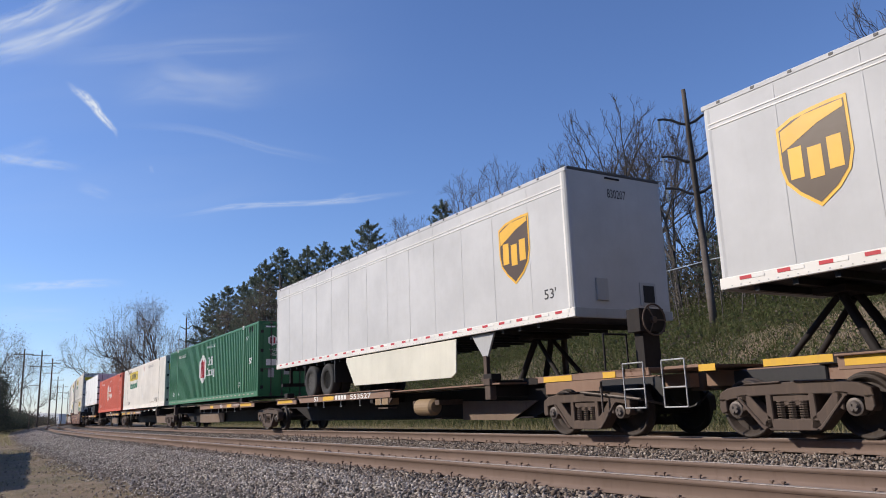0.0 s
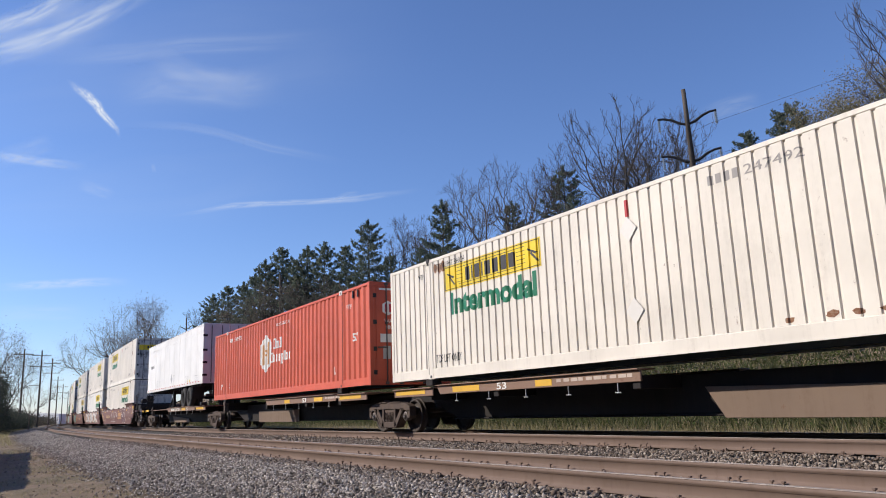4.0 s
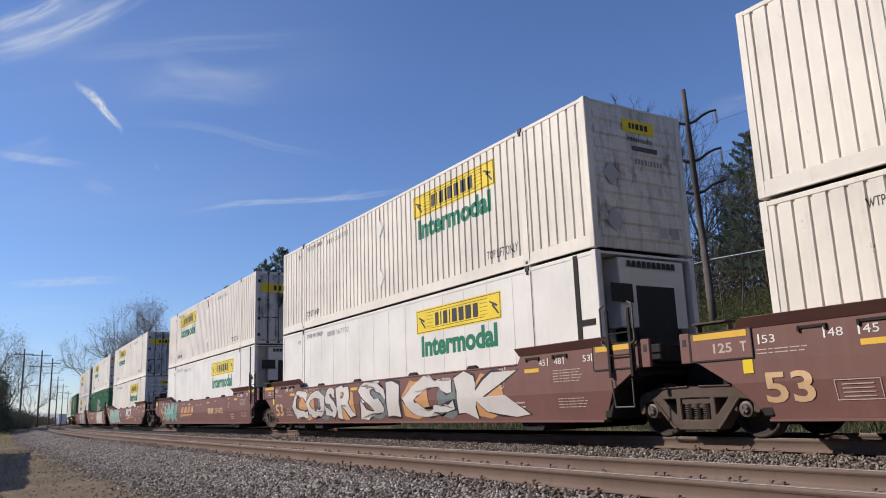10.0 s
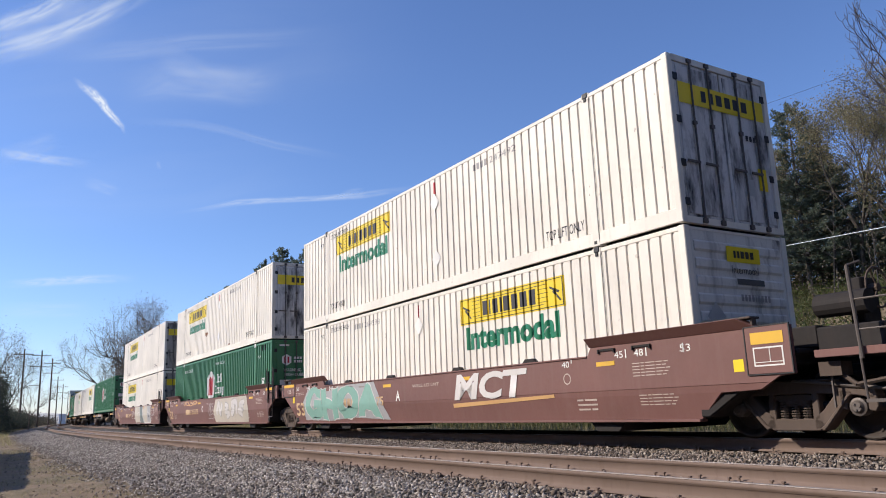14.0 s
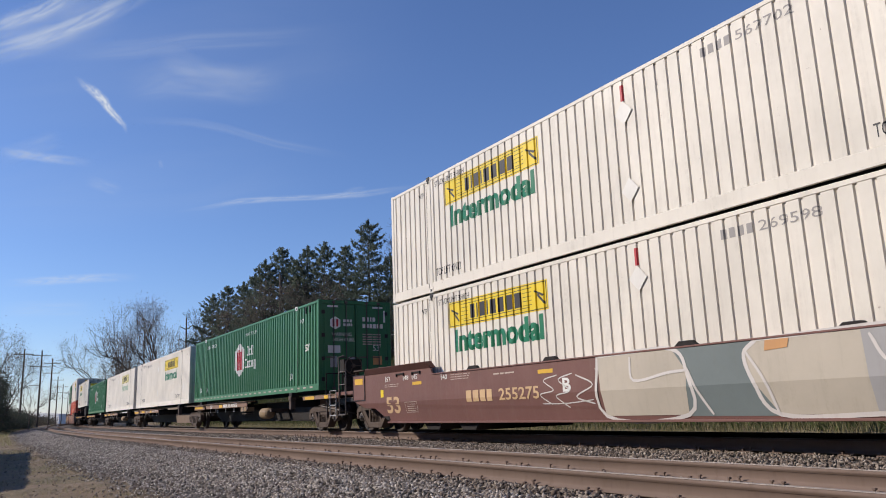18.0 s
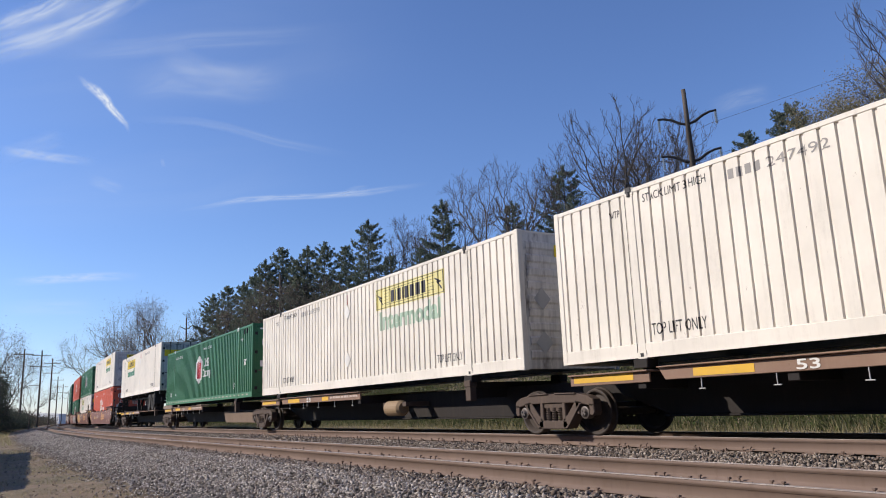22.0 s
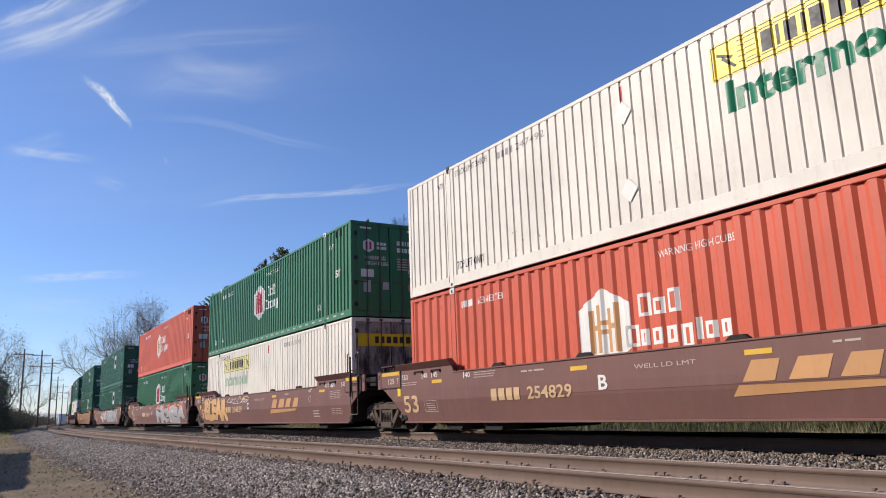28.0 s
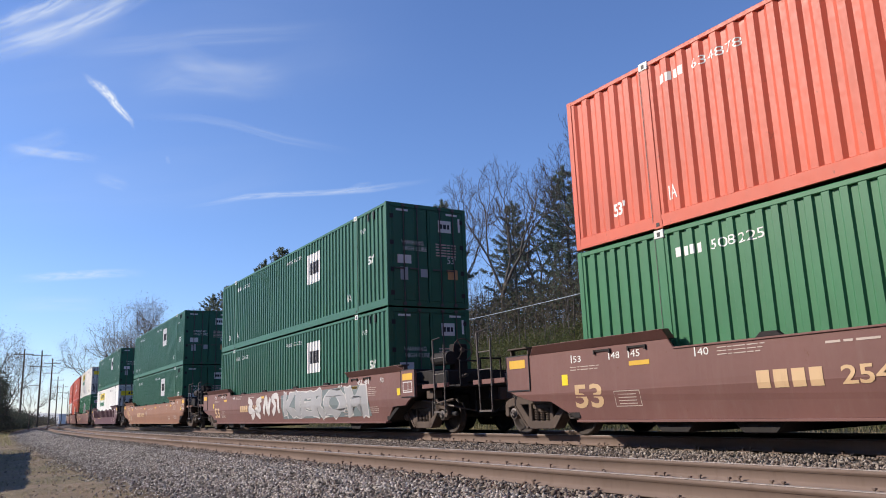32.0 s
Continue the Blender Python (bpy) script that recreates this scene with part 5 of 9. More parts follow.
def wild(order, x0, x1, z0, z1, t, grow=0.0, seed=1):
    """A row of sprayed shapes; order picks their strokes."""
    def build(bm):
        rng = random.Random(seed)
        w = (x1 - x0) / len(order)
        for i, g in enumerate(order):
            dz, lean, fat = rng.uniform(-0.03, 0.03), rng.uniform(-0.05, 0.15), rng.uniform(0.85, 1.2)
            ribbon(bm, [(x0 + (i + 0.08 + 0.84 * a) * w + lean * b, z0 + t + dz + b * (z1 - z0 - 2 * t)) for a, b in GLYPHS[g]], t * fat + grow, 0.8)
    return build


def blobs(seed, x0, x1, z0, z1, n, grow=0.0, thin=1.0):
    rng = random.Random(seed)
    return wild([rng.choice((1, 2, 5, 6, 7, 8)) for _ in range(n)], x0, x1, z0, z1, 0.062 * thin, grow, seed)


def scribble(seed, x0, x1, z0, z1, n, t=0.012):
    """Thin looping lines, as signed with a marker."""
    def build(bm):
        rng = random.Random(seed)
        m = max(2, n // 7)
        w = (x1 - x0) / m
        for i in range(m):
            g = GLYPHS[rng.randrange(len(GLYPHS))]
            h = rng.uniform(0.6, 1.0)
            lean = rng.uniform(-0.1, 0.25)
            zb = z0 + rng.uniform(0, 1 - h) * (z1 - z0)
            ribbon(bm, [(x0 + (i - 0.1 + 1.2 * a) * w + lean * b * (z1 - z0), zb + b * h * (z1 - z0)) for a, b in g], t * rng.uniform(0.8, 1.2))
        ribbon(bm, [(x0, z0 + 0.1), ((x0 + x1) / 2, z0 + rng.uniform(-0.02, 0.1)), (x1, z0 + 0.14)], t * 0.8)
    return build


def graffiti(car, key, build, fill, edge="spine", grow=0.045, label="sprayed graffiti"):
    """Sprayed strokes with a darker outline below them. build(grow) gives the strokes."""
    if edge:
        on_well("graffiti_outline", (key, "edge"), build(grow), edge, car, "", 0.004)
    on_well("graffiti", (key, "fill"), build(0.0), fill, car, label, 0.008)


def well_car(mid, number, unit, paint="brown", lead_end="joint", tail_end="joint", label="", ribs=False, logo=1.42, num=-4.45, let=-1.15, joint=-9.73):
    car = new("well_car")
    lead, tail = lead_end, tail_end + "_tail"
    xl, xt = ENDS[lead][0], ENDS[tail][0]
    part("side_sill", made(("well_side", paint, lead, tail), well_side(lead, tail), paint, 0.008), None, car, "painted steel side of the well")
    part("side_sill", made(("well_far", paint, lead, tail), well_side(tail, lead), paint, 0.008), None, car, "", pose(0, 0, 0, 0, 0, 180))
    flange = made(("well_flange", paint), lambda bm: box(bm, -8.2, 8.15, -1.47, -1.30, 0.255, 0.295), paint, 0.006)
    top_mid = made(("top_mid", paint), lambda bm: box(bm, -5.85, 5.85, -1.52, -1.33, 1.355, 1.385), paint, 0.006)
    pin = made("well_guide", lambda bm: plate(bm, [(-0.22, 1.38), (-0.12, 1.46), (0.12, 1.46), (0.22, 1.38)], -1.5, -1.4), "spine", 0.01)
    for r in (pose(0, 0, 0), pose(0, 0, 0, 0, 0, 180)):
        part("bottom_flange", flange, None, car, "", r)
        part("top_flange", top_mid, None, car, "", r)
        for x in (-4.2, -1.6, 1.6, 4.2):
            part("container_guide", pin, None, car, "", r @ pose(x, 0, 0))
    # raised ends with their leaning lip and the bracket beyond it
    chord = made(("chord", paint, lead), lambda bm: top_chord(bm, 5.93, xl - 0.5, 0.25), paint, 0.006)
    chord_t = made(("chord_t", paint, tail), lambda bm: top_chord(bm, 5.93, xt - 0.75, 0.25), paint, 0.006)
    chord_m = made(("chord_m", paint, tail), lambda bm: (top_chord(bm, 5.93, xt - 0.75, 0.25), bmesh.ops.scale(bm, vec=(-1, 1, 1), verts=bm.verts), bmesh.ops.reverse_faces(bm, faces=bm.faces)), paint, 0.006)
    part("top_lip", chord, None, car, "upper lip of the raised end")
    part("top_lip", chord_m, None, car)
    part("top_lip", chord_t, None, car, "", pose(0, 0, 0, 0, 0, 180))
    rail = made("sill_bracket", lambda bm: (box(bm, -0.3, 0.3, WY - 0.06, WY + 0.16, 1.655, 1.685), box(bm, -0.29, -0.25, WY, WY + 0.1, CHORD, 1.66), box(bm, 0.25, 0.29, WY, WY + 0.1, CHORD, 1.66)), "dusty", 0.006)
    part("sill_bracket", rail, None, car, "", pose(-xt + 0.42, 0, 0))
    if lead == "coupled":
        part("sill_bracket", rail, None, car, "", pose(xl - 0.85, 0, 0))
    if ribs:
        rb = made(("rib", paint), lambda bm: box(bm, -0.04, 0.04, WY - 0.07, WY, 0.8, 1.36), paint, 0.006)
        for i in range(16):
            part("side_rib", rb, None, car, "", pose(-7.5 + i, 0, 0))
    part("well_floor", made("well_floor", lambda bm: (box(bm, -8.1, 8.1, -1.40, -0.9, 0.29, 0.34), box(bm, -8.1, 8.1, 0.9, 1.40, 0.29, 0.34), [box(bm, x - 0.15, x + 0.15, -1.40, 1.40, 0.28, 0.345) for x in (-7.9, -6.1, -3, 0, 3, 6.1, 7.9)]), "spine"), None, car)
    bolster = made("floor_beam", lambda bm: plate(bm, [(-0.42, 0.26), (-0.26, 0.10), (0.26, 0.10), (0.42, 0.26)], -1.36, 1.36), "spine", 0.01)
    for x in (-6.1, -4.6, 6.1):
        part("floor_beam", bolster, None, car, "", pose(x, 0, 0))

    def bulkhead(joint):
        e = 9.0 if joint else 9.72
        def build(bm):
            plate(bm, [(8.14, 0.32), (8.3, 0.32), (e - 0.5, 0.86), (e, 1.0), (e, 1.15), (8.14, 1.15)], -1.43, 1.43)
            box(bm, 8.2, e + 0.1, -1.42, 1.42, 1.12, 1.2)
            box(bm, 8.2, 8.32, -1.43, 1.43, 1.15, 1.62)
            box(bm, 8.32, e + 0.2, -1.1, 1.1, 1.2, 1.5)
            box(bm, 9.0, 10.1 if joint else 10.6, -0.32, 0.32, 0.72, 1.12)
        return build
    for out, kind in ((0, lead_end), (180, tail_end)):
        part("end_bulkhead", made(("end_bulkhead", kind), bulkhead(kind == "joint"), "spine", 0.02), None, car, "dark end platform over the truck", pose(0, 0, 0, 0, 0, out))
    # markings: framed plates at the ends
    for out, kind in ((1, lead_end), (-1, tail_end)):
        if kind == "joint":
            x, w, z = (8.57, 0.52, 1.13) if out > 0 else (-8.83, 0.52, 1.13)
        else:
            x, w, z = (9.44, 0.34, 0.89) if out > 0 else (-9.78, 0.35, 0.87)
        pl = part("data_plate", made(("data_plate", w, z, paint), lambda bm: box(bm, -w, w, WY - 0.014, WY + 0.002, z, 1.53), paint, 0.006), None, car, "framed plate with an orange patch", pose(x, 0, 0))
        part("plate_border", made(("plate_border", w, z), lambda bm: [box(bm, *q) for q in ((-w - 0.015, w + 0.015, WY - 0.02, WY - 0.002, 1.53, 1.545), (-w - 0.015, w + 0.015, WY - 0.02, WY - 0.002, z - 0.015, z), (-w - 0.015, -w, WY - 0.02, WY - 0.002, z, 1.53), (w, w + 0.015, WY - 0.02, WY - 0.002, z, 1.53))], "black"), None, pl)
        if kind == "joint":
            part("orange_patch", made("plate_patch", lambda bm: box(bm, -0.46, 0.46, WY - 0.019, WY - 0.015, 1.43, 1.52), "yellow"), None, pl, "worn orange strip")
            hold = made(("pull_post", paint), lambda bm: box(bm, -0.09, 0.09, WY - 0.01, WY + 0.05, 1.11, 1.56), paint, 0.008)
            ph = part("pull_post", hold, None, car, "", pose(9.25 if out > 0 else -9.47, 0, 0))
            part("post_hole", made("post_hole", lambda bm: box(bm, -0.035, 0.035, WY - 0.014, WY - 0.009, 1.36, 1.47), "black"), None, ph)
            if out < 0:
                well_words("capacity_mark", "125", x - 0.12, x + 0.2, 1.22, 1.36, "faded", car, 0.004, proud=0.017)
                well_words("capacity_mark", "T", x + 0.34, x + 0.44, 1.22, 1.36, "faded", car, 0.004, proud=0.017)
        else:
            part("orange_patch", made("plate_patch_c", lambda bm: box(bm, -0.25, 0.25, WY - 0.019, WY - 0.015, 1.29, 1.45), "yellow"), None, pl, "orange patch")
            if out > 0:
                part("white_label", made("plate_label", lambda bm: (box(bm, -0.23, 0.23, WY - 0.018, WY - 0.015, 0.99, 1.01), box(bm, -0.23, 0.23, WY - 0.018, WY - 0.015, 1.23, 1.25), box(bm, -0.23, -0.21, WY - 0.018, WY - 0.015, 1.01, 1.23), box(bm, 0.21, 0.23, WY - 0.018, WY - 0.015, 1.01, 1.23), box(bm, -0.21, 0.21, WY - 0.018, WY - 0.015, 1.04, 1.05), box(bm, 0.02, 0.03, WY - 0.018, WY - 0.015, 1.05, 1.23)), "letter_white"), None, pl, "white ruled label")
    well_words("size_mark", "53", -8.2, -7.48, 0.50, 0.91, "pale_tan", car, 0.012, "tan size figures")
    for k, (tx, x) in enumerate((("53", -8.15), ("48", -7.2), ("45", -6.75), ("40", -5.4))):
        for xx in (x, -x - 0.22):
            xx = 7.76 if xx > 7.7 and lead == "joint" else xx
            z = 1.30 if k != 3 else 1.22
            well_words("length_mark", tx, xx, xx + 0.2, z, z + 0.11, "letter_white", car)
        on_well("length_tick", ("tick", x), lambda bm: (sheet_rect(bm, x - 0.06, x - 0.035, 1.29 if x < -6 else 1.21, 1.43 if x < -6 else 1.35), sheet_rect(bm, min(-x, 7.95) + 0.03, min(-x, 7.95) + 0.055, 1.29, 1.43)), "letter_white", car)
    for k, (a, z) in enumerate(((-6.80, 1.16), (6.08, 1.19), (1.7, 1.16), (-1.95, 1.16))):
        on_well("yellow_strip", ("ys", k), lambda bm: sheet_rect(bm, a, a + 0.44, z, z + 0.075), "yellow", car, "yellow reflective strip")
    on_well("yellow_tag", "yt1", lambda bm: sheet_rect(bm, -8.49, -8.33, 0.91, 1.10), "sign_yellow", car, "small yellow tag")
    if lead == "coupled":
        on_well("yellow_tag", "yt2", lambda bm: sheet_rect(bm, 8.86, 9.03, 0.94, 1.11), "sign_yellow", car)
    for x, zz, n in ((6.92, 0.98, 5), (7.0, 0.52, 4), (-8.25, 1.16, 2), (-5.05, 1.2, 4)):
        on_well("text_block", ("tb", x, zz), lambda bm: [bars(x, zz + i * 0.05, 0.014, (0.16, 0.07, 0.2, 0.1 + 0.04 * (i % 3), 0.08), 0.025)(bm) for i in range(n)], "faded", car, "lines of small white print")
    slot = made("grab_slot", lambda bm: (box(bm, -0.2, 0.2, WY - 0.02, WY + 0.01, 1.44, 1.475), box(bm, -0.2, -0.17, WY - 0.03, WY, 1.40, 1.475), box(bm, 0.17, 0.2, WY - 0.03, WY, 1.40, 1.475)), "spine")
    for x in (6.35, 7.15, -6.6, -7.4):
        part("grab_slot", slot, None, car, "dark slot under the lip", pose(x, 0, 0))
    ring = [(5.3 + 0.09 * math.cos(a * math.tau / 12), 1.02 + 0.09 * math.sin(a * math.tau / 12)) for a in range(13)]
    on_well("round_mark", "rm", lambda bm: ribbon(bm, ring, 0.010), "faded", car, "small white ring")
    for k, (x, z, ws) in enumerate(((5.5, 0.62, (0.16, 0.3)), (5.5, 0.54, (0.5,)), (5.5, 0.46, (0.3, 0.14)), (-3.4, 1.22, (0.2, 0.12, 0.3)), (3.0, 1.22, (0.12, 0.2)))):
        tagged(on_well("print_line", ("pln", k), bars(x, z, 0.03, ws, 0.04), "faded", car, "worn line of small print"), kind="stuff")
    on_well("print_frame", "pf", lambda bm: [sheet_rect(bm, *q) for q in ((-7.21, -6.63, 0.51, 0.522), (-7.21, -6.63, 0.755, 0.767), (-7.21, -7.2, 0.522, 0.755), (-6.64, -6.63, 0.522, 0.755))] + [sheet_rect(bm, -7.12, -6.72, 0.55 + i * 0.05, 0.563 + i * 0.05) for i in range(4)], "faded", car, "framed lines of small print")
    if num is not None:
        on_well("reporting_mark", ("rb", num), bars(num, 0.70, 0.24, (0.20, 0.21, 0.19, 0.18), 0.06), "pale_tan", car, "tan initials as bars")
        well_words("road_number", number, num + 1.2, num + 2.5, 0.70, 0.94, "pale_tan", car, 0.006)
    well_words("unit_letter", unit, let - 0.11, let + 0.11, 0.80, 1.05, "letter_white", car, 0.008)
    well_words("small_lettering", "WELL LD LMT", -0.4, 0.85, 1.10, 1.17, "faded", car)
    if logo:
        for i, w in enumerate((0.62, 0.66, 0.58, 0.56)):
            x = logo + 0.2 + i * 0.71
            on_well("logo_stroke", ("swoosh", x), lambda bm: poly(bm, [(x, 0.80), (x + w * 0.82, 0.80), (x + w, 1.09), (x + 0.18, 1.09)]), "ochre", car, "faded orange slanted shape")
        on_well("logo_wedge", ("wedge", logo), lambda bm: poly(bm, [(logo, 0.60), (logo + 2.63, 0.68), (logo + 2.7, 0.745), (logo + 0.13, 0.755)]), "ochre", car, "faded orange wedge")
    # ends
    for out, kind in ((1, lead_end), (-1, tail_end)):
        if kind == "joint" and out > 0:
            part("ladder", made("well_ladder", lambda bm: ladder(bm, 0.98, 2.1, 0.5), "spine", 0.005), None, car, "black ladder", pose(8.48, -1.55, 0))
            part("hand_rail", made("hand_rail", hand_rail, "steel"), None, car, "", pose(8.48, -1.55, 0))
            part("step", made("stirrup", stirrup, "steel"), None, car, "", pose(8.48, -1.55, 0))
        if kind == "coupled":
            truck(car, 9.43 if out > 0 else -9.66, mid)
            coupler(car, 10.5 * out, out)
            side = pose(0, 0, 0, 0, 0, 0 if out > 0 else 180)
            part("end_platform", made("end_platform", lambda bm: (box(bm, 9.6, 11.4, -0.45, 0.45, 0.75, 1.05), box(bm, 10.3, 11.5, -1.3, 1.3, 1.05, 1.10)), "spine", 0.006), None, car, "black walkway over the coupler", side)
            part("platform_rail", made("platform_rail", lambda bm: ([tube(bm, (11.45, y, 1.08), (11.45, y, 1.62), 0.022, n=6) for y in (-1.25, -0.7, 0.7, 1.25)], tube(bm, (11.45, -1.25, 1.62), (11.45, -0.7, 1.62), 0.022, n=6), tube(bm, (11.45, 0.7, 1.62), (11.45, 1.25, 1.62), 0.022, n=6), tube(bm, (11.45, -1.25, 1.35), (11.45, 1.25, 1.35), 0.018, n=6)), "spine"), None, car, "black hand rails", side)
            part("end_beam", made(("end_beam", paint), lambda bm: box(bm, 10.06, 11.2, -1.46, -1.40, 1.05, 1.15), paint, 0.006), None, car, "brown beam along the walkway", pose(0, 0, 0) if out > 0 else pose(-21.5, 0, 0))
            part("side_post", made("side_post", lambda bm: (tube(bm, (10.70, -1.49, 1.0), (10.66, -1.49, 2.15), 0.025, n=8), tube(bm, (10.66, -1.49, 2.15), (10.75, -1.35, 2.2), 0.02, n=6), tube(bm, (11.15, -1.49, 1.0), (11.15, -1.49, 2.0), 0.02, n=6), [tube(bm, (10.70, -1.49, z), (11.15, -1.49, z), 0.013, n=6) for z in (1.35, 1.72)]), "steel"), None, car, "upright grab irons", pose(0, 0, 0) if out > 0 else pose(-21.85, 0, 0))
            part("crossover_step", made("cross_step", lambda bm: (box(bm, 10.68, 11.13, -1.51, -1.45, 0.48, 0.52), tube(bm, (10.69, -1.48, 0.5), (10.67, -1.48, 1.08), 0.016, n=6), tube(bm, (11.12, -1.48, 0.5), (11.12, -1.48, 1.08), 0.016, n=6)), "steel"), None, car, "", pose(0, 0, 0) if out > 0 else pose(-21.85, 0, 0))
            part("hose_rack", made("hose_rack", lambda bm: (tube(bm, (10.1, -1.2, 0.95), (10.45, -1.25, 0.7), 0.03, n=6), tube(bm, (10.45, -1.25, 0.7), (10.9, -1.1, 0.78), 0.03, n=6), box(bm, 10.0, 10.3, -1.3, -1.05, 0.82, 1.0), tube(bm, (10.2, -0.9, 1.2), (11.2, -0.9, 1.32), 0.035, n=8)), "dusty"), None, car, "brake pipes and levers", side)
            if out > 0:
                part("brake_wheel", made("brake_wheel", brake_wheel, "dusty"), None, car, "round hand brake wheel", pose(10.5, -0.55, 1.95))
                part("brake_stand", made("brake_stand", lambda bm: (box(bm, 10.2, 10.4, -0.75, -0.35, 1.1, 2.1), box(bm, 10.0, 10.9, -1.25, -0.9, 1.1, 1.45)), "spine", 0.02), None, car, "hand brake stand")
                part("air_tank", made("well_tank", lambda bm: tube(bm, (9.9, -0.95, 1.75), (10.6, -0.95, 1.75), 0.16, n=14), "spine"), None, car, "small black air tank")
        elif out < 0:
            truck(car, joint, mid)
    tagged(car, label, "rail car", "well cars of the train")
    return car


# ---------------------------------------------------------------- spine cars
def rail_words(name, text, x0, x1, z0, z1, car, label=""):
    key = ("rail_words", text, x0, x1)
    if key not in MESHES:
        w = words(text, 0.16, 0.004)
        fit_width(w, x0, x1, z0, z1)
        for v in w.verts:
            v.co.y = -1.408
        w.normal_update()
        for fc in w.faces:
            if fc.normal.y > 0:
                fc.normal_flip()
        me = bpy.data.meshes.new("figures")
        w.to_mesh(me)
        w.free()
        me.materials.append(M["letter_white"])
        MESHES[key] = me
    part(name, MESHES[key], None, car, label)


def spine_car(mid, half, mirror, label, lead="joint", tail="joint", trailer=False, rail=(-5.69, 0.69), size=-3.31, yellow=((-5.01, -3.95), (-2.04, -1.55)), initials=None, number=None, boxes=None, tank=None, web=None):
    """One unit of a spine car; half: from its middle to the trucks; the rest gives places along it."""
    car = new("spine_car")
    h = half
    d = -1 if mirror else 1

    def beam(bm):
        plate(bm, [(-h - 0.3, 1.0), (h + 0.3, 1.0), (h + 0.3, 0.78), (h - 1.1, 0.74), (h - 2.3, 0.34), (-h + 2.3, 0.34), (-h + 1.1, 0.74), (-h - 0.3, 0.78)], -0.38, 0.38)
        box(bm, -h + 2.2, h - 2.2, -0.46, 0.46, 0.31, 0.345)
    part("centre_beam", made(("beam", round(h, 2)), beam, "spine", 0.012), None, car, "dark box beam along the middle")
    a, b = rail
    part("side_rail", made(("srail", rail), lambda bm: (plate(bm, [(a + 0.12, 0.90), (b, 0.90), (b, 1.09), (a, 1.09)], -1.40, -1.36), box(bm, a, b, -1.46, -1.05, 1.09, 1.115)), "spine_side", 0.008), None, car, "rusty brown side rail of the deck")
    part("side_rail", made(("srail_far", rail), lambda bm: box(bm, a, b, 1.1, 1.4, 0.92, 1.1), "spine_side", 0.008), None, car)
    e0, e1 = (a - 2.1, a - 0.2) if d > 0 else (b + 0.2, b + 2.1)
    part("end_rail", made(("srail2", rail, d), lambda bm: (box(bm, e0, e1, -1.40, -1.36, 0.88, 1.05), box(bm, e0, e1, -1.46, -0.4, 1.05, 1.08)), "spine_side", 0.008), None, car, "short rusty rail by the truck")
    for y0, y1 in yellow + ((e0 + 0.1, e1 - 0.35),):
        part("yellow_strip", made(("sy", y0, y1), lambda bm: box(bm, y0, y1, -1.405, -1.396, 0.93, 1.05), "yellow"), None, car, "worn yellow strip")
    rail_words("size_mark", "53", size, size + 0.34, 0.92, 1.06, car)
    if initials:
        i0, w = initials[0], (initials[1] - initials[0]) / 4
        part("initial_mark", made(("sb", initials), lambda bm: [box(bm, i0 + k * w, i0 + (k + 0.72) * w, -1.405, -1.396, 0.93, 1.06) for k in range(4)], "letter_white"), None, car, "white initials as bars")
    else:
        tagged(part("print_line", made(("pl", size), lambda bm: [box(bm, size + 1.9 + k * 0.2, size + 2.02 + k * 0.2 + 0.03 * (k % 3), -1.404, -1.397, 0.98, 1.04) for k in range(10)], "faded"), None, car, "line of small white print"), kind="stuff")
    if number:
        rail_words("car_number", number[2], number[0], number[1], 0.92, 1.07, car, "white figures on the side rail")
    for x in (-6.1, -3.4, 0.55, 6.1):
        part("cross_bearer", made("bearer", lambda bm: box(bm, -0.09, 0.09, -1.36, 1.36, 0.78, 1.0), "spine", 0.01), None, car, "", pose(x * d, 0, 0))
    if boxes:
        for k in range(2):
            part("side_box", made("side_box", lambda bm: box(bm, 0.0, 0.36, -1.38, -1.05, 0.72, 0.89), "tank_tan", 0.01), None, car, "dusty box hung under the rail", pose(boxes + 0.39 * k, 0, 0))
        part("box_bracket", made("box_bracket", lambda bm: (box(bm, 0.15, 0.72, -1.36, -1.1, 0.62, 0.66), plate(bm, [(0.79, 0.89), (0.79, 0.74), (1.0, 0.89)], -1.38, -1.34)), "dusty"), None, car, "", pose(boxes, 0, 0))
    hk = made("tie_hook", lambda bm: (tube(bm, (0, -1.38, 0.9), (0, -1.38, 0.74), 0.01, n=6), tube(bm, (-0.06, -1.38, 0.74), (0.06, -1.38, 0.74), 0.01, n=6)), "seam")
    for k in range(5):
        part("tie_hook", hk, None, car, "", pose(a + 0.8 + k * (b - a - 1.1) / 4.2, 0, 0))
    for y in (-1.29, 1.29):
        cs = made("corner_support", lambda bm: (box(bm, -0.1, 0.1, -0.08, 0.08, 0.72, 1.02), box(bm, -0.12, 0.12, -0.1, 0.1, 1.02, 1.16)), "dusty", 0.01)
        part("corner_support", cs, None, car, "dusty bracket under the container's casting", pose(6.1 * d, y, 0))
        for x in (-6.1, 6.1):
            part("pedestal", made("pedestal", lambda bm: box(bm, -0.15, 0.15, -0.13, 0.13, 1.11, 1.26), "spine", 0.01), None, car, "", pose(x, y * 0.955, 0))
    for x in (-6.1, 6.1):
        part("pedestal_beam", made("pedestal_beam", lambda bm: box(bm, -0.1, 0.1, -1.2, 1.2, 1.0, 1.12), "spine", 0.01), None, car, "", pose(x, 0, 0))
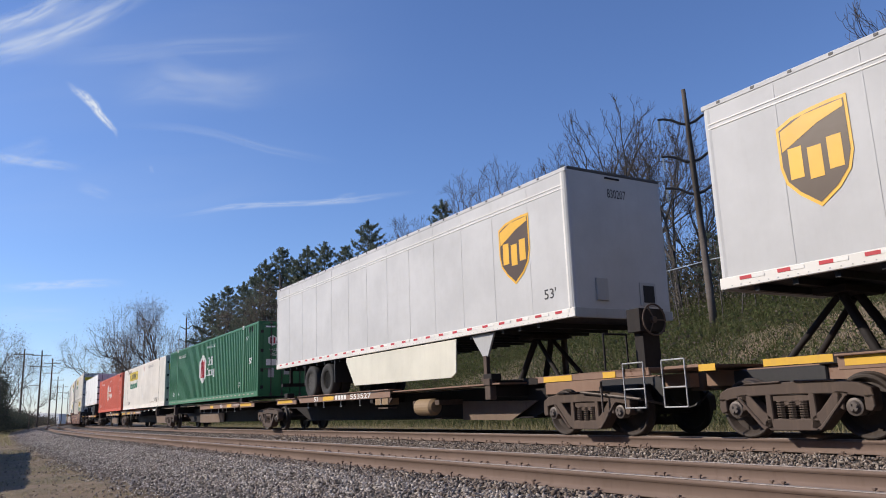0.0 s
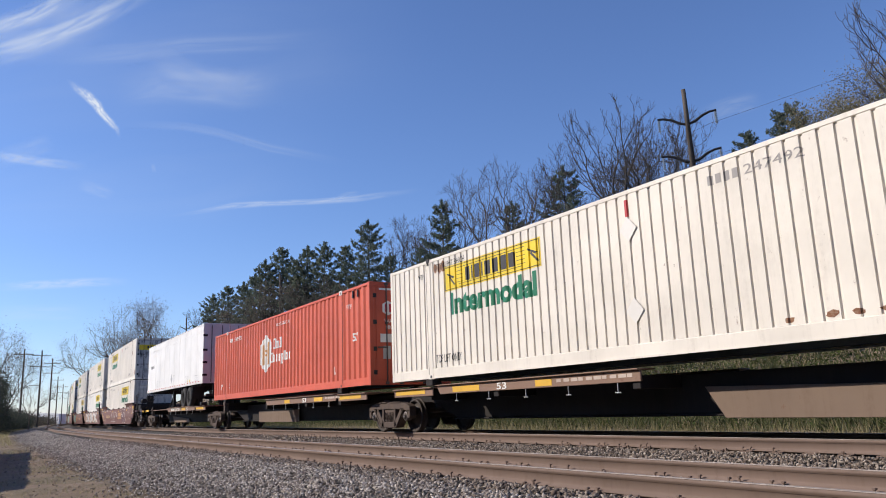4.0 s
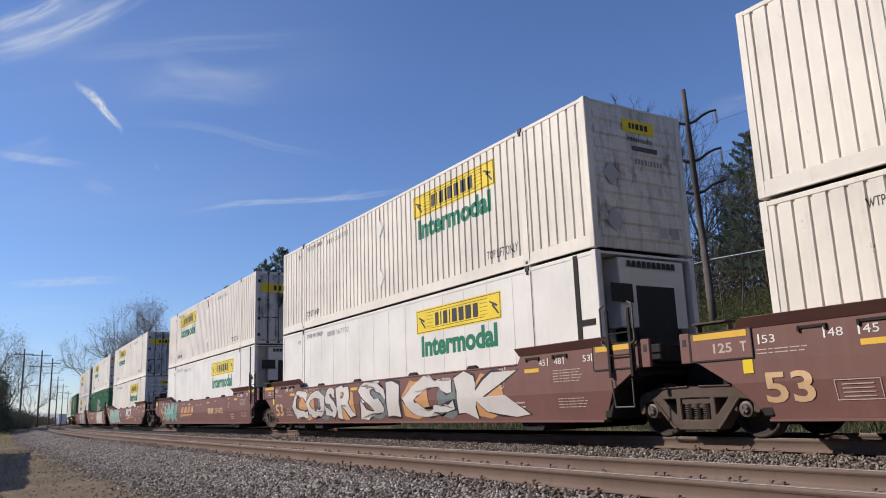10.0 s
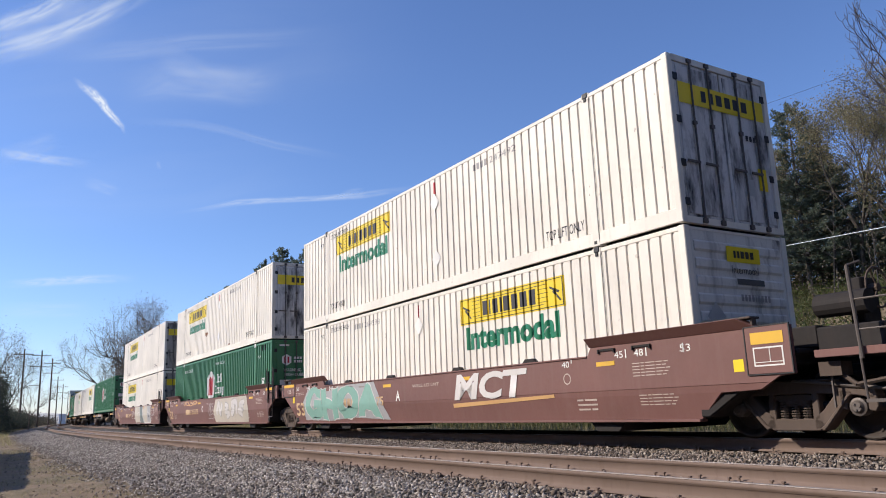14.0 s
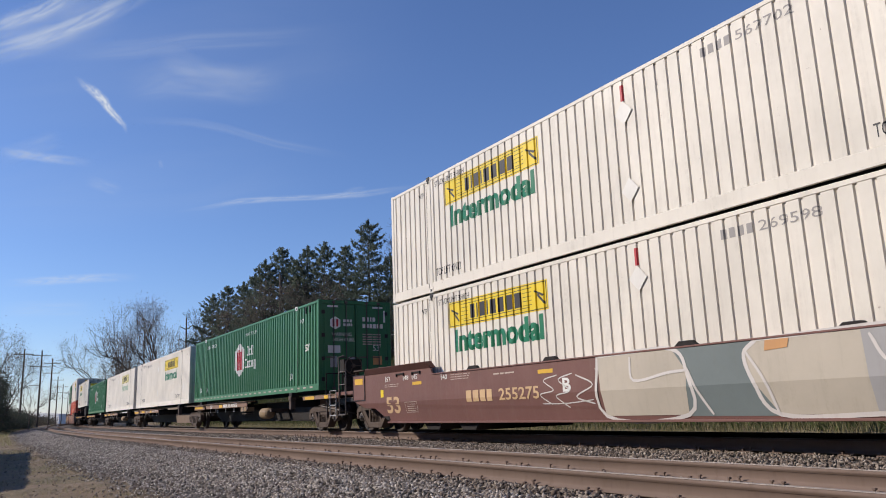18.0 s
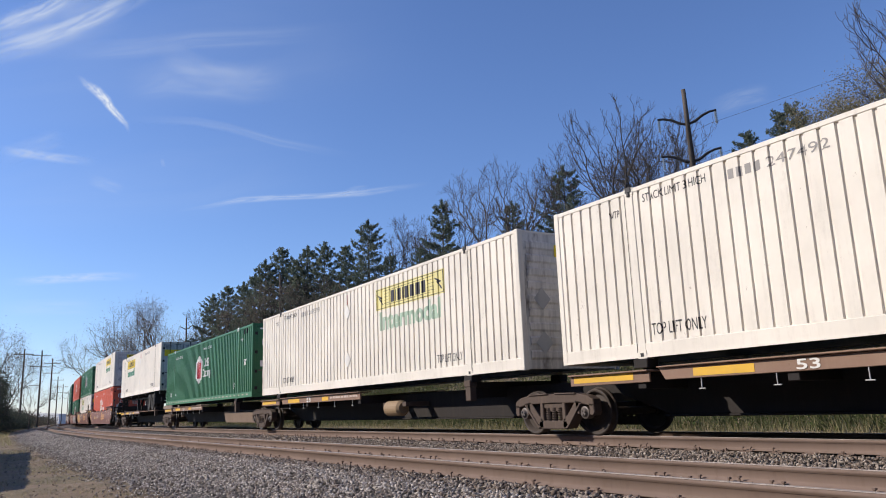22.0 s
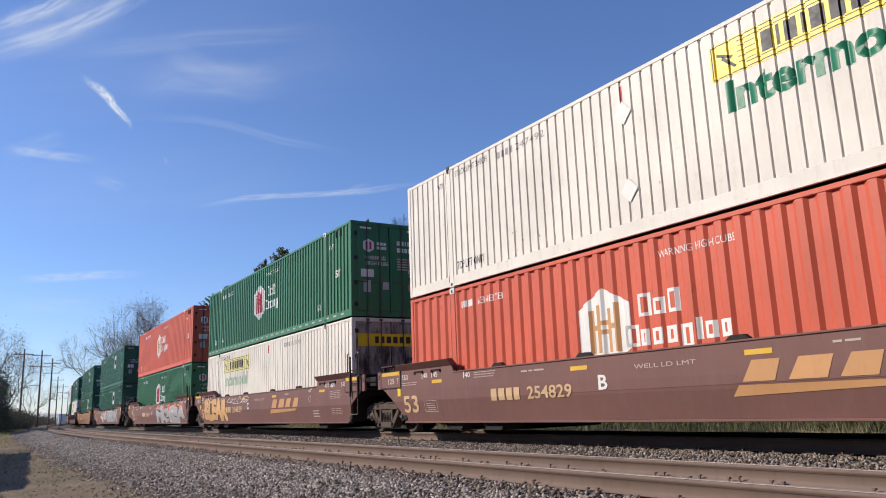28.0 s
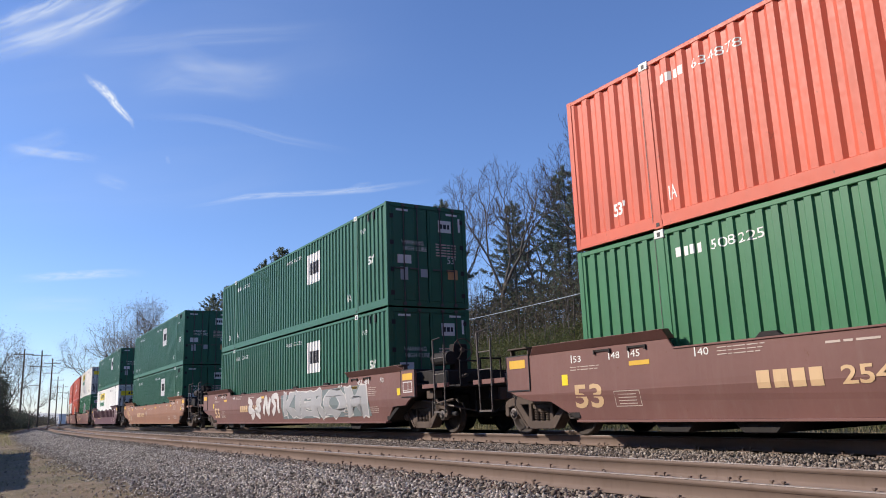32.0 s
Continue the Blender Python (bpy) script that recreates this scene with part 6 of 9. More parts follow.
    if tank:
        tk = part("air_tank", made("tank", lambda bm: (tube(bm, (0.08, -1.05, 0.62), (0.76, -1.05, 0.62), 0.2, n=20), tube(bm, (0.0, -1.05, 0.62), (0.08, -1.05, 0.62), 0.14, 0.2, n=20), tube(bm, (0.76, -1.05, 0.62), (0.84, -1.05, 0.62), 0.2, 0.14, n=20)), "tank_tan", 0, False), None, car, "dusty tan cylindrical air tank", pose(tank, 0, 0))
        for x in (-0.12, 0.96):
            part("tank_bracket", made("tank_bracket", lambda bm: box(bm, -0.1, 0.1, -1.1, -0.4, 0.66, 0.78), "dusty", 0.006), None, tk, "", pose(x, 0, 0))
    # dusty plate, its colour lightened for the sun patch below the load's shadow
    if web:
        part("lower_web", made(("web", web), lambda bm: plate(bm, list(web), -0.50, -0.465), "sunlit_web", 0.006), None, car, "dusty lower web of the beam, coloured as if sunlit")
    for out, kind in ((1, lead), (-1, tail)):
        if kind == "coupled":
            truck(car, h * out, mid)
            coupler(car, (h + 1.0) * out, out)
            part("end_sill", made(("end_sill", round(h, 2)), lambda bm: (box(bm, h - 1.9, h + 1.9, -0.42, 0.42, 0.78, 1.02), box(bm, h - 0.9, h + 1.95, -1.42, -1.36, 0.98, 1.10), box(bm, h + 1.2, h + 1.95, -1.42, 1.42, 1.05, 1.10), box(bm, h - 1.0, h + 1.2, -1.42, -1.05, 1.08, 1.10)), "spine_side", 0.01), None, car, "worn end platform with orange-yellow edge", pose(0, 0, 0, 0, 0, 0 if out > 0 else 180))
            for a, b in (((h - 0.7, h + 0.1), (h + 0.9, h + 1.2)) if out > 0 else ((-h - 0.1, -h + 0.9), (-h - 1.2, -h - 0.9))):
                part("yellow_strip", made(("es_y", round(a, 2)), lambda bm: box(bm, a, b, -1.430, -1.422, 0.99, 1.09), "yellow"), None, car, "worn yellow strip")
            part("grab_iron", made(("grab", round(h, 2)), lambda bm: (tube(bm, (h + 1.4, -1.44, 0.48), (h + 1.4, -1.44, 1.2), 0.012, n=6), tube(bm, (h + 1.85, -1.44, 0.48), (h + 1.85, -1.44, 1.2), 0.012, n=6), tube(bm, (h + 1.4, -1.44, 0.48), (h + 1.85, -1.44, 0.48), 0.012, n=6), tube(bm, (h + 1.4, -1.44, 1.2), (h + 1.85, -1.44, 1.2), 0.012, n=6), tube(bm, (h + 1.4, -1.44, 0.78), (h + 1.85, -1.44, 0.78), 0.012, n=6)), "seam"), None, car, "pale grab irons and step", pose(0, 0, 0) if out > 0 else pose(-2 * h - 3.3, 0, 0))
            if out > 0:
                part("brake_wheel", made("brake_wheel", brake_wheel, "dusty"), None, car, "round hand brake wheel", pose(h + 1.5, -0.7, 1.95))
                part("brake_stand", made(("sp_stand", round(h, 2)), lambda bm: (box(bm, h + 1.2, h + 1.4, -0.9, -0.5, 1.1, 2.15), box(bm, h + 1.15, h + 1.45, -1.0, -0.4, 1.75, 2.15), [tube(bm, (h + 0.9, y, 1.08), (h + 0.9, y, 1.75), 0.02, n=6) for y in (-1.35, -0.8)], tube(bm, (h + 0.9, -1.35, 1.75), (h + 0.9, -0.8, 1.75), 0.02, n=6)), "spine", 0.01), None, car, "dark hand brake stand with rails")
        elif out < 0:
            truck(car, -h, mid)
    if trailer:
        def hitch(bm):
            for y in (-0.35, 0.35):
                tube(bm, (-0.5, y, 1.05), (0.0, y * 0.6, 2.02), 0.07, n=8)
                tube(bm, (0.9, y, 1.05), (0.05, y * 0.6, 1.95), 0.05, n=8)
            box(bm, -0.25, 0.25, -0.5, 0.5, 1.98, 2.08)
            box(bm, -0.7, 0.3, -0.5, 0.5, 1.0, 1.15)
        part("hitch", made("hitch", hitch, "spine", 0.01), None, car, "black trailer hitch stand", pose(trailer * 1.0, 0, 0, 0, 0, 0 if trailer > 0 else 180))
        part("deck_plate", made("deck_plate", lambda bm: [box(bm, -6.5, 6.5, y - 0.36, y + 0.36, 1.03, 1.06) for y in (-0.98, 0.98)], "spine_side"), None, car, "narrow deck under the trailer's wheels", None)
    tagged(car, label, "rail car", "spine cars of the train")
    return car


# ---------------------------------------------------------------- road trailers
def road_wheel(bm):
    spun(bm, [(0.001, 0.07), (0.07, 0.07), (0.085, 0.03), (0.11, -0.05), (0.25, -0.07), (0.275, 0.02), (0.29, 0.10)], 24)


def tyre(bm):
    spun(bm, [(0.285, 0.10), (0.30, 0.135), (0.42, 0.145), (0.485, 0.125), (0.505, 0.10), (0.505, -0.10), (0.485, -0.13), (0.30, -0.135), (0.285, -0.10)], 32)


def axle_group(thing, xs, z):
    ty, hub_ = made("tyre", tyre, "rubber", 0, True), made("road_wheel", road_wheel, "rim", 0, False)
    for x in xs:
        part("axle", made("road_axle", lambda bm: (tube(bm, (0, -1.0, 0), (0, 1.0, 0), 0.065, n=10), box(bm, -0.5, 0.5, -0.6, -0.5, 0.25, 0.4), box(bm, -0.5, 0.5, 0.5, 0.6, 0.25, 0.4)), "black"), None, thing, "", pose(x, 0, z))
        for y, r in ((-1.14, 180), (1.14, 0), (-0.80, 180), (0.80, 0)):
            t = part("tyre", ty, None, thing, "black road tyre", pose(x, y, z, 0, 0, r))
            part("rim", hub_, None, t, "dull metal rim")
    part("wheel_frame", made(("wf", len(xs)), lambda bm: (box(bm, -1.3, 1.3, -0.62, -0.5, -0.02, 0.32), box(bm, -1.3, 1.3, 0.5, 0.62, -0.02, 0.32), box(bm, -1.25, -1.2, -1.25, -0.65, -0.45, 0.4), box(bm, 1.2, 1.25, -1.25, -0.65, -0.45, 0.4)), "black"), None, thing, "", pose(sum(xs) / len(xs), 0, z + 0.35))


def trailer(length, nose, paint, label, shield=True, skirt=True, wheels=(), z0=2.15, tall=2.9):
    """A van trailer; nose +1: its front goes ahead. z = 0 at rail level."""
    t = new("semi_trailer")
    L, zt = length / 2, z0 + tall

    part("side_panel", made(("tside", length, paint), lambda bm: box(bm, -L + 0.08, L - 0.08, -SIDE + 0.006, -SIDE + 0.05, z0 + 0.16, zt - 0.08), paint), None, t, "flat sheet side with riveted seams")
    part("side_panel", made(("tside", length, paint), None, paint), None, t, "", pose(0, 0, 0, 0, 0, 180))
    n = int(length / 1.22)
    seam = made(("tseam", paint), lambda bm: box(bm, -0.010, 0.010, -SIDE + 0.002, -SIDE + 0.01, z0 + 0.17, zt - 0.10), paint)
    for i in range(1, n):
        part("panel_seam", seam, None, t, "", pose(-L + i * length / n, 0, 0))
    part("top_rail", made(("ttop", length, paint), lambda bm: (box(bm, -L, L, -SIDE - 0.004, SIDE + 0.004, zt - 0.10, zt - 0.02), box(bm, -L, L, -SIDE + 0.03, SIDE - 0.03, zt - 0.03, zt)), paint, 0.01), None, t)
    riv = made(("trivet", length), lambda bm: [box(bm, -L + 0.3 + i * 0.6, -L + 0.36 + i * 0.6, -SIDE - 0.009, -SIDE - 0.003, zt - 0.07, zt - 0.03) for i in range(int(length / 0.6))], "letter_dark")
    tagged(part("top_marks", riv, None, t), kind="stuff")
    part("trim_line", made(("tline", length), lambda bm: [box(bm, -L + 0.1, L - 0.1, -SIDE - 0.004, -SIDE + 0.006, zt - 0.36 - k * 0.07, zt - 0.34 - k * 0.07) for k in range(2)], "letter_white" if shield else paint), None, t)
    part("bottom_rail", made(("tbot", length), lambda bm: (box(bm, -L, L, -SIDE - 0.006, -SIDE + 0.06, z0, z0 + 0.17), box(bm, -L, L, SIDE - 0.06, SIDE + 0.006, z0, z0 + 0.17)), "smooth_white", 0.008), None, t, "white lower rail")
    strip = made(("tref", z0), lambda bm: box(bm, 0, 0.2, -SIDE - 0.012, -SIDE - 0.005, z0 + 0.10, z0 + 0.15), "letter_red")
    pale = made(("tref_w", z0), lambda bm: box(bm, 0, 0.2, -SIDE - 0.012, -SIDE - 0.005, z0 + 0.10, z0 + 0.15), "letter_white")
    for i in range(int(length / 0.61)):
        part("reflector", strip, None, t, "red reflector", pose(-L + 0.35 + i * 0.61, 0, 0))
        part("reflector", pale, None, t, "white reflector", pose(-L + 0.55 + i * 0.61, 0, 0))
    tagged(part("rivet_row", made(("triv", length), lambda bm: [box(bm, -L + 0.2 + i * 0.15, -L + 0.22 + i * 0.15, -SIDE - 0.010, -SIDE - 0.005, z0 + 0.03, z0 + 0.045) for i in range(int(length / 0.152))], "seam"), None, t), kind="stuff")
    part("floor", made(("tfloor", length), lambda bm: box(bm, -L + 0.05, L - 0.05, -SIDE + 0.05, SIDE - 0.05, z0 + 0.02, z0 + 0.15), "black"), None, t, "dark floor")
    beam = made(("tbeam", z0), lambda bm: box(bm, 0, 0.08, -SIDE + 0.1, SIDE - 0.1, z0 - 0.08, z0 + 0.02), "black")
    for i in range(int(length / 0.6) - 1):
        part("floor_beam", beam, None, t, "", pose(-L + 0.5 + i * 0.6, 0, 0))
    # ends: the nose and the doors
    m = pose(0, 0, 0) if nose > 0 else pose(0, 0, 0, 0, 0, 180)
    part("nose_panel", made(("tnose", length, paint), lambda bm: (box(bm, L - 0.1, L, -SIDE + 0.10, SIDE - 0.10, z0, zt - 0.05), tube(bm, (L - 0.105, -SIDE + 0.105, z0), (L - 0.105, -SIDE + 0.105, zt - 0.02), 0.108, n=16), tube(bm, (L - 0.105, SIDE - 0.105, z0), (L - 0.105, SIDE - 0.105, zt - 0.02), 0.108, n=16)), paint, 0, False), None, t, "rounded front end", m)
    part("nose_sill", made(("tsill", length), lambda bm: box(bm, L - 0.06, L + 0.012, -SIDE + 0.02, SIDE - 0.02, z0 - 0.01, z0 + 0.17), "seam", 0.008), None, t, "grey sill under the front end", m)
    part("nose_trim", made(("ttrim", length), lambda bm: box(bm, L - 0.16, L - 0.11, -SIDE - 0.006, -SIDE + 0.01, z0 + 0.17, zt - 0.1), "letter_white", 0.004), None, t, "pale corner trim", m)
    part("top_edge", made(("tedge", length), lambda bm: box(bm, L - 0.12, L + 0.006, -SIDE + 0.05, SIDE - 0.05, zt - 0.06, zt + 0.004), "groove", 0.006), None, t, "dark edge over the front end", m)
    if shield and nose > 0:
        part("nose_box", made(("nbox", length), lambda bm: (box(bm, L, L + 0.05, -0.75, -0.45, z0 + 0.32, z0 + 0.75), box(bm, L, L + 0.03, 0.4, 0.85, z0 + 0.25, z0 + 0.72)), "seam", 0.01), None, t, "small hatches on the front end")
        part("nose_socket", made(("nsock", length), lambda bm: (box(bm, L + 0.03, L + 0.05, 0.48, 0.78, z0 + 0.32, z0 + 0.66), box(bm, L + 0.0, L + 0.03, -0.3, 0.1, zt - 0.14, zt - 0.1)), "black", 0.01), None, t, "black sockets")
        me = ("nose_no", length)
        if me not in MESHES:
            b = words("830207", 0.2)
            fit_width(b, -0.25, 0.25, zt - 0.52, zt - 0.34)
            for v in b.verts:
                v.co = Vector((L + 0.006, v.co.x, v.co.z))
            MESHES[me] = finish(b, "nose_number", "letter_dark")
        part("nose_number", MESHES[me], None, t)
        lettering("size_mark", "53'", L - 0.85, L - 0.5, z0 + 0.42, z0 + 0.62, "letter_dark", t, proud=0.012)
    for k in (-1, 1):
        part("door", made(("tdoor", length, paint, k), lambda bm: box(bm, -L, -L + 0.06, min(0.01 * k, (SIDE - 0.052) * k), max(0.01 * k, (SIDE - 0.052) * k), z0, zt - 0.06), paint, 0.006), None, t, "closed rear door leaf", m)
        part("door_post", made(("tpost", length, paint, k), lambda bm: box(bm, -L - 0.02, -L + 0.05, min(SIDE * k, (SIDE - 0.05) * k), max(SIDE * k, (SIDE - 0.05) * k), z0, zt), paint, 0.006), None, t, "", m)
    for y in (-0.9, -0.4, 0.4, 0.9):
        part("lock_rod", made(("trod", length), lambda bm: tube(bm, (-L - 0.03, 0, z0 + 0.05), (-L - 0.03, 0, zt - 0.1), 0.018, n=8), "steel"), None, t, "", m @ pose(0, y, 0))
    for z in (0.4, 1.0, 1.6, 2.3):
        for k in (-1, 1):
            part("hinge", made(("thinge", length, k), lambda bm: box(bm, -L - 0.03, -L + 0.02, min((SIDE - 0.2) * k, (SIDE + 0.012) * k), max((SIDE - 0.2) * k, (SIDE + 0.012) * k), -0.05, 0.05), "black"), None, t, "", m @ pose(0, 0, z0 + z))
    part("rear_bumper", made(("tbump", length), lambda bm: (box(bm, -L - 0.02, -L + 0.08, -1.1, 1.1, z0 - 0.62, z0 - 0.5), box(bm, -L, -L + 0.06, -0.8, -0.7, z0 - 0.55, z0), box(bm, -L, -L + 0.06, 0.7, 0.8, z0 - 0.55, z0)), "black"), None, t, "", m)
    axle_group(t, wheels, 1.56)
    if skirt:
        part("side_skirt", made("side_skirt", lambda bm: plate(bm, [(-2.1, 2.12), (3.95, 2.12), (3.9, 1.36), (3.7, 1.26), (-1.55, 1.30), (-1.7, 1.5), (-2.1, 2.0)], -1.27, -1.24), "cream", 0.006), None, t, "cream side skirt under the trailer")
        part("leg_bracket", made("leg_bracket", lambda bm: plate(bm, [(4.48, 2.14), (5.36, 2.14), (5.08, 1.64), (4.90, 1.64)], -1.2, -1.15), "seam", 0.006), None, t, "grey tapered plate over the landing leg")
        part("landing_leg", made("skirt_leg", lambda bm: (box(bm, 4.93, 5.05, -1.22, -1.12, 1.2, 1.66), plate(bm, [(4.84, 1.12), (5.14, 1.12), (5.06, 1.22), (4.92, 1.22)], -1.26, -1.06)), "dusty", 0.006), None, t, "folded landing leg with its foot")
        part("landing_leg", made("skirt_leg_far", lambda bm: (box(bm, 4.93, 5.05, 1.0, 1.1, 1.2, 2.14), plate(bm, [(4.84, 1.12), (5.14, 1.12), (5.06, 1.22), (4.92, 1.22)], 0.96, 1.16)), "dusty", 0.006), None, t)
    else:
        x = 1.6 * nose
        part("landing_leg", made("landing_leg", lambda bm: (box(bm, -0.07, 0.07, -0.07, 0.07, 1.25, 2.15), box(bm, -0.13, 0.13, -0.13, 0.13, 1.2, 1.25), tube(bm, (-0.6, 0, 2.12), (0, 0, 1.5), 0.03, n=6)), "black"), None, t, "black landing leg", pose(x, -0.75, 0))
        part("landing_leg", made("landing_leg", None, "black"), None, t, "", pose(x, 0.75, 0))
        part("leg_brace", made("leg_brace", lambda bm: (tube(bm, (0, -0.72, 1.4), (0, 0.72, 2.05), 0.03, n=6), tube(bm, (0, 0.72, 1.4), (0, -0.72, 2.05), 0.03, n=6), tube(bm, (0, -0.72, 1.4), (0, 0.72, 1.4), 0.025, n=6)), "black"), None, t, "", pose(x, 0, 0))
    if shield:
        def out(s, cx, cz):
            pts = [(-0.52, 0.50), (-0.28, 0.60), (0.0, 0.64), (0.28, 0.66), (0.52, 0.66), (0.52, -0.1), (0.45, -0.35), (0.28, -0.55), (0.0, -0.74), (-0.28, -0.52), (-0.46, -0.32), (-0.52, -0.08)]
            return [(cx + a * s, cz + b * s * 1.0) for a, b in pts]
        cx, cz = (6.35, 3.75) if nose > 0 else (-6.35, 3.75)
        decal("shield", ("sh1", cx), lambda bm: poly(bm, out(1.0, cx, cz)), "shield_gold", t, "flat", "gold-edged shield", proud=0.014)
        decal("shield_field", ("sh2", cx), lambda bm: poly(bm, out(0.92, cx, cz)), "shield_brown", t, "flat", "dark brown field", proud=0.017)
        decal("shield_arc", ("sh3", cx), lambda bm: poly(bm, [(cx - 0.46, cz + 0.44), (cx - 0.1, cz + 0.57), (cx + 0.46, cz + 0.60), (cx + 0.46, cz + 0.50), (cx + 0.1, cz + 0.40), (cx - 0.46, cz + 0.14)]), "shield_gold", t, "flat", proud=0.020)
        for k, (bx, bz) in enumerate(((-0.38, -0.28), (-0.10, -0.34), (0.18, -0.28))):
            decal("shield_mark", ("sh4", cx, k), lambda bm: sheet_rect(bm, cx + bx, cx + bx + 0.20, cz + bz, cz + bz + 0.44), "shield_gold", t, "flat", "plain gold bar", proud=0.020)
    else:
        lettering("number", "811824", -5.80, -5.26, 3.60, 3.78, "letter_dark", t, proud=0.012)
        decal("number_mark", "tnb", bars(-6.20, 3.60, 0.17, (0.07, 0.07, 0.07, 0.07), 0.02), "letter_dark", t, "flat", proud=0.012)
        lettering("faded_lettering", "INTERMODAL", -5.35, -4.1, 4.52, 4.72, "smooth_white", t, "flat", 0.02, proud=0.012)
        lettering("faded_lettering", "SERVICES", -5.4, -4.4, 4.28, 4.46, "smooth_white", t, "flat", 0.02, proud=0.012)
        decal("placard", "tdia", lambda bm: poly(bm, [(0.07, 3.0), (0.30, 2.71), (0.07, 2.42), (-0.16, 2.71)]), "seam", t, "flat", "grey diamond placard holder", proud=0.012)
        for px, pz, pw in ((0.58, 2.56, 0.26), (-4.2, 2.46, 0.26), (-3.3, 2.40, 0.18), (3.5, 2.36, 0.28), (4.02, 2.34, 0.16), (5.68, 2.28, 0.28), (5.98, 2.28, 0.26)):
            decal("label_frame", ("tfr", px), lambda bm: [sheet_rect(bm, *q) for q in ((px, px + pw, pz, pz + 0.02), (px, px + pw, pz + 0.3, pz + 0.32), (px, px + 0.02, pz + 0.02, pz + 0.3), (px + pw - 0.02, px + pw, pz + 0.02, pz + 0.3))], "seam", t, "flat", proud=0.012)
        decal("yellow_label", "tyl", lambda bm: (sheet_rect(bm, 4.02, 4.18, 2.32, 2.42), sheet_rect(bm, 4.45, 4.65, 2.30, 2.44)), "sign_yellow", t, "flat", proud=0.012)
    tagged(t, label, "trailer", "road trailers on the train")
    return t

# ---------------------------------------------------------------- the train, from its head
RIDERS = []     # (thing, middle at the start, height)


def rides(thing, mid, z=0.0):
    RIDERS.append((thing, mid, z))
    return thing


def on_spine(thing, mid):
    rides(thing, mid, 1.267)


def stacked(top, bottom, mid):
    rides(top, mid, 3.332)
    rides(bottom, mid, 0.395)


WHITE_D = "white ribbed 53 ft container with a yellow sign, doors leading"
WHITE_F = "white ribbed 53 ft container with a yellow sign, front end leading"
GREEN = "green corrugated 53 ft container with a white hexagon"
ORANGE = "orange corrugated 53 ft container with a white hexagon"
COOL = "smooth white refrigerated container with a yellow sign"
SPN = "dark low spine car with rusty side rails"
ST, SG = "stacked containers", "containers on spine cars"

rides(spine_car(10.0, 8.72, False, SPN + " under a trailer", "joint", "coupled", trailer=-8.3), 10.0)
rides(trailer(16.15, -1, "trailer_grey", "pale grey road trailer with a gold and brown shield", True, False, (4.0, 5.3)), 8.6)
rides(spine_car(-11.6, 8.75, False, SPN + " carrying a long trailer", "coupled", "joint", 6.4, (-4.79, 1.73), -3.42, ((-2.71, -1.9),), (-1.77, -0.95), (-0.71, 0.63, "553527"), 0.82, 2.61, ((3.77, 0.73), (3.77, 0.29), (5.72, 0.27), (6.67, 0.67), (5.92, 0.69))), -11.6)
rides(trailer(16.15, 1, "trailer_grey", "pale grey road trailer with cream side skirt and shield", True, True, (-4.87, -3.55)), -10.76)
rides(spine_car(-29.07, 8.71, True, SPN, rail=(-0.5, 5.9), size=3.2, yellow=((1.5, 2.0), (4.2, 4.9)), web=((-4.05, 0.72), (-4.05, 0.28), (0.5, 0.28), (0.5, 0.72))), -29.07)
on_spine(coloured_container(True, GREEN + ", doors leading", SG), -29.07)
rides(spine_car(-46.49, 8.71, False, SPN, web=((1.2, 0.78), (1.55, 0.28), (6.0, 0.26), (6.4, 0.46), (5.6, 0.68))), -46.49)
on_spine(white_container(True, WHITE_D, SG, rust=((-5.85, 2.62, 0.5, 0.28), (3.3, 0.32, 0.14, 0.1), (3.9, 0.33, 0.16, 0.12), (4.25, 0.33, 0.14, 0.1), (4.6, 0.32, 0.12, 0.08), (5.5, 0.36, 0.2, 0.14))), -46.49)
rides(spine_car(-63.91, 8.71, True, SPN, rail=(-0.5, 5.9), size=3.2, yellow=((1.5, 2.0), (4.2, 4.9)), web=((-4.05, 0.72), (-4.05, 0.28), (0.5, 0.28), (0.5, 0.72))), -63.91)
on_spine(coloured_container(True, ORANGE + ", doors leading", SG, "orange", True, False), -63.91)
rides(spine_car(-80.3, 7.84, True, SPN + " carrying a white trailer", "joint", "coupled", -5.4, (-1.34, 5.1), 3.34, ((2.24, 3.06),), (-0.32, 0.53), (0.74, 1.91, "553527"), None, None, ((-4.43, 0.68), (-3.70, 0.30), (0.21, 0.30), (-0.1, 0.5), (-3.0, 0.6))), -80.3)
rides(trailer(14.55, -1, "trailer_white", "plain bright white road trailer with black wheels", False, False, (3.13, 4.4)), -81.5)

W = [well_car(-102.17, "254302", "B", lead_end="coupled", num=-5.55, let=0.92, label="oxide-brown well car with scribbled paint and faded logo"),
     well_car(-121.68, "254302", "C", label="oxide-brown well car covered with large white graffiti", logo=0, num=None),
     well_car(-141.08, "254302", "A", tail_end="coupled", logo=-3.75, num=1.9, let=-1.07, label="oxide-brown well car with pale green graffiti at one end"),
     well_car(-164.61, "255275", "A", lead_end="coupled", label="oxide-brown well car with white and green graffiti", logo=0),
     well_car(-183.98, "255275", "C", label="oxide-brown well car with whitewashed graffiti", logo=0),
     well_car(-203.53, "255275", "B", tail_end="coupled", label="oxide-brown well car with cream balloon graffiti", logo=0)]
for w, mid in zip(W, (-102.17, -121.68, -141.08, -164.61, -183.98, -203.53)):
    rides(w, mid)
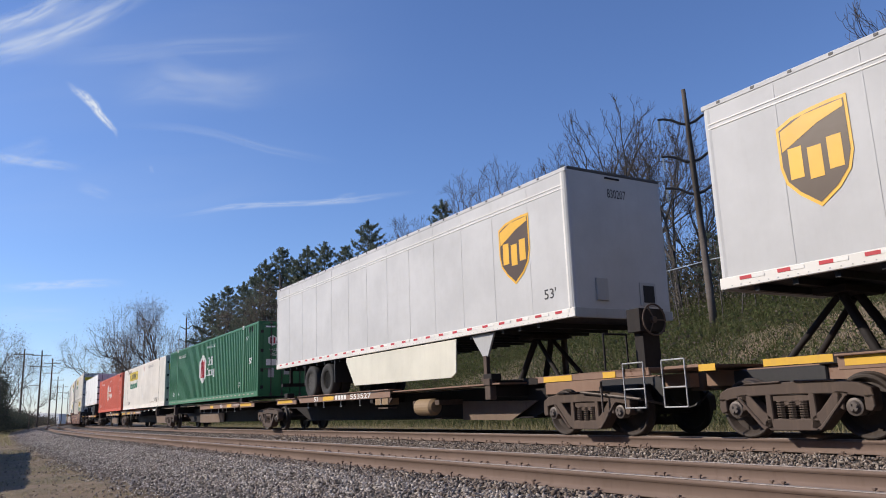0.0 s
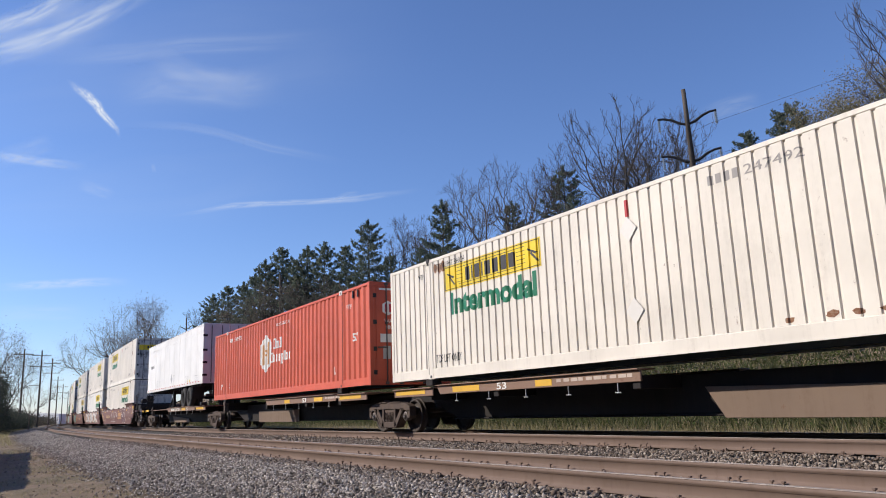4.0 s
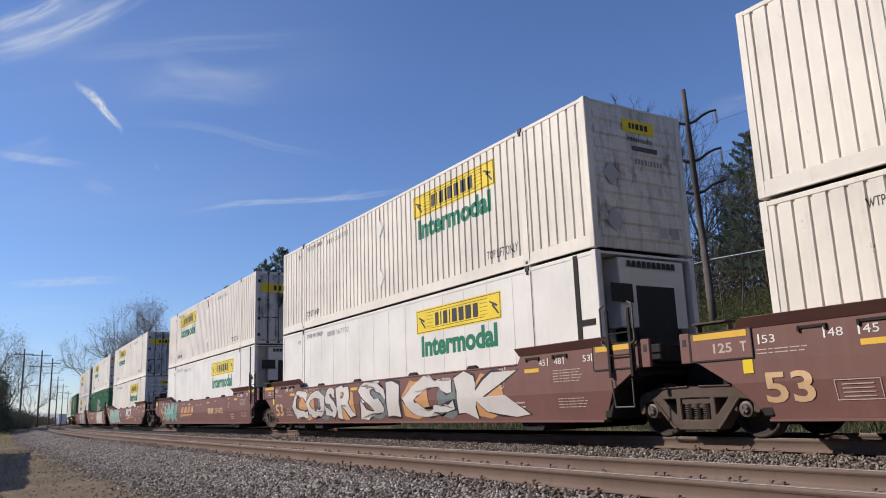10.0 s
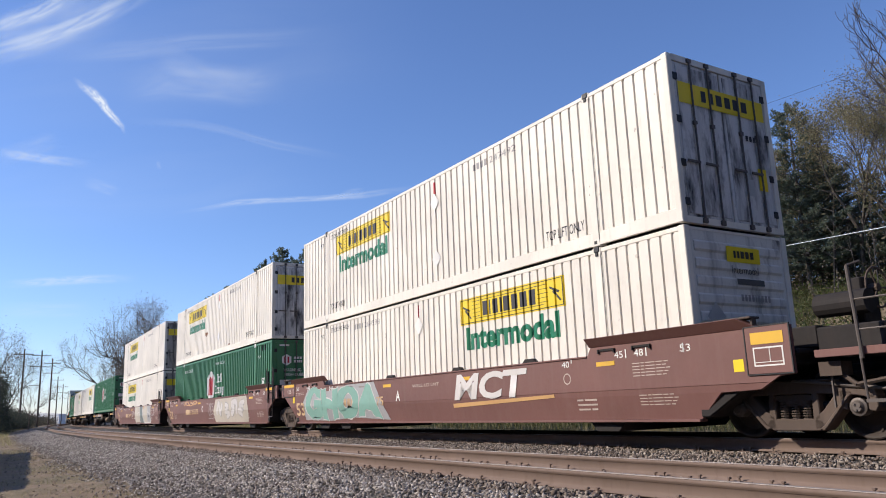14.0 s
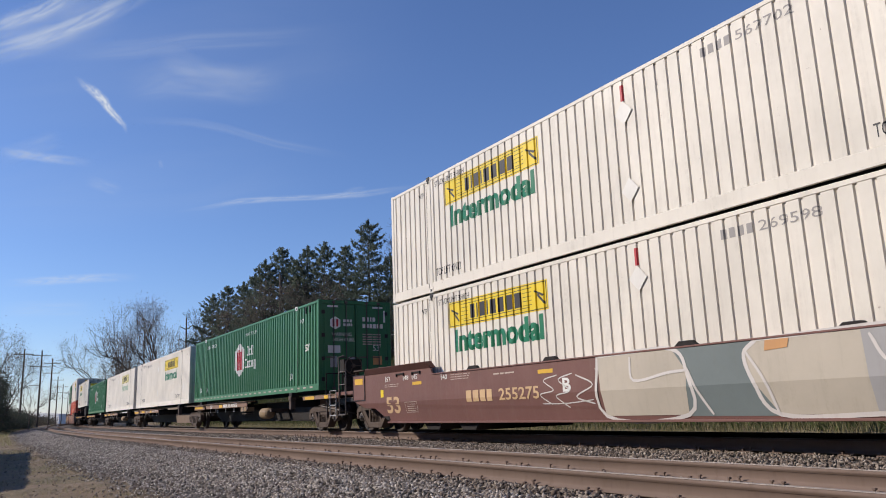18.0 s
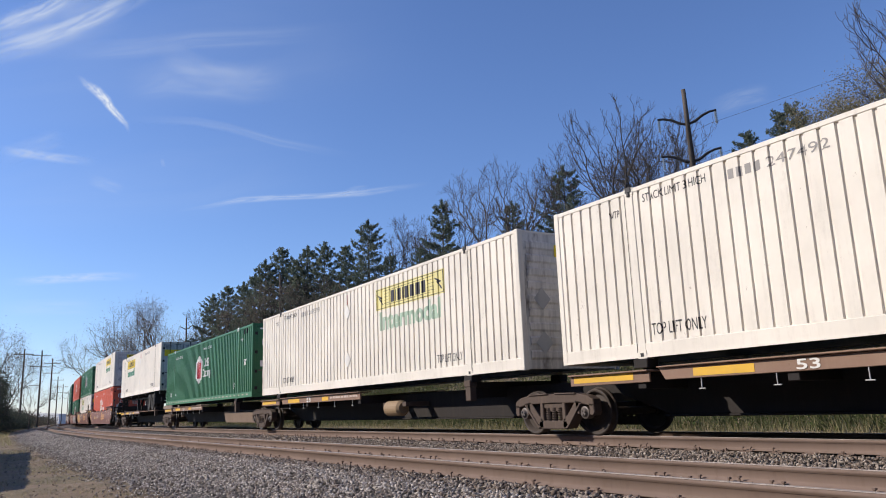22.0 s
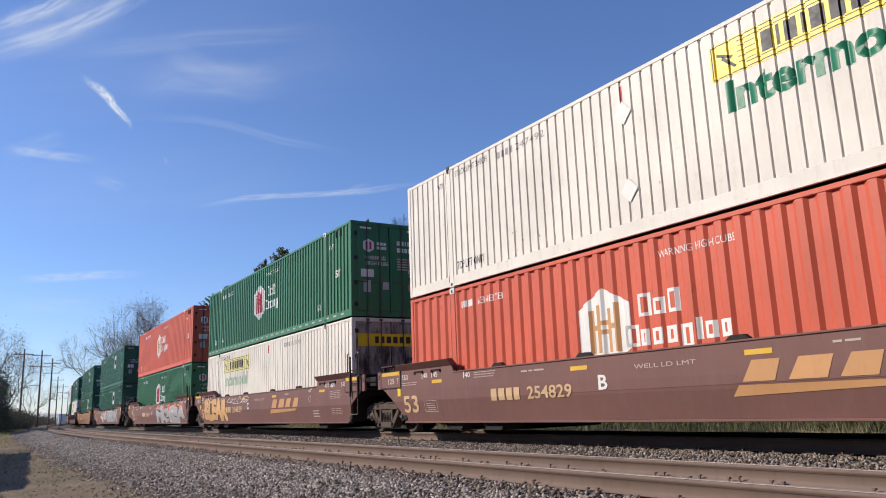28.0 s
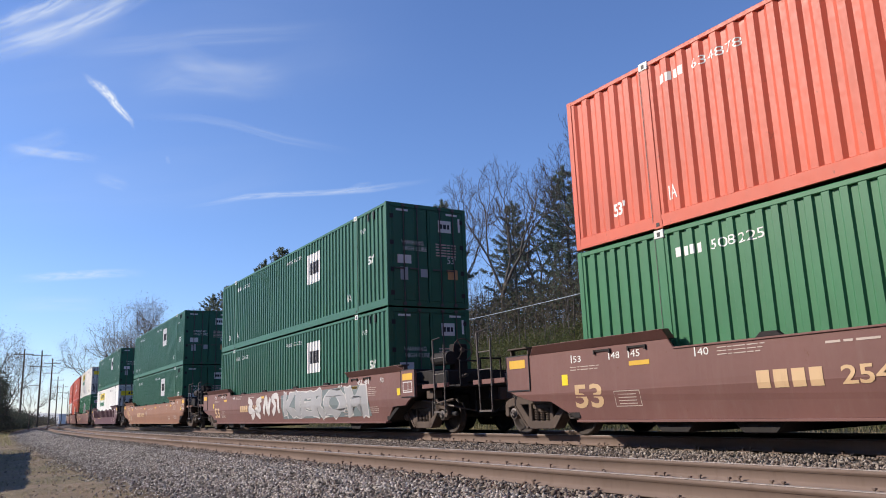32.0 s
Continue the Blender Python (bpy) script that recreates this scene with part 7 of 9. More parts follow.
stacked(white_container(True, WHITE_D, ST, rust=((5.9, 1.95, 0.4, 0.5), (7.6, 0.5, 0.2, 0.5))), white_container(False, WHITE_F, ST, patch=1), -102.17)
stacked(white_container(False, WHITE_F, ST, patch=1), white_container(False, COOL, ST, True, True, patch=2), -121.68)
stacked(white_container(True, WHITE_D, ST, patch=2), white_container(False, COOL, ST, True, True, patch=2), -141.08)
stacked(white_container(True, WHITE_D, ST), white_container(False, WHITE_F, ST, patch=1), -164.61)
stacked(white_container(True, "white ribbed container with a rust patch and yellow sign", ST, patch=1, rust=((-1.9, 1.12, 0.5, 0.26), (2.2, 0.3, 0.2, 0.1))), coloured_container(True, "green corrugated container half hidden in the well", ST), -183.98)
stacked(white_container(True, WHITE_D, ST, patch=2, soiled=True), white_container(True, "white ribbed container standing low in the well", ST, patch=1, soiled=True), -203.53)

# sprayed paint on the sides of the wells
on_well("scribble", "g1", scribble(1, -2.9, 0.3, 0.36, 1.32, 40, 0.016), "spray_white", W[0], "thin white sprayed scribble")
on_well("scribble", "g2", scribble(2, 3.2, 4.3, 0.8, 1.32, 20), "spray_white", W[0], "thin white sprayed scribble")
for k, (cx, cz, rx, rz) in enumerate(((4.35, 1.05, 0.36, 0.27), (4.0, 0.66, 0.42, 0.30), (5.0, 0.72, 0.5, 0.36))):
    ring = [(cx + rx * math.cos(a * math.tau / 14), cz + rz * math.sin(a * math.tau / 14)) for a in range(15)]
    on_well("graffiti_patch", ("g3", k), lambda bm: poly(bm, ring[:-1]), "purple_brown", W[0], "dark sprayed disc", 0.004 + 0.001 * k)
    on_well("graffiti_line", ("g4", k), lambda bm: ribbon(bm, ring, 0.016), "spray_white", W[0], "white sprayed ring", 0.008)


def crooked(text, x0, x1, z0, z1, wave=0.10, seed=1, fat=0.06):
    """Sprayed block letters, bent by a slow wobble."""
    def make(grow):
        def build(bm):
            w = words(text, 1.0, fat, 0.0)
            fit_width(w, x0, x1, z0, z1)
            bmesh.ops.triangulate(w, faces=w.faces)
            bmesh.ops.subdivide_edges(w, edges=[e for e in w.edges if e.calc_length() > 0.2], cuts=1)
            rim = {v for v in w.verts if v.is_boundary}
            w.normal_update()
            push = {}
            for v in rim:
                es = [e for e in v.link_edges if e.is_boundary]
                d = sum((e.other_vert(v).co - v.co for e in es), Vector())
                inner = sum((f.calc_center_median() for f in v.link_faces), Vector()) / max(1, len(v.link_faces))
                o = v.co - inner
                push[v] = o.normalized() if o.length > 1e-6 else Vector()
            for v, o in push.items():
                v.co += o * grow
            for v in w.verts:
                x, z = v.co.x, v.co.z
                v.co.x += wave * noise.noise((x * 1.3, z * 2.2, seed)) + wave * 0.6 * noise.noise((x * 4, z * 4, seed + 5))
                v.co.z += wave * noise.noise((x * 1.6, z * 1.4, seed + 9)) + wave * 0.6 * noise.noise((x * 4, z * 4, seed + 3))
                v.co.z = min(max(v.co.z, 0.31), 1.36)
            return w
        return build
    return make


def letters(text, x0, x1, z0, z1):
    def make(grow):
        def build(bm):
            w = words(text, 1.0, 0.05 + grow * 1.3, 0.15)
            fit_width(w, x0 - grow, x1 + grow, z0 - grow, z1 + grow)
            return w
        return build
    return make


graffiti(W[1], "cose", crooked("COSR", -6.55, -1.75, 0.40, 1.28, 0.16, 2), "spray_white", "letter_dark", 0.055, "large white sprayed letters with dark edges")
graffiti(W[1], "sick", crooked("SICK", -1.45, 6.1, 0.38, 1.32, 0.2, 7), "spray_white", "letter_dark", 0.055, "large white sprayed letters with dark edges")
for k, (a, w) in enumerate(((-5.9, 1.3), (-4.3, 1.0), (-2.9, 1.2), (-0.7, 0.9), (1.1, 1.3), (2.8, 0.9), (4.2, 1.2))):
    on_well("graffiti_patch", ("cp", k), lambda bm: poly(bm, [(a, 0.42), (a + w * 0.5, 0.34), (a + w, 0.5), (a + w * 0.9, 1.1), (a + w * 0.3, 1.28), (a - 0.05, 0.9)]), "spray_slate" if k % 2 else "ochre", W[1], "", 0.0025)
graffiti(W[2], "teal1", lambda g: wild((1, 3, 0, 8), -7.7, -4.4, 0.32, 1.36, 0.15, g, 4), "spray_teal", "letter_dark", 0.03, "pale green sprayed letters")
on_well("scribble", "i1", scribble(6, -4.2, -1.6, 0.5, 1.2, 22), "spray_slate", W[2], "dark sprayed scribble")
on_well("graffiti_patch", "teal0", lambda bm: poly(bm, [(-7.5, 0.36), (-7.6, 0.9), (-7.2, 1.3), (-5.6, 1.2), (-4.2, 1.33), (-2.5, 1.34), (-1.7, 0.34), (-4.0, 0.42), (-5.5, 0.33)]), "spray_grey", W[3], "thin grey sprayed ground", 0.003)
graffiti(W[3], "teal2", crooked("GHOA", -7.4, -2.1, 0.38, 1.30, 0.14, 21, 0.10), "spray_teal", "spray_white", 0.035, "pale green sprayed block letters")
graffiti(W[3], "mct", letters("MCT", 1.5, 4.15, 0.74, 1.30), "spray_white", None, 0, "white sprayed letters")
on_well("graffiti_line", "mctl", lambda bm: poly(bm, [(1.4, 0.58), (4.9, 0.70), (4.9, 0.76), (1.4, 0.67)]), "spray_tan", W[3])
on_well("scribble", "k1", scribble(12, -4.8, -2.2, 1.12, 1.36, 26, 0.02), "spray_tan", W[4], "tan sprayed scribble")
on_well("scribble", "k2", scribble(13, -0.1, 0.9, 0.4, 1.2, 26, 0.01), "spray_white", W[4], "white sprayed scribble")
on_well("graffiti_patch", "k3", lambda bm: poly(bm, [(1.0, 0.32), (0.85, 0.8), (1.15, 1.30), (5.7, 1.33), (5.95, 0.8), (5.8, 0.32)]), "spray_cream", W[4], "whitewashed patch", 0.004)
graffiti(W[4], "k4", lambda g: blobs(15, 1.3, 5.6, 0.45, 1.2, 4, g, 1.5), "spray_white", "spray_grey", 0.05)
on_well("graffiti_patch", "l3", lambda bm: poly(bm, [(1.3, 1.36), (1.5, 0.34), (3.0, 0.33), (2.8, 1.36)]), "spray_slate", W[5], "slate-grey sprayed ground", 0.004)


for k, pts in enumerate(([(-0.32, 1.36), (-0.26, 0.36), (1.50, 0.36), (1.58, 1.02), (1.33, 1.36), (0.35, 1.37)], [(2.84, 1.36), (2.62, 1.18), (2.72, 0.8), (3.03, 0.35), (4.34, 0.34), (5.46, 0.40), (5.5, 0.9), (5.34, 1.36)])):
    on_well("graffiti", ("l4", k), lambda bm: poly(bm, pts), "spray_cream", W[5], "large cream sprayed shape", 0.006)
    on_well("graffiti_outline", ("l6", k), lambda bm: ribbon(bm, pts + pts[:1], 0.03), "spray_white", W[5], "white sprayed outline", 0.009)
on_well("graffiti", "l7", lambda bm: poly(bm, [(4.3, 1.36), (4.34, 0.36), (5.4, 0.42), (5.42, 0.9), (5.3, 1.36)]), "spray_grey", W[5], "grey sprayed shape", 0.0085)
for k, pts in enumerate(([(1.58, 1.02), (1.2, 1.0), (0.5, 0.92), (0.45, 1.3)], [(1.6, 1.05), (1.75, 0.7), (1.95, 0.36)], [(2.66, 1.2), (2.9, 0.8), (3.02, 0.36)], [(4.4, 1.3), (4.6, 0.95), (5.1, 0.9), (5.4, 0.7), (5.42, 0.4)], [(4.7, 0.9), (4.78, 0.72), (4.95, 0.7), (4.85, 0.88), (4.7, 0.9)])):
    on_well("graffiti_line", ("l8", k), lambda bm: ribbon(bm, pts, 0.022), "spray_white" if k != 4 else "letter_dark", W[5], "", 0.012)
on_well("graffiti", "l9", lambda bm: poly(bm, [(2.95, 1.2), (3.3, 1.22), (3.34, 1.34), (2.98, 1.34)]), "ochre", W[5], "orange patch", 0.012)
on_well("scribble", "la", scribble(19, 5.5, 6.9, 0.7, 1.3, 30, 0.01), "spray_white", W[5], "white sprayed scribble")
on_well("scribble", "l5", scribble(17, -1.9, -0.5, 0.5, 1.25, 24, 0.012), "spray_white", W[5], "white sprayed scribble")

rides(spine_car(-225.2, 8.33, False, SPN, "coupled", "joint", False, (-5.05, 1.30), -4.19, ((-2.69, -2.22),), (-2.06, -1.48), (-1.38, -0.04, "553895"), 0.41, 2.29), -225.2)
on_spine(coloured_container(True, GREEN + ", doors leading", SG), -224.8)
rides(spine_car(-242.15, 8.71, False, SPN, web=((1.2, 0.78), (1.55, 0.28), (6.0, 0.26), (6.4, 0.46), (5.6, 0.68))), -242.15)
on_spine(white_container(False, WHITE_F, SG), -242.15)
rides(spine_car(-259.46, 8.71, False, SPN, tank=1.72), -259.46)
on_spine(white_container(False, "white ribbed 53 ft container with a bleached sign, front end leading", SG, patch=1, sun_faded=True), -259.46)
rides(spine_car(-276.9, 8.71, False, SPN, web=((1.2, 0.78), (1.55, 0.28), (6.0, 0.26), (6.4, 0.46), (5.6, 0.68))), -276.9)
on_spine(coloured_container(True, GREEN + ", doors leading", SG), -276.9)
rides(spine_car(-294.1, 8.4, False, SPN + " under a road chassis", "joint", "coupled", trailer=-5.6), -294.1)
rides(white_container(True, "white ribbed container on a black road chassis", SG, patch=2), -295.11, 2.196)


def chassis():
    c = new("container_chassis")
    part("frame", made("chassis_frame", lambda bm: (box(bm, -7.9, 7.9, -0.5, -0.38, 1.95, 2.19), box(bm, -7.9, 7.9, 0.38, 0.5, 1.95, 2.19), [box(bm, x - 0.06, x + 0.06, -1.25, 1.25, 2.02, 2.19) for x in (-7.8, -6.1, -3, 0, 3, 6.1, 7.8)]), "black"), None, c, "black steel frame")
    axle_group(c, (4.45, 5.72), 1.56)
    part("landing_leg", made("landing_leg2", lambda bm: [box(bm, -0.07, 0.07, y - 0.07, y + 0.07, 1.25, 2.0) for y in (-0.5, 0.5)], "black"), None, c, "", pose(-4.6, 0, 0))
    part("rear_bumper", made("ch_bump", lambda bm: box(bm, 7.8, 7.9, -1.15, 1.15, 1.6, 1.75), "black"), None, c)
    tagged(c, "black road chassis with two axles under a container", "chassis")
    return c


rides(chassis(), -295.11)

X = [(-316.27, "254829", "B", "coupled", "joint", 1.42, "brown", "oxide-brown well car with an orange logo"),
     (-335.95, "254829", "C", "joint", "joint", 1.42, "brown", "oxide-brown well car with tan graffiti and an orange logo"),
     (-355.45, "254829", "A", "joint", "coupled", False, "brown", "oxide-brown well car with red, white and grey graffiti"),
     (-379.12, "260114", "A", "coupled", "coupled", False, "brown", "oxide-brown well car with white and silver graffiti"),
     (-402.9, "260200", "A", "coupled", "coupled", False, "tan_brown", "rusty tan steel well car without graffiti"),
     (-426.7, "260310", "A", "coupled", "coupled", False, "purple_brown", "dull purple-brown well car with ribbed sides"),
     (-450.5, "254777", "B", "coupled", "joint", 0, "brown", "plain oxide-brown well car with worn paint"),
     (-470.0, "254777", "C", "joint", "joint", 0, "brown", "plain oxide-brown well car with worn paint"),
     (-489.5, "254777", "A", "joint", "coupled", 0, "brown", "plain oxide-brown well car with worn paint"),
     (-513.2, "254100", "B", "coupled", "joint", 0, "brown", "plain oxide-brown well car with worn paint"),
     (-532.7, "254100", "A", "joint", "coupled", 0, "brown", "plain oxide-brown well car with worn paint")]
XW = []
for mid, no, un, le, te, lg, pt, lb in X:
    XW.append(rides(well_car(mid, no, un, pt, le, te, lb, ribs=pt == "purple_brown", logo=lg, joint=-9.93 if mid > -320 else -9.73), mid))
graffiti(XW[1], "s1", crooked("BLEAR", -7.7, -4.0, 0.40, 1.32, 0.1, 31, 0.10), "spray_tan", "letter_dark", 0.025, "tan sprayed letters with dark edges")
on_well("scribble", "s2", scribble(22, -4.0, -1.0, 1.05, 1.34, 30), "spray_white", XW[1], "white sprayed scribble")
on_well("graffiti_patch", "t0", lambda bm: [poly(bm, [(a, 0.9), (a + 0.3, 1.32), (a + 0.8, 1.33), (a + 1.0, 0.9)]) for a in (0.4, 1.7, 3.2, 4.9, 6.4)], "spray_red", XW[2], "orange-red sprayed patches", 0.003)
graffiti(XW[2], "t1", crooked("MOESA", 0.3, 7.8, 0.36, 1.18, 0.2, 12, 0.09), "spray_grey", "spray_white", 0.06, "silver sprayed letters with white edges")
graffiti(XW[3], "u1", lambda g: blobs(28, -3.5, 0.2, 0.38, 1.3, 4, g, 1.8), "spray_white", None, 0, "white sprayed letters")
on_well("graffiti_patch", "u0", lambda bm: poly(bm, [(0.4, 0.4), (0.3, 1.2), (7.1, 1.3), (7.3, 0.45)]), "spray_slate", XW[3], "slate sprayed ground", 0.003)
graffiti(XW[3], "u2", crooked("KIEROM", 0.5, 7.1, 0.42, 1.28, 0.18, 44, 0.08), "spray_grey", "spray_white", 0.04, "silver sprayed letters")
EMP = "dark green corrugated container with a white square panel"
stacked(white_container(False, WHITE_F, ST), coloured_container(True, "orange corrugated container low in the well", ST, "orange", True, False, shift=(-0.3, -0.1)), -316.27)
stacked(coloured_container(True, GREEN + ", doors leading", ST), white_container(True, "white ribbed container with a bleached sign low in the well", ST, patch=1, soiled=True, sun_faded=True), -335.95)
stacked(coloured_container(True, ORANGE + ", doors leading", ST, "orange", True, False), coloured_container(True, "green corrugated container low in the well", ST), -355.45)
stacked(coloured_container(True, EMP, ST, "dark_green", square=True), coloured_container(True, EMP, ST, "dark_green", square=True), -379.12)
stacked(coloured_container(True, EMP, ST, "dark_green", square=True), coloured_container(True, EMP, ST, "dark_green", square=True), -402.9)
stacked(coloured_container(True, EMP, ST, "dark_green", square=True), white_container(True, COOL, ST, True), -426.7)
stacked(white_container(True, WHITE_D, ST), coloured_container(True, GREEN, ST), -450.5)
stacked(coloured_container(True, ORANGE, ST, "orange", True, False), coloured_container(True, ORANGE, ST, "orange", True, False), -470.0)
stacked(coloured_container(True, ORANGE, ST, "orange", True, False), white_container(True, WHITE_D, ST), -489.5)
stacked(white_container(True, WHITE_D, ST), white_container(True, WHITE_D, ST), -513.2)
stacked(coloured_container(True, GREEN, ST), white_container(True, WHITE_D, ST), -532.7)

# ---------------------------------------------------------------- trees
def prism(V, F, a, b, r0, r1, n):
    a, b = np.array(a), np.array(b)
    d = b - a
    d = d / (np.linalg.norm(d) + 1e-9)
    u = np.cross(d, (0.3, 0.9, 0.1) if abs(d[2]) > 0.7 else (0, 0, 1.0))
    u /= np.linalg.norm(u)
    w = np.cross(d, u)
    k = len(V)
    for c, r in ((a, r0), (b, r1)):
        for i in range(n):
            q = i * math.tau / n
            V.append(c + (u * math.cos(q) + w * math.sin(q)) * r)
    for i in range(n):
        j = (i + 1) % n
        F.append((k + i, k + j, k + n + j, k + n + i))


def grow(out, tips, p, d, length, r, level, top, rng, spread):
    """A limb of three bent pieces that forks at its end and bears side shoots."""
    pts, d = [np.array(p, float)], np.array(d, float)
    for i in range(3):
        d = d + rng.normal(0, 0.07 + 0.035 * level, 3) + np.array((0, 0, 0.04 + 0.014 * level))
        d /= np.linalg.norm(d)
        q = pts[-1] + d * length / 3
        out.append((level, pts[-1], q, r * (1 - 0.1 * i), r * (1 - 0.1 * (i + 1))))
        pts.append(q)
    if level >= top:
        tips.extend((pts[-1], pts[-2]))
        return
    u = np.cross(d, (0.7, 0.6, 0.2))
    u /= np.linalg.norm(u)
    w = np.cross(d, u)
    a = rng.uniform(0, math.tau)
    forks = 3 if level < 2 or rng.random() < 0.35 else 2
    for k in range(forks):
        b = a + k * math.tau / forks + rng.uniform(-0.4, 0.4)
        t = math.radians(rng.uniform(0.55, 1.2) * spread * (0.55 if k == 0 and level > 0 else 1.0))
        e = d * math.cos(t) + (u * math.cos(b) + w * math.sin(b)) * math.sin(t)
        grow(out, tips, pts[-1], e, length * rng.uniform(0.62, 0.84), r * (0.70 if k == 0 else 0.56), level + 1, top, rng, spread)
    for k in range(1 if level == 0 else 2):
        if level and rng.random() < 0.6:
            b, t = rng.uniform(0, math.tau), math.radians(rng.uniform(38, 68))
            e = d * math.cos(t) + (u * math.cos(b) + w * math.sin(b)) * math.sin(t)
            grow(out, tips, pts[1 + k], e, length * rng.uniform(0.35, 0.6), r * 0.34, min(level + 3, top), top, rng, spread)


def quads(rng, centres, size, spread, per, slim=0.5):
    """Small leaf quads strewn about centres."""
    n = len(centres) * per
    c = np.repeat(np.asarray(centres), per, axis=0) + rng.normal(0, spread, (n, 3))
    a, b = rng.normal(size=(n, 3)), rng.normal(size=(n, 3))
    a /= np.linalg.norm(a, axis=1)[:, None]
    b -= a * (a * b).sum(1)[:, None]
    b /= np.linalg.norm(b, axis=1)[:, None]
    s = size * rng.uniform(0.5, 1.3, (n, 1))
    V = np.stack([c - a * s, c - b * s * slim, c + a * s, c + b * s * slim], 1).reshape(-1, 3)
    return V, np.arange(n * 4).reshape(-1, 4)


def tree_meshes(seed, height, spread, leaves, top=6, fat=0.0165, wide=1.0):
    rng = np.random.default_rng(seed)
    segs, tips = [], []
    grow(segs, tips, (0, 0, -0.6), (rng.normal(0, 0.05), rng.normal(0, 0.05), 1), height * 0.27, height * fat, 0, top, rng, spread)
    k = height / max(q[2][2] for q in segs)
    k = np.array((k * wide, k * wide, k))
    V, F, V2, F2 = [], [], [], []
    for lv, a, b, r0, r1 in segs:
        if lv <= 2:
            prism(V, F, a * k, b * k, max(r0, 0.03), max(r1, 0.025), 7 if lv == 0 else 5)
        else:
            prism(V2, F2, a * k, b * k, max(r0, 0.013), max(r1, 0.008), 3)
    out = [bulk("trunk", V, F, "bark", True), bulk("twigs", V2, F2, "twig")]
    if leaves:
        t = np.array(tips) * k
        t = t[rng.random(len(t)) < leaves[0]]
        lv, lf = quads(rng, t, leaves[1], leaves[4] if len(leaves) > 4 else 0.3, leaves[2], 0.6)
        out.append(bulk("leaves", lv, lf, leaves[3]))
    return out


def pine_meshes(seed, height, full=0.27, low=0.14):
    """A white pine: tiers of nearly level boughs, each a flat plume of needle tufts, with gaps between the tiers."""
    rng = np.random.default_rng(seed)
    V, F, C, D = [], [], [], []
    prism(V, F, (0, 0, -0.6), (0.1, 0.05, height * 0.5), height * 0.014, height * 0.009, 8)
    prism(V, F, (0.1, 0.05, height * 0.5), (0, 0, height * 0.985), height * 0.009, 0.02, 8)
    z = height * low
    while z < height * 0.97:
        f = z / height
        reach = height * full * (1 - f) ** 0.72 * rng.uniform(0.7, 1.12) + 0.35
        a0, n = rng.uniform(0, math.tau), rng.integers(5, 8)
        for i in range(n):
            a = a0 + i * math.tau / n + rng.uniform(-0.35, 0.35)
            L = reach * rng.uniform(0.5, 1.15)
            up = rng.uniform(-0.06, 0.14) + 0.55 * f ** 3
            d, e = np.array((math.cos(a), math.sin(a), up)), np.array((-math.sin(a), math.cos(a), 0))
            foot = np.array((0, 0, z + rng.uniform(-0.25, 0.25)))
            prism(V, F, foot, foot + d * L, 0.035 * (1 - f) + 0.02, 0.012, 4)
            k = max(8, int(L / 0.10))
            t = rng.uniform(0.15, 1.0, k) ** 0.8
            side = rng.uniform(-1, 1, k) * 0.30 * L * (1.12 - t)
            c = foot + d * L * t[:, None] + e * side[:, None]
            c[:, 2] += rng.normal(0.0, 0.06, k) + 0.16 * L * t ** 3
            C.append(c)
            D.append(d * 0.7 + e * (side / (0.3 * L))[:, None] * 0.5 + np.array((0, 0, 0.35)))
        z += height * rng.uniform(0.030, 0.048)
    top = np.stack([np.zeros(30), np.zeros(30), rng.uniform(0.95, 1.0, 30) * height], 1)
    C, D = np.concatenate(C + [top]), np.concatenate(D + [np.tile((0, 0, 1.0), (30, 1))])
    per = 9
    c = np.repeat(C, per, axis=0) + rng.normal(0, 0.05, (len(C) * per, 3))
    a = np.repeat(D, per, axis=0) + rng.normal(0, 0.55, (len(C) * per, 3))
    a /= np.linalg.norm(a, axis=1)[:, None]
    b = np.cross(a, rng.normal(size=a.shape))
    b /= np.linalg.norm(b, axis=1)[:, None]
    q = rng.uniform(0.22, 0.38, (len(c), 1))
    lv = np.stack([c, c + a * q * 0.55 - b * 0.042, c + a * q, c + a * q * 0.55 + b * 0.042], 1).reshape(-1, 3)
    return [bulk("trunk", V, F, "bark"), bulk("needles", lv, np.arange(len(lv)).reshape(-1, 4), "needle")]


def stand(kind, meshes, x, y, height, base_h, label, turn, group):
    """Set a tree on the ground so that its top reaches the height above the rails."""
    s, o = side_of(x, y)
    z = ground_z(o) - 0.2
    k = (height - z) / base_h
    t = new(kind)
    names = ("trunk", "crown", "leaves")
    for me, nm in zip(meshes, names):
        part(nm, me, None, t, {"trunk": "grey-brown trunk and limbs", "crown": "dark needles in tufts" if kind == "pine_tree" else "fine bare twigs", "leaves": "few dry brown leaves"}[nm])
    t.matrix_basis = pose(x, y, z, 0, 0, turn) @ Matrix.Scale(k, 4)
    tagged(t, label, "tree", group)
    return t


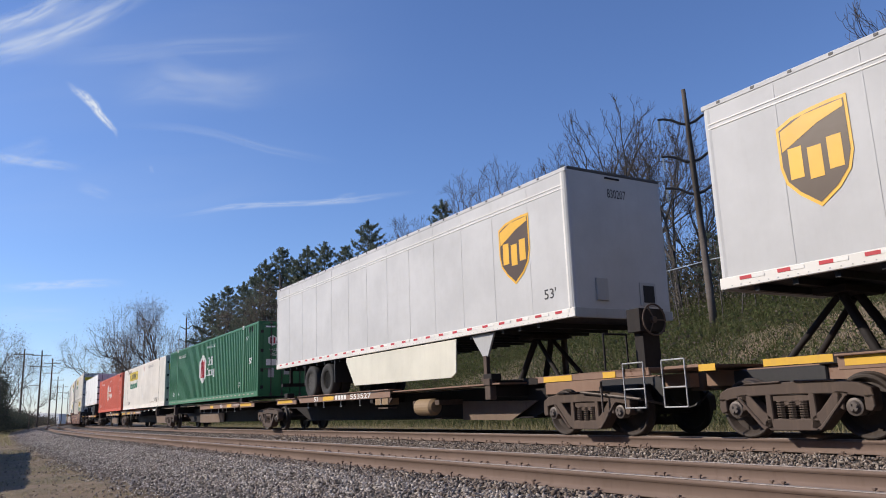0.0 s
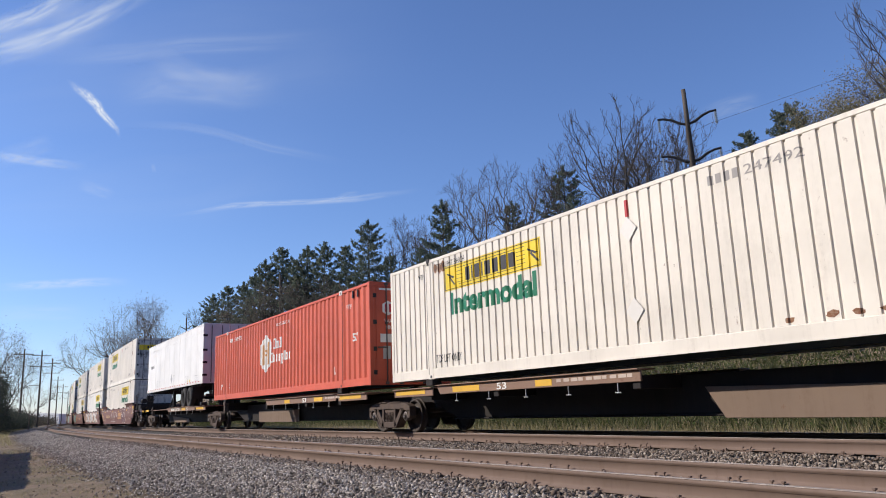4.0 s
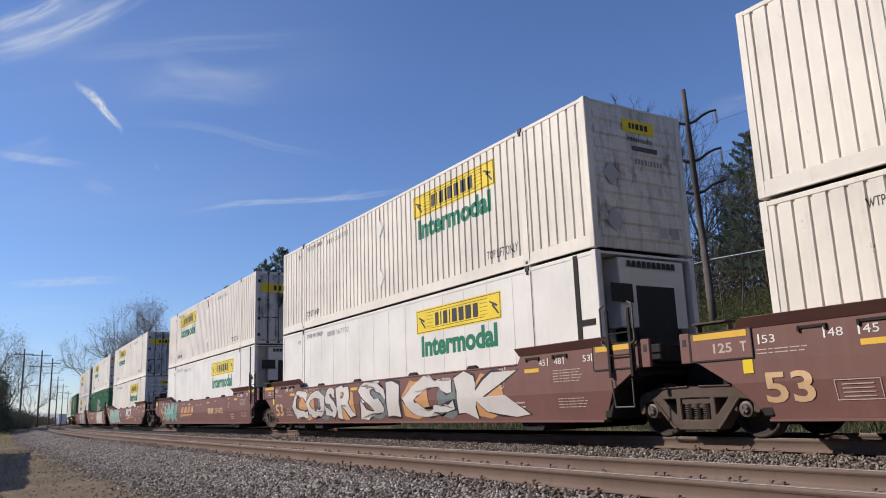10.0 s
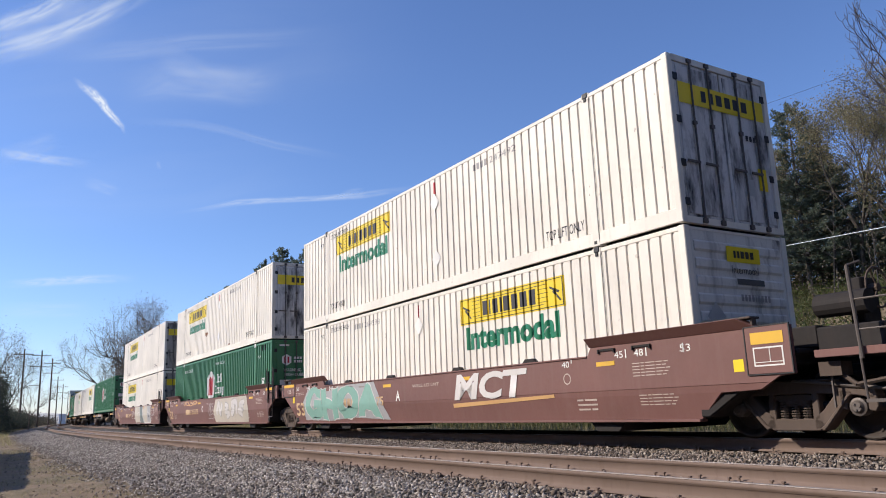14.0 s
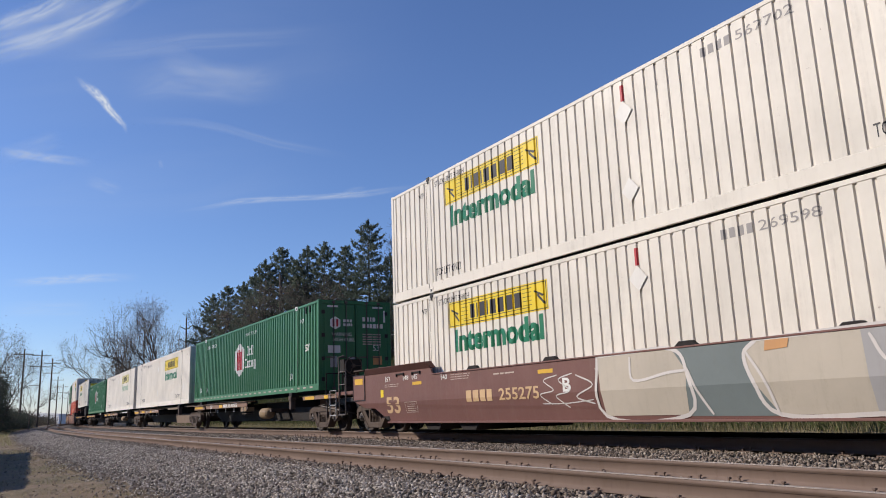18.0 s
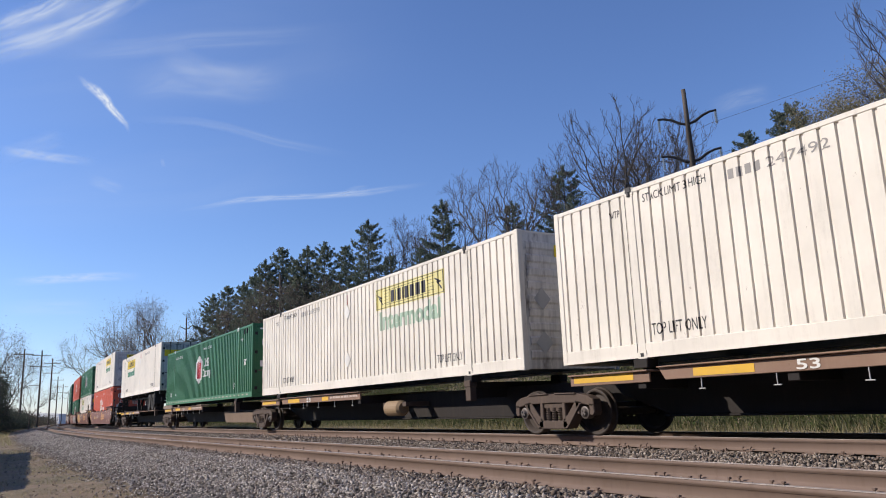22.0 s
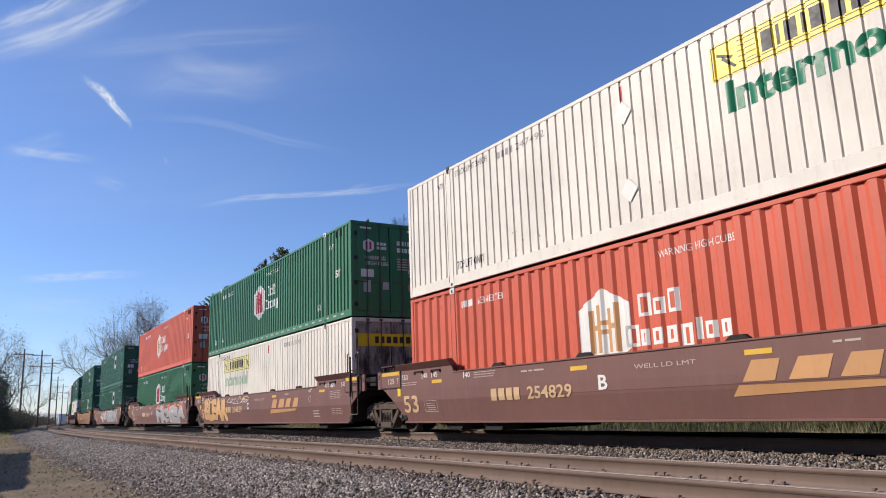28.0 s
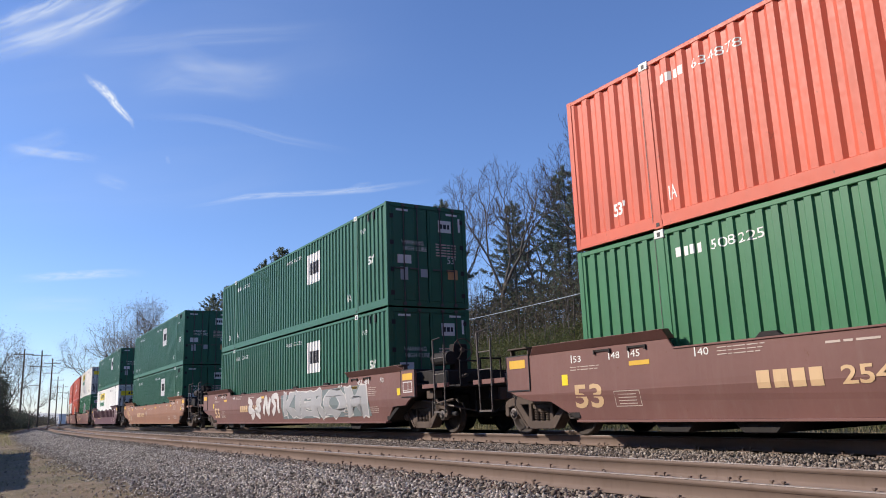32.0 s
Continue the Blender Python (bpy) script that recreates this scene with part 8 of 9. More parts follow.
BARE = [tree_meshes(a, 20.0, b, None, 7, 0.0145, w) for a, b, w in ((3, 33, 0.95), (8, 29, 0.9), (21, 32, 0.9), (40, 28, 0.95))]
LEAFY = [tree_meshes(a, 16.0, 33, (0.9, 0.060, 6, "dry_leaf", 0.55), fat=0.013, wide=0.85) for a in (5, 14)]
GOLD = [tree_meshes(a, 16.0, 33, (0.9, 0.065, 20, "gold_leaf", 0.5), fat=0.012, wide=0.85) for a in (31, 33)]
PINE = [pine_meshes(2, 18.0, 0.34), pine_meshes(9, 18.0, 0.30), pine_meshes(17, 18.0, 0.38, 0.2)]
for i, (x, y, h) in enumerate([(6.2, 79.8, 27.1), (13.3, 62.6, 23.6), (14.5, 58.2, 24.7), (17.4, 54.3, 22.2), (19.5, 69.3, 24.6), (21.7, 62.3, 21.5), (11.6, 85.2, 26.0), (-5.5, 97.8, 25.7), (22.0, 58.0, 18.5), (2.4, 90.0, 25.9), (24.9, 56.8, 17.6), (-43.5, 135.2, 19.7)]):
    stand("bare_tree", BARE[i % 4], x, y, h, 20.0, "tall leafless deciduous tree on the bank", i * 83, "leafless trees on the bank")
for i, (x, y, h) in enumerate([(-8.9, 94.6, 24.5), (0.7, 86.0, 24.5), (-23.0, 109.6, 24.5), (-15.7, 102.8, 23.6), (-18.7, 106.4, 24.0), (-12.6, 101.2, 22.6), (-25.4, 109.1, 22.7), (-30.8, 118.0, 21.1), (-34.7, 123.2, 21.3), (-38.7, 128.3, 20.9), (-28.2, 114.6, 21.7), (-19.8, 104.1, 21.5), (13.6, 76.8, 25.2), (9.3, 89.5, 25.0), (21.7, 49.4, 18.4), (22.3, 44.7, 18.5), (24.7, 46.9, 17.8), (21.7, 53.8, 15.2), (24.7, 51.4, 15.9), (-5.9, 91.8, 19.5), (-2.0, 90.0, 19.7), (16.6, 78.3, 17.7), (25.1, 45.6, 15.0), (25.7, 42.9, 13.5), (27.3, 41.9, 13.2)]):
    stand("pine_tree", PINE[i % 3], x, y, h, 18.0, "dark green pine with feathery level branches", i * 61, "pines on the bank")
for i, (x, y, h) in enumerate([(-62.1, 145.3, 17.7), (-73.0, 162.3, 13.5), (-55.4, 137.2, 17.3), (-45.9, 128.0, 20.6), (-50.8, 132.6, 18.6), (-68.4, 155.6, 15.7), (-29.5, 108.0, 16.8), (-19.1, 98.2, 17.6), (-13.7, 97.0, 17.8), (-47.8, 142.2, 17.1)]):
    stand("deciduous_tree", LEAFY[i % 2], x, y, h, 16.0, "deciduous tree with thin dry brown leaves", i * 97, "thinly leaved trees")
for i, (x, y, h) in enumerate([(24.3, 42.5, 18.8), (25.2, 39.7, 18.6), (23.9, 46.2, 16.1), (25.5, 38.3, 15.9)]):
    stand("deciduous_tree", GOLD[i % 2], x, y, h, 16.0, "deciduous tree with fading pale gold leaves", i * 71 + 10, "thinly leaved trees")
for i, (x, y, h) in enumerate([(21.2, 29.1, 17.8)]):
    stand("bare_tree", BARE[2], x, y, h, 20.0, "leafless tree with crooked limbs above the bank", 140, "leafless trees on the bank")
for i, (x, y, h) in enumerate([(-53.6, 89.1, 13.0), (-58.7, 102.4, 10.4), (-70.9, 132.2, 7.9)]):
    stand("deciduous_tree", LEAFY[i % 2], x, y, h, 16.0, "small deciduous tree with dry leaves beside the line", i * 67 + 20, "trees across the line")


# ---------------------------------------------------------------- undergrowth and grass
def field(name, seed, n, s0, s1, o0, o1, label, material, build, category="undergrowth"):
    rng = np.random.default_rng(seed)
    s, o = rng.uniform(s0, s1, n), rng.uniform(o0, o1, n)
    x, y = line(s, o)
    z = np.interp(o, GO, GZ)
    V, F = build(rng, np.stack([x, y, z], 1))
    ob = new(name, bulk(name, V, F, material))
    tagged(ob, label, category, kind="stuff")


def blades(lo, hi, w, lean=0.35):
    def build(rng, P):
        n = len(P)
        h = rng.uniform(lo, hi, n)
        a = rng.uniform(0, math.tau, n)
        side = np.stack([np.cos(a), np.sin(a), 0 * a], 1) * w
        tip = P + np.stack([rng.normal(0, lean, n) * h, rng.normal(0, lean, n) * h, h], 1)
        P = P - np.array((0, 0, 0.05))
        V = np.stack([P - side, P + side, tip], 1).reshape(-1, 3)
        return V, np.arange(3 * n).reshape(-1, 3)
    return build


def shrubs(size, spread, lift, per):
    def build(rng, P):
        P = P + np.stack([0 * P[:, 0], 0 * P[:, 0], rng.uniform(0.1, lift, len(P))], 1)
        return quads(rng, P, size, spread, per)
    return build


def saplings(lo, hi):
    def build(rng, P):
        V, F = [], []
        for p in P:
            h = rng.uniform(lo, hi)
            q = p + np.array((rng.normal(0, 0.08 * h), rng.normal(0, 0.08 * h), h))
            prism(V, F, p - np.array((0, 0, 0.3)), q, 0.012 * h ** 0.6 + 0.01, 0.008, 3)
            for _ in range(5):
                f = rng.uniform(0.35, 0.95)
                b = p + (q - p) * f
                prism(V, F, b, b + np.array((rng.normal(0, 0.16), rng.normal(0, 0.16), rng.uniform(0.08, 0.3))) * h * 0.8, 0.018, 0.007, 3)
        return V, F
    return build


field("scrub", 1, 11000, -125, 26, -40, -11, "green and brown scrub on the bank", "scrub", shrubs(0.075, 0.38, 0.55, 26))
field("thicket", 2, 2200, -140, 22, -75, -27, "tangle of thin leafless stems under the trees", "twig", saplings(3.0, 9.0))
field("brush", 3, 4900, -140, 22, -80, -26, "dry brown leaves in the thicket", "dry_leaf", shrubs(0.08, 0.7, 2.6, 12))
field("bank_grass", 11, 200000, -90, 26, -36, -11, "rough green and straw grass on the bank", "bank_green", blades(0.2, 0.7, 0.035, 0.5), "grass")
field("near_bank_grass", 18, 90000, -14, 28, -36, -15, "rough green and straw grass low on the bank", "bank_green", blades(0.25, 0.7, 0.045, 0.5), "grass")
field("dark_bushes", 13, 3500, -95, 22, -50, -31, "dense dark bushes under the trees", "thorn", shrubs(0.15, 0.75, 5.0, 20))
field("bank_bushes", 14, 620, -95, 26, -33, -13, "low dark bushes on the grassy bank", "thorn", shrubs(0.10, 0.45, 0.9, 40))
field("tall_grass", 4, 36000, -75, 10, -21, -8.5, "tall straw and green grass by the track", "straw", blades(0.12, 0.5, 0.014), "grass")
field("low_grass", 12, 9000, -75, 10, -8.5, -4.0, "thin low grass at the foot of the ballast", "straw", blades(0.04, 0.18, 0.012), "grass")
field("short_grass", 6, 9000, -45, -3, 8.2, 12.5, "short dry grass with fallen leaves", "straw", blades(0.02, 0.09, 0.006, 0.8), "grass")
field("fallen_leaves", 7, 2600, -40, -3, 7.4, 12.0, "fallen brown leaves on the ground", "dry_leaf", lambda rng, P: quads(rng, P + np.array((0, 0, 0.03)), 0.035, 0.01, 1), "leaves")
field("far_bushes", 8, 2600, -215, -110, 11.0, 21, "grey-brown bushes beside the line", "hedge", shrubs(0.13, 0.7, 3.4, 26))
field("evergreen_bushes", 16, 1500, -128, -92, 10.0, 17, "dense dark evergreen bushes beside the line", "dark_evergreen", shrubs(0.13, 0.7, 7.0, 40))
field("verge_bushes", 17, 900, -190, -128, 9.6, 13, "low dark bushes along the verge", "dark_evergreen", shrubs(0.13, 0.6, 2.4, 34))
field("distant_bushes", 15, 1500, -380, -200, 13, 24, "grey-brown bushes far down the line", "hedge", shrubs(0.22, 0.8, 2.2, 18))
field("far_grass", 9, 9000, -160, -40, 8.6, 15, "dry grass beside the line", "straw", blades(0.1, 0.35, 0.02), "grass")


# ---------------------------------------------------------------- power line poles
def arm_pole(x, y, top, lean=0.0, label=""):
    s, o = side_of(x, y)
    z = ground_z(o) - 0.3
    p = new("utility_pole")
    h = top - z
    part("pole", made(("pole", round(h, 1)), lambda bm: [tube(bm, (0, 0, h * i / 6), (0, 0, h * (i + 1) / 6), 0.24 - 0.018 * i, 0.24 - 0.018 * (i + 1), 12) for i in range(6)], "pole_wood", 0, True), None, p, "weathered wooden pole")

    def arm(bm):
        pts = [(0, 0), (0.45, 0.12), (0.9, 0.42), (1.35, 0.58), (1.75, 0.62)]
        for (a, b), (c, d) in zip(pts, pts[1:]):
            tube(bm, (a, 0, b), (c, 0, d), 0.10 - 0.03 * a / 1.75, 0.10 - 0.03 * c / 1.75, 8)

    def string(bm):
        for k in range(6):
            tube(bm, (1.68, 0, 0.50 - k * 0.13), (1.68, 0, 0.44 - k * 0.13), 0.10, 0.05, 10)
        tube(bm, (1.68, 0, 0.6), (1.68, 0, -0.35), 0.015, n=5)
    am, im = made("cross_arm", arm, "black"), made("insulator_string", string, "insulator")
    for dz in (2.3, 4.75, 6.8):
        for r in (0, 180):
            a = part("cross_arm", am, None, p, "curved dark cross arm", pose(0, 0, h - dz, 0, 0, r))
            part("insulator_string", im, None, a, "pale glass insulators")
    turn = -20.0
    p.matrix_basis = pose(x, y, z, 0, 0, turn) @ pose(0, 0, 0, 0, lean, 0)
    tagged(p, label, "utility pole", "power line poles")
    return p


for x, y in ((16.0, 44.0), (-21.8, 103.9), (-48.9, 146.2), (-69.1, 177.5)):
    arm_pole(x, y, 19.5, -1.2, "tall wooden power pole with three pairs of curved arms")


def line_pole(x, y, top):
    s, o = side_of(x, y)
    z = ground_z(o) - 0.3
    p = new("utility_pole")
    h = top - z
    part("pole", made(("lpole", round(h, 1)), lambda bm: tube(bm, (0, 0, 0), (0, 0, h), 0.22, 0.14, 10), "pole_wood"), None, p, "dark wooden pole")
    bar = made("line_arm", lambda bm: (box(bm, -1.9, 1.9, -0.06, 0.06, -0.06, 0.06), [tube(bm, (q, 0, 0.06), (q, 0, 0.3), 0.05, n=6) for q in (-1.8, -0.9, 0.9, 1.8)]), "pole_wood")
    for dz in (1.2, 3.6):
        part("cross_arm", bar, None, p, "straight cross arm", pose(0, 0, h - dz))
    p.matrix_basis = pose(x, y, z, 0, 0, math.degrees(math.atan2(y, x)) + 90 + 15)
    tagged(p, "far wooden line pole with straight cross arms", "utility pole", "far line poles")


for x, y, t in ((-88.8, 162.0, 16.0), (-87.2, 166.1, 16.0), (-96.9, 189.8, 16.0), (-134.7, 268.5, 16.0), (-159.8, 323.3, 16.0), (-197.7, 405.9, 16.0)):
    line_pole(x, y, t)


def cable(pts_from, pts_to, sag, r=0.009, name="power_cable", mat="black", label="thin black cable hung between the poles"):
    V, F = [], []
    a, b = np.array(pts_from), np.array(pts_to)
    side = np.cross(b - a, (0, 0, 1.0))
    side /= np.linalg.norm(side)
    for i in range(15):
        t = i / 14
        q = a + (b - a) * t - np.array((0, 0, sag * 4 * t * (1 - t)))
        for k in range(4):
            V.append(tuple(q + r * (math.cos(k * math.pi / 2) * side + np.array((0, 0, math.sin(k * math.pi / 2))))))
        if i:
            F += [(i * 4 + k - 4, i * 4 + (k + 1) % 4 - 4, i * 4 + (k + 1) % 4, i * 4 + k) for k in range(4)]
    c = new(name, bulk(name, V, F, mat))
    tagged(c, label, "cable", "cables of the power line")


E_ = (0.86, 0.51)
for dz, q in ((2.0, 1.68), (4.1, 1.68), (6.4, 1.68)):
    p1 = (16.0 + E_[0] * q, 44.0 + E_[1] * q, 19.5 - dz)
    p2 = (-21.8 + E_[0] * q, 103.9 + E_[1] * q, 19.5 - dz)
    p0 = (50.0 + E_[0] * q, -12.0 + E_[1] * q, 20.5 - dz)
    cable(p1, p2, 1.2)
    cable(p0, p1, 1.2)
cable((16.2, 43.7, 8.6), (-21.6, 103.6, 9.2), 0.9, 0.026, "telephone_cable", "insulator", "pale grey cable hung low between the poles")
cable((50.2, -12.3, 9.6), (16.2, 43.7, 8.6), 0.9, 0.026, "telephone_cable", "insulator", "pale grey cable hung low between the poles")

# ---------------------------------------------------------------- unseen woods added behind and beside the eye, to close the place and dim the leading ends
def sky_screen(s0, s1, o0, o1, base, top, label):
    V, F = [], []
    n = 40
    for i in range(n + 1):
        t = i / n
        x, y = line(s0 + (s1 - s0) * t, o0 + (o1 - o0) * t)
        for z in (base, base + (top - base) * 0.5, top):
            V.append((x + 1.5 * noise.noise((i * 0.7, z * 0.3, 1)), y + 1.5 * noise.noise((i * 0.7, z * 0.3, 5)), z + (3.0 * noise.noise((i * 0.9, 2, 0)) if z == top else 0)))
    for i in range(n):
        for k in range(2):
            a = i * 3 + k
            F.append((a, a + 3, a + 4, a + 1))
    ob = new("woodland_edge", bulk("woodland_edge", V, F, "sky_screen"))
    tagged(ob, label, "woods", kind="structure")


sky_screen(14, 160, 18, 26, -1, 21, "unseen woods added beside the line behind the eye to block sky light")
sky_screen(-40, 14, 36, 34, -1, 13, "unseen woods added across from the line to block sky light")
sky_screen(2, 160, -34, -30, 5, 24, "unseen woods added on top of the bank to block sky light")
sky_screen(160, 161, -30, 40, -1, 16, "unseen woods added down the line to block sky light")
sky_screen(95, 97, 8, 24, -1, 21, "unseen woods added by the empty track to block sky light")
sky_screen(95, 97, -30, -8, -1, 23, "unseen woods added under the bank to block sky light")

# ---------------------------------------------------------------- far shed, wayside shed
fb = new("warehouse")
part("wall", made("wh_wall", lambda bm: box(bm, -22, 22, -8, -4, 0, 4.6), "wall"), None, fb, "pale metal wall")
part("roof", made("wh_roof", lambda bm: plate(bm, [(-22.5, 4.6), (22.5, 4.6), (22.5, 5.0), (0, 6.0), (-22.5, 5.0)], -8.4, -3.6), "wall"), None, fb)
part("door", made("wh_door", lambda bm: [box(bm, -18 + i * 7, -14 + i * 7, -8.1, -8.0, 0, 3.4) for i in range(6)], "seam"), None, fb, "row of grey doors")
fb.matrix_basis = pose(-215, 420, -0.6, 0, 0, -30)
tagged(fb, "pale low warehouse far down the line", "building")


ws = new("wayside_shed")
part("wall", made("ws_wall", lambda bm: box(bm, -10.3, 10.3, 0, 4.0, 0, 2.2), "wall"), None, ws, "plain metal wall")
part("roof", made("ws_roof", lambda bm: box(bm, -10.32, 10.32, -0.02, 4.2, 2.2, 2.3), "wall"), None, ws)
ws.matrix_basis = pose(-16.3, 23.8, -0.62, 0, 0, 117.8)
tagged(ws, "plain low shed standing beside the line", "shed")


# ---------------------------------------------------------------- high clouds
def cloud_material(name, scale, stretch, lo, hi, strength, detail=9.0):
    m = bpy.data.materials.new(name)
    m.use_nodes = True
    n, l = m.node_tree.nodes, m.node_tree.links
    n.clear()
    c = n.new("ShaderNodeTexCoord")
    mp = n.new("ShaderNodeMapping")
    mp.inputs["Scale"].default_value = stretch
    l.new(c.outputs["UV"], mp.inputs["Vector"])
    wv = n.new("ShaderNodeTexNoise")
    wv.inputs["Scale"].default_value, wv.inputs["Detail"].default_value, wv.inputs["Roughness"].default_value, wv.inputs["Distortion"].default_value = scale, detail, 0.6, 0.6
    l.new(mp.outputs[0], wv.inputs["Vector"])
    r = _ramp(n, l, wv.outputs["Fac"], lo, hi)
    # thin out to the rim of the sheet
    sx = n.new("ShaderNodeSeparateXYZ")
    l.new(c.outputs["UV"], sx.inputs[0])
    fades = []
    for ax in ("X", "Y"):
        a = n.new("ShaderNodeMath")
        a.operation = "SUBTRACT"
        a.inputs[1].default_value = 0.5
        l.new(sx.outputs[ax], a.inputs[0])
        b = n.new("ShaderNodeMath")
        b.operation = "ABSOLUTE"
        l.new(a.outputs[0], b.inputs[0])
        d = n.new("ShaderNodeMapRange")
        d.interpolation_type = "SMOOTHSTEP"
        d.inputs["From Min"].default_value, d.inputs["From Max"].default_value = 0.5, 0.1
        l.new(b.outputs[0], d.inputs["Value"])
        fades.append(d.outputs[0])
    k = n.new("ShaderNodeMath")
    k.operation = "MULTIPLY"
    l.new(fades[0], k.inputs[0])
    l.new(fades[1], k.inputs[1])
    k2 = n.new("ShaderNodeMath")
    k2.operation = "MULTIPLY"
    l.new(k.outputs[0], k2.inputs[0])
    l.new(r, k2.inputs[1])
    k3 = n.new("ShaderNodeMath")
    k3.operation = "MULTIPLY"
    k3.inputs[1].default_value = strength
    l.new(k2.outputs[0], k3.inputs[0])
    # the sheet glows by itself in place of sunlight scattered in the cloud
    em, tr, mx, out = n.new("ShaderNodeEmission"), n.new("ShaderNodeBsdfTransparent"), n.new("ShaderNodeMixShader"), n.new("ShaderNodeOutputMaterial")
    em.inputs["Color"].default_value = (0.86, 0.92, 1.0, 1)
    em.inputs["Strength"].default_value = 0.85
    l.new(k3.outputs[0], mx.inputs[0])
    l.new(tr.outputs[0], mx.inputs[1])
    l.new(em.outputs[0], mx.inputs[2])
    l.new(mx.outputs[0], out.inputs["Surface"])
    return m


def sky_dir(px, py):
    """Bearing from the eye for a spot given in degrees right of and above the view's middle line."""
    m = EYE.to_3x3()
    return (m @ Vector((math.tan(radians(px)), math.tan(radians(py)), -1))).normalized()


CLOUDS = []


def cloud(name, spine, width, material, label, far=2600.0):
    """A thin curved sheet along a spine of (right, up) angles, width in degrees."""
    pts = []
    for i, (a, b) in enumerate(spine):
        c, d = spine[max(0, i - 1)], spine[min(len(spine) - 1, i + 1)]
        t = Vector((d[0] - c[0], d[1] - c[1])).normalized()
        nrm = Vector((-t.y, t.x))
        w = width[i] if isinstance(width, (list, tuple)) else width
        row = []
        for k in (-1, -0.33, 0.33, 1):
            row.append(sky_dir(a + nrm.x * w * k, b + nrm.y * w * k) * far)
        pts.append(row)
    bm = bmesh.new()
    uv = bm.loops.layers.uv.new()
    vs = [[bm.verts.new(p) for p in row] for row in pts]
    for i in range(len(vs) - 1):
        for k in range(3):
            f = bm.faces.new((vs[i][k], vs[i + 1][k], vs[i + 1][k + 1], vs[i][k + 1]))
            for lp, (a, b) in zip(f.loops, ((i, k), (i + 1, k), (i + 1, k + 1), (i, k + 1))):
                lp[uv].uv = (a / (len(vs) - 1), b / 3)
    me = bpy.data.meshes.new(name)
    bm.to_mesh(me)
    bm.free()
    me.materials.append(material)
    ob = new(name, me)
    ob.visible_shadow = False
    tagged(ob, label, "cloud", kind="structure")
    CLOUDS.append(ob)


C1 = cloud_material("dense_trail", 5.0, (3.2, 0.9, 1), 0.18, 0.62, 0.95, 6)
C2 = cloud_material("thin_veil", 3.0, (1.3, 1.5, 1), 0.30, 0.85, 0.78, 7)
C3 = cloud_material("faint_veil", 2.0, (0.8, 1.6, 1), 0.28, 0.95, 0.30, 5)
C5 = cloud_material("broad_veil", 2.2, (1.0, 1.4, 1), 0.25, 0.9, 0.36, 6)
C4 = cloud_material("streak_veil", 3.0, (3.0, 1.0, 1), 0.25, 0.75, 0.48, 6)
C6 = cloud_material("milky_veil", 1.6, (1.0, 1.4, 1), 0.15, 0.9, 0.10, 5)

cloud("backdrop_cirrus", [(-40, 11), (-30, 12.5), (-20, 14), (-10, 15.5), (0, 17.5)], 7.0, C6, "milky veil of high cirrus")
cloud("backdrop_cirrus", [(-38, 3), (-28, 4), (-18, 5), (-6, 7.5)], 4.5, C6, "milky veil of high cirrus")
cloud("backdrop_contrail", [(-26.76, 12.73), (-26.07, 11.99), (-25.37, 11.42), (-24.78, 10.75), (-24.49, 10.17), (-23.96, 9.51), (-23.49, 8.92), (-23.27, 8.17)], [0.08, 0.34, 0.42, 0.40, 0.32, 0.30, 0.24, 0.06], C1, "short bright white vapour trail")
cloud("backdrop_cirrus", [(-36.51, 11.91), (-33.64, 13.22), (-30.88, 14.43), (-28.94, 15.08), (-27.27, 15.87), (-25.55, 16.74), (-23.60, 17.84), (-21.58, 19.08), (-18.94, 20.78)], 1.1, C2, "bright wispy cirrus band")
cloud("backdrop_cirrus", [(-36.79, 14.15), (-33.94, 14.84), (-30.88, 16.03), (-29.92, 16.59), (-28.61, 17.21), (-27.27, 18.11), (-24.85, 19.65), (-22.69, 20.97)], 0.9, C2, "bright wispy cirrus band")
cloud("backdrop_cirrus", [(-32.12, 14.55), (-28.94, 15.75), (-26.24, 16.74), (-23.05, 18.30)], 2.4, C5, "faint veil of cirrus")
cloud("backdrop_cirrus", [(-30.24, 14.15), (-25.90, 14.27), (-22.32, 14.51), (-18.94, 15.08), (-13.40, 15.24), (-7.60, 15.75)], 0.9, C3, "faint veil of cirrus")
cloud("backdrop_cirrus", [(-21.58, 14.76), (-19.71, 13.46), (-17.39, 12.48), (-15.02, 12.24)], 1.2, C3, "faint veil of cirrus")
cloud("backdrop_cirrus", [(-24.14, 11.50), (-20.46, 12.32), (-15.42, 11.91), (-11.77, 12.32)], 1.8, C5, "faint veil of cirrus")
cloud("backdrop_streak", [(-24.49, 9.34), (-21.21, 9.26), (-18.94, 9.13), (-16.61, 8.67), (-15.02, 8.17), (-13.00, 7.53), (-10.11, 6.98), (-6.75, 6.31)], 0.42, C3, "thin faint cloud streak")
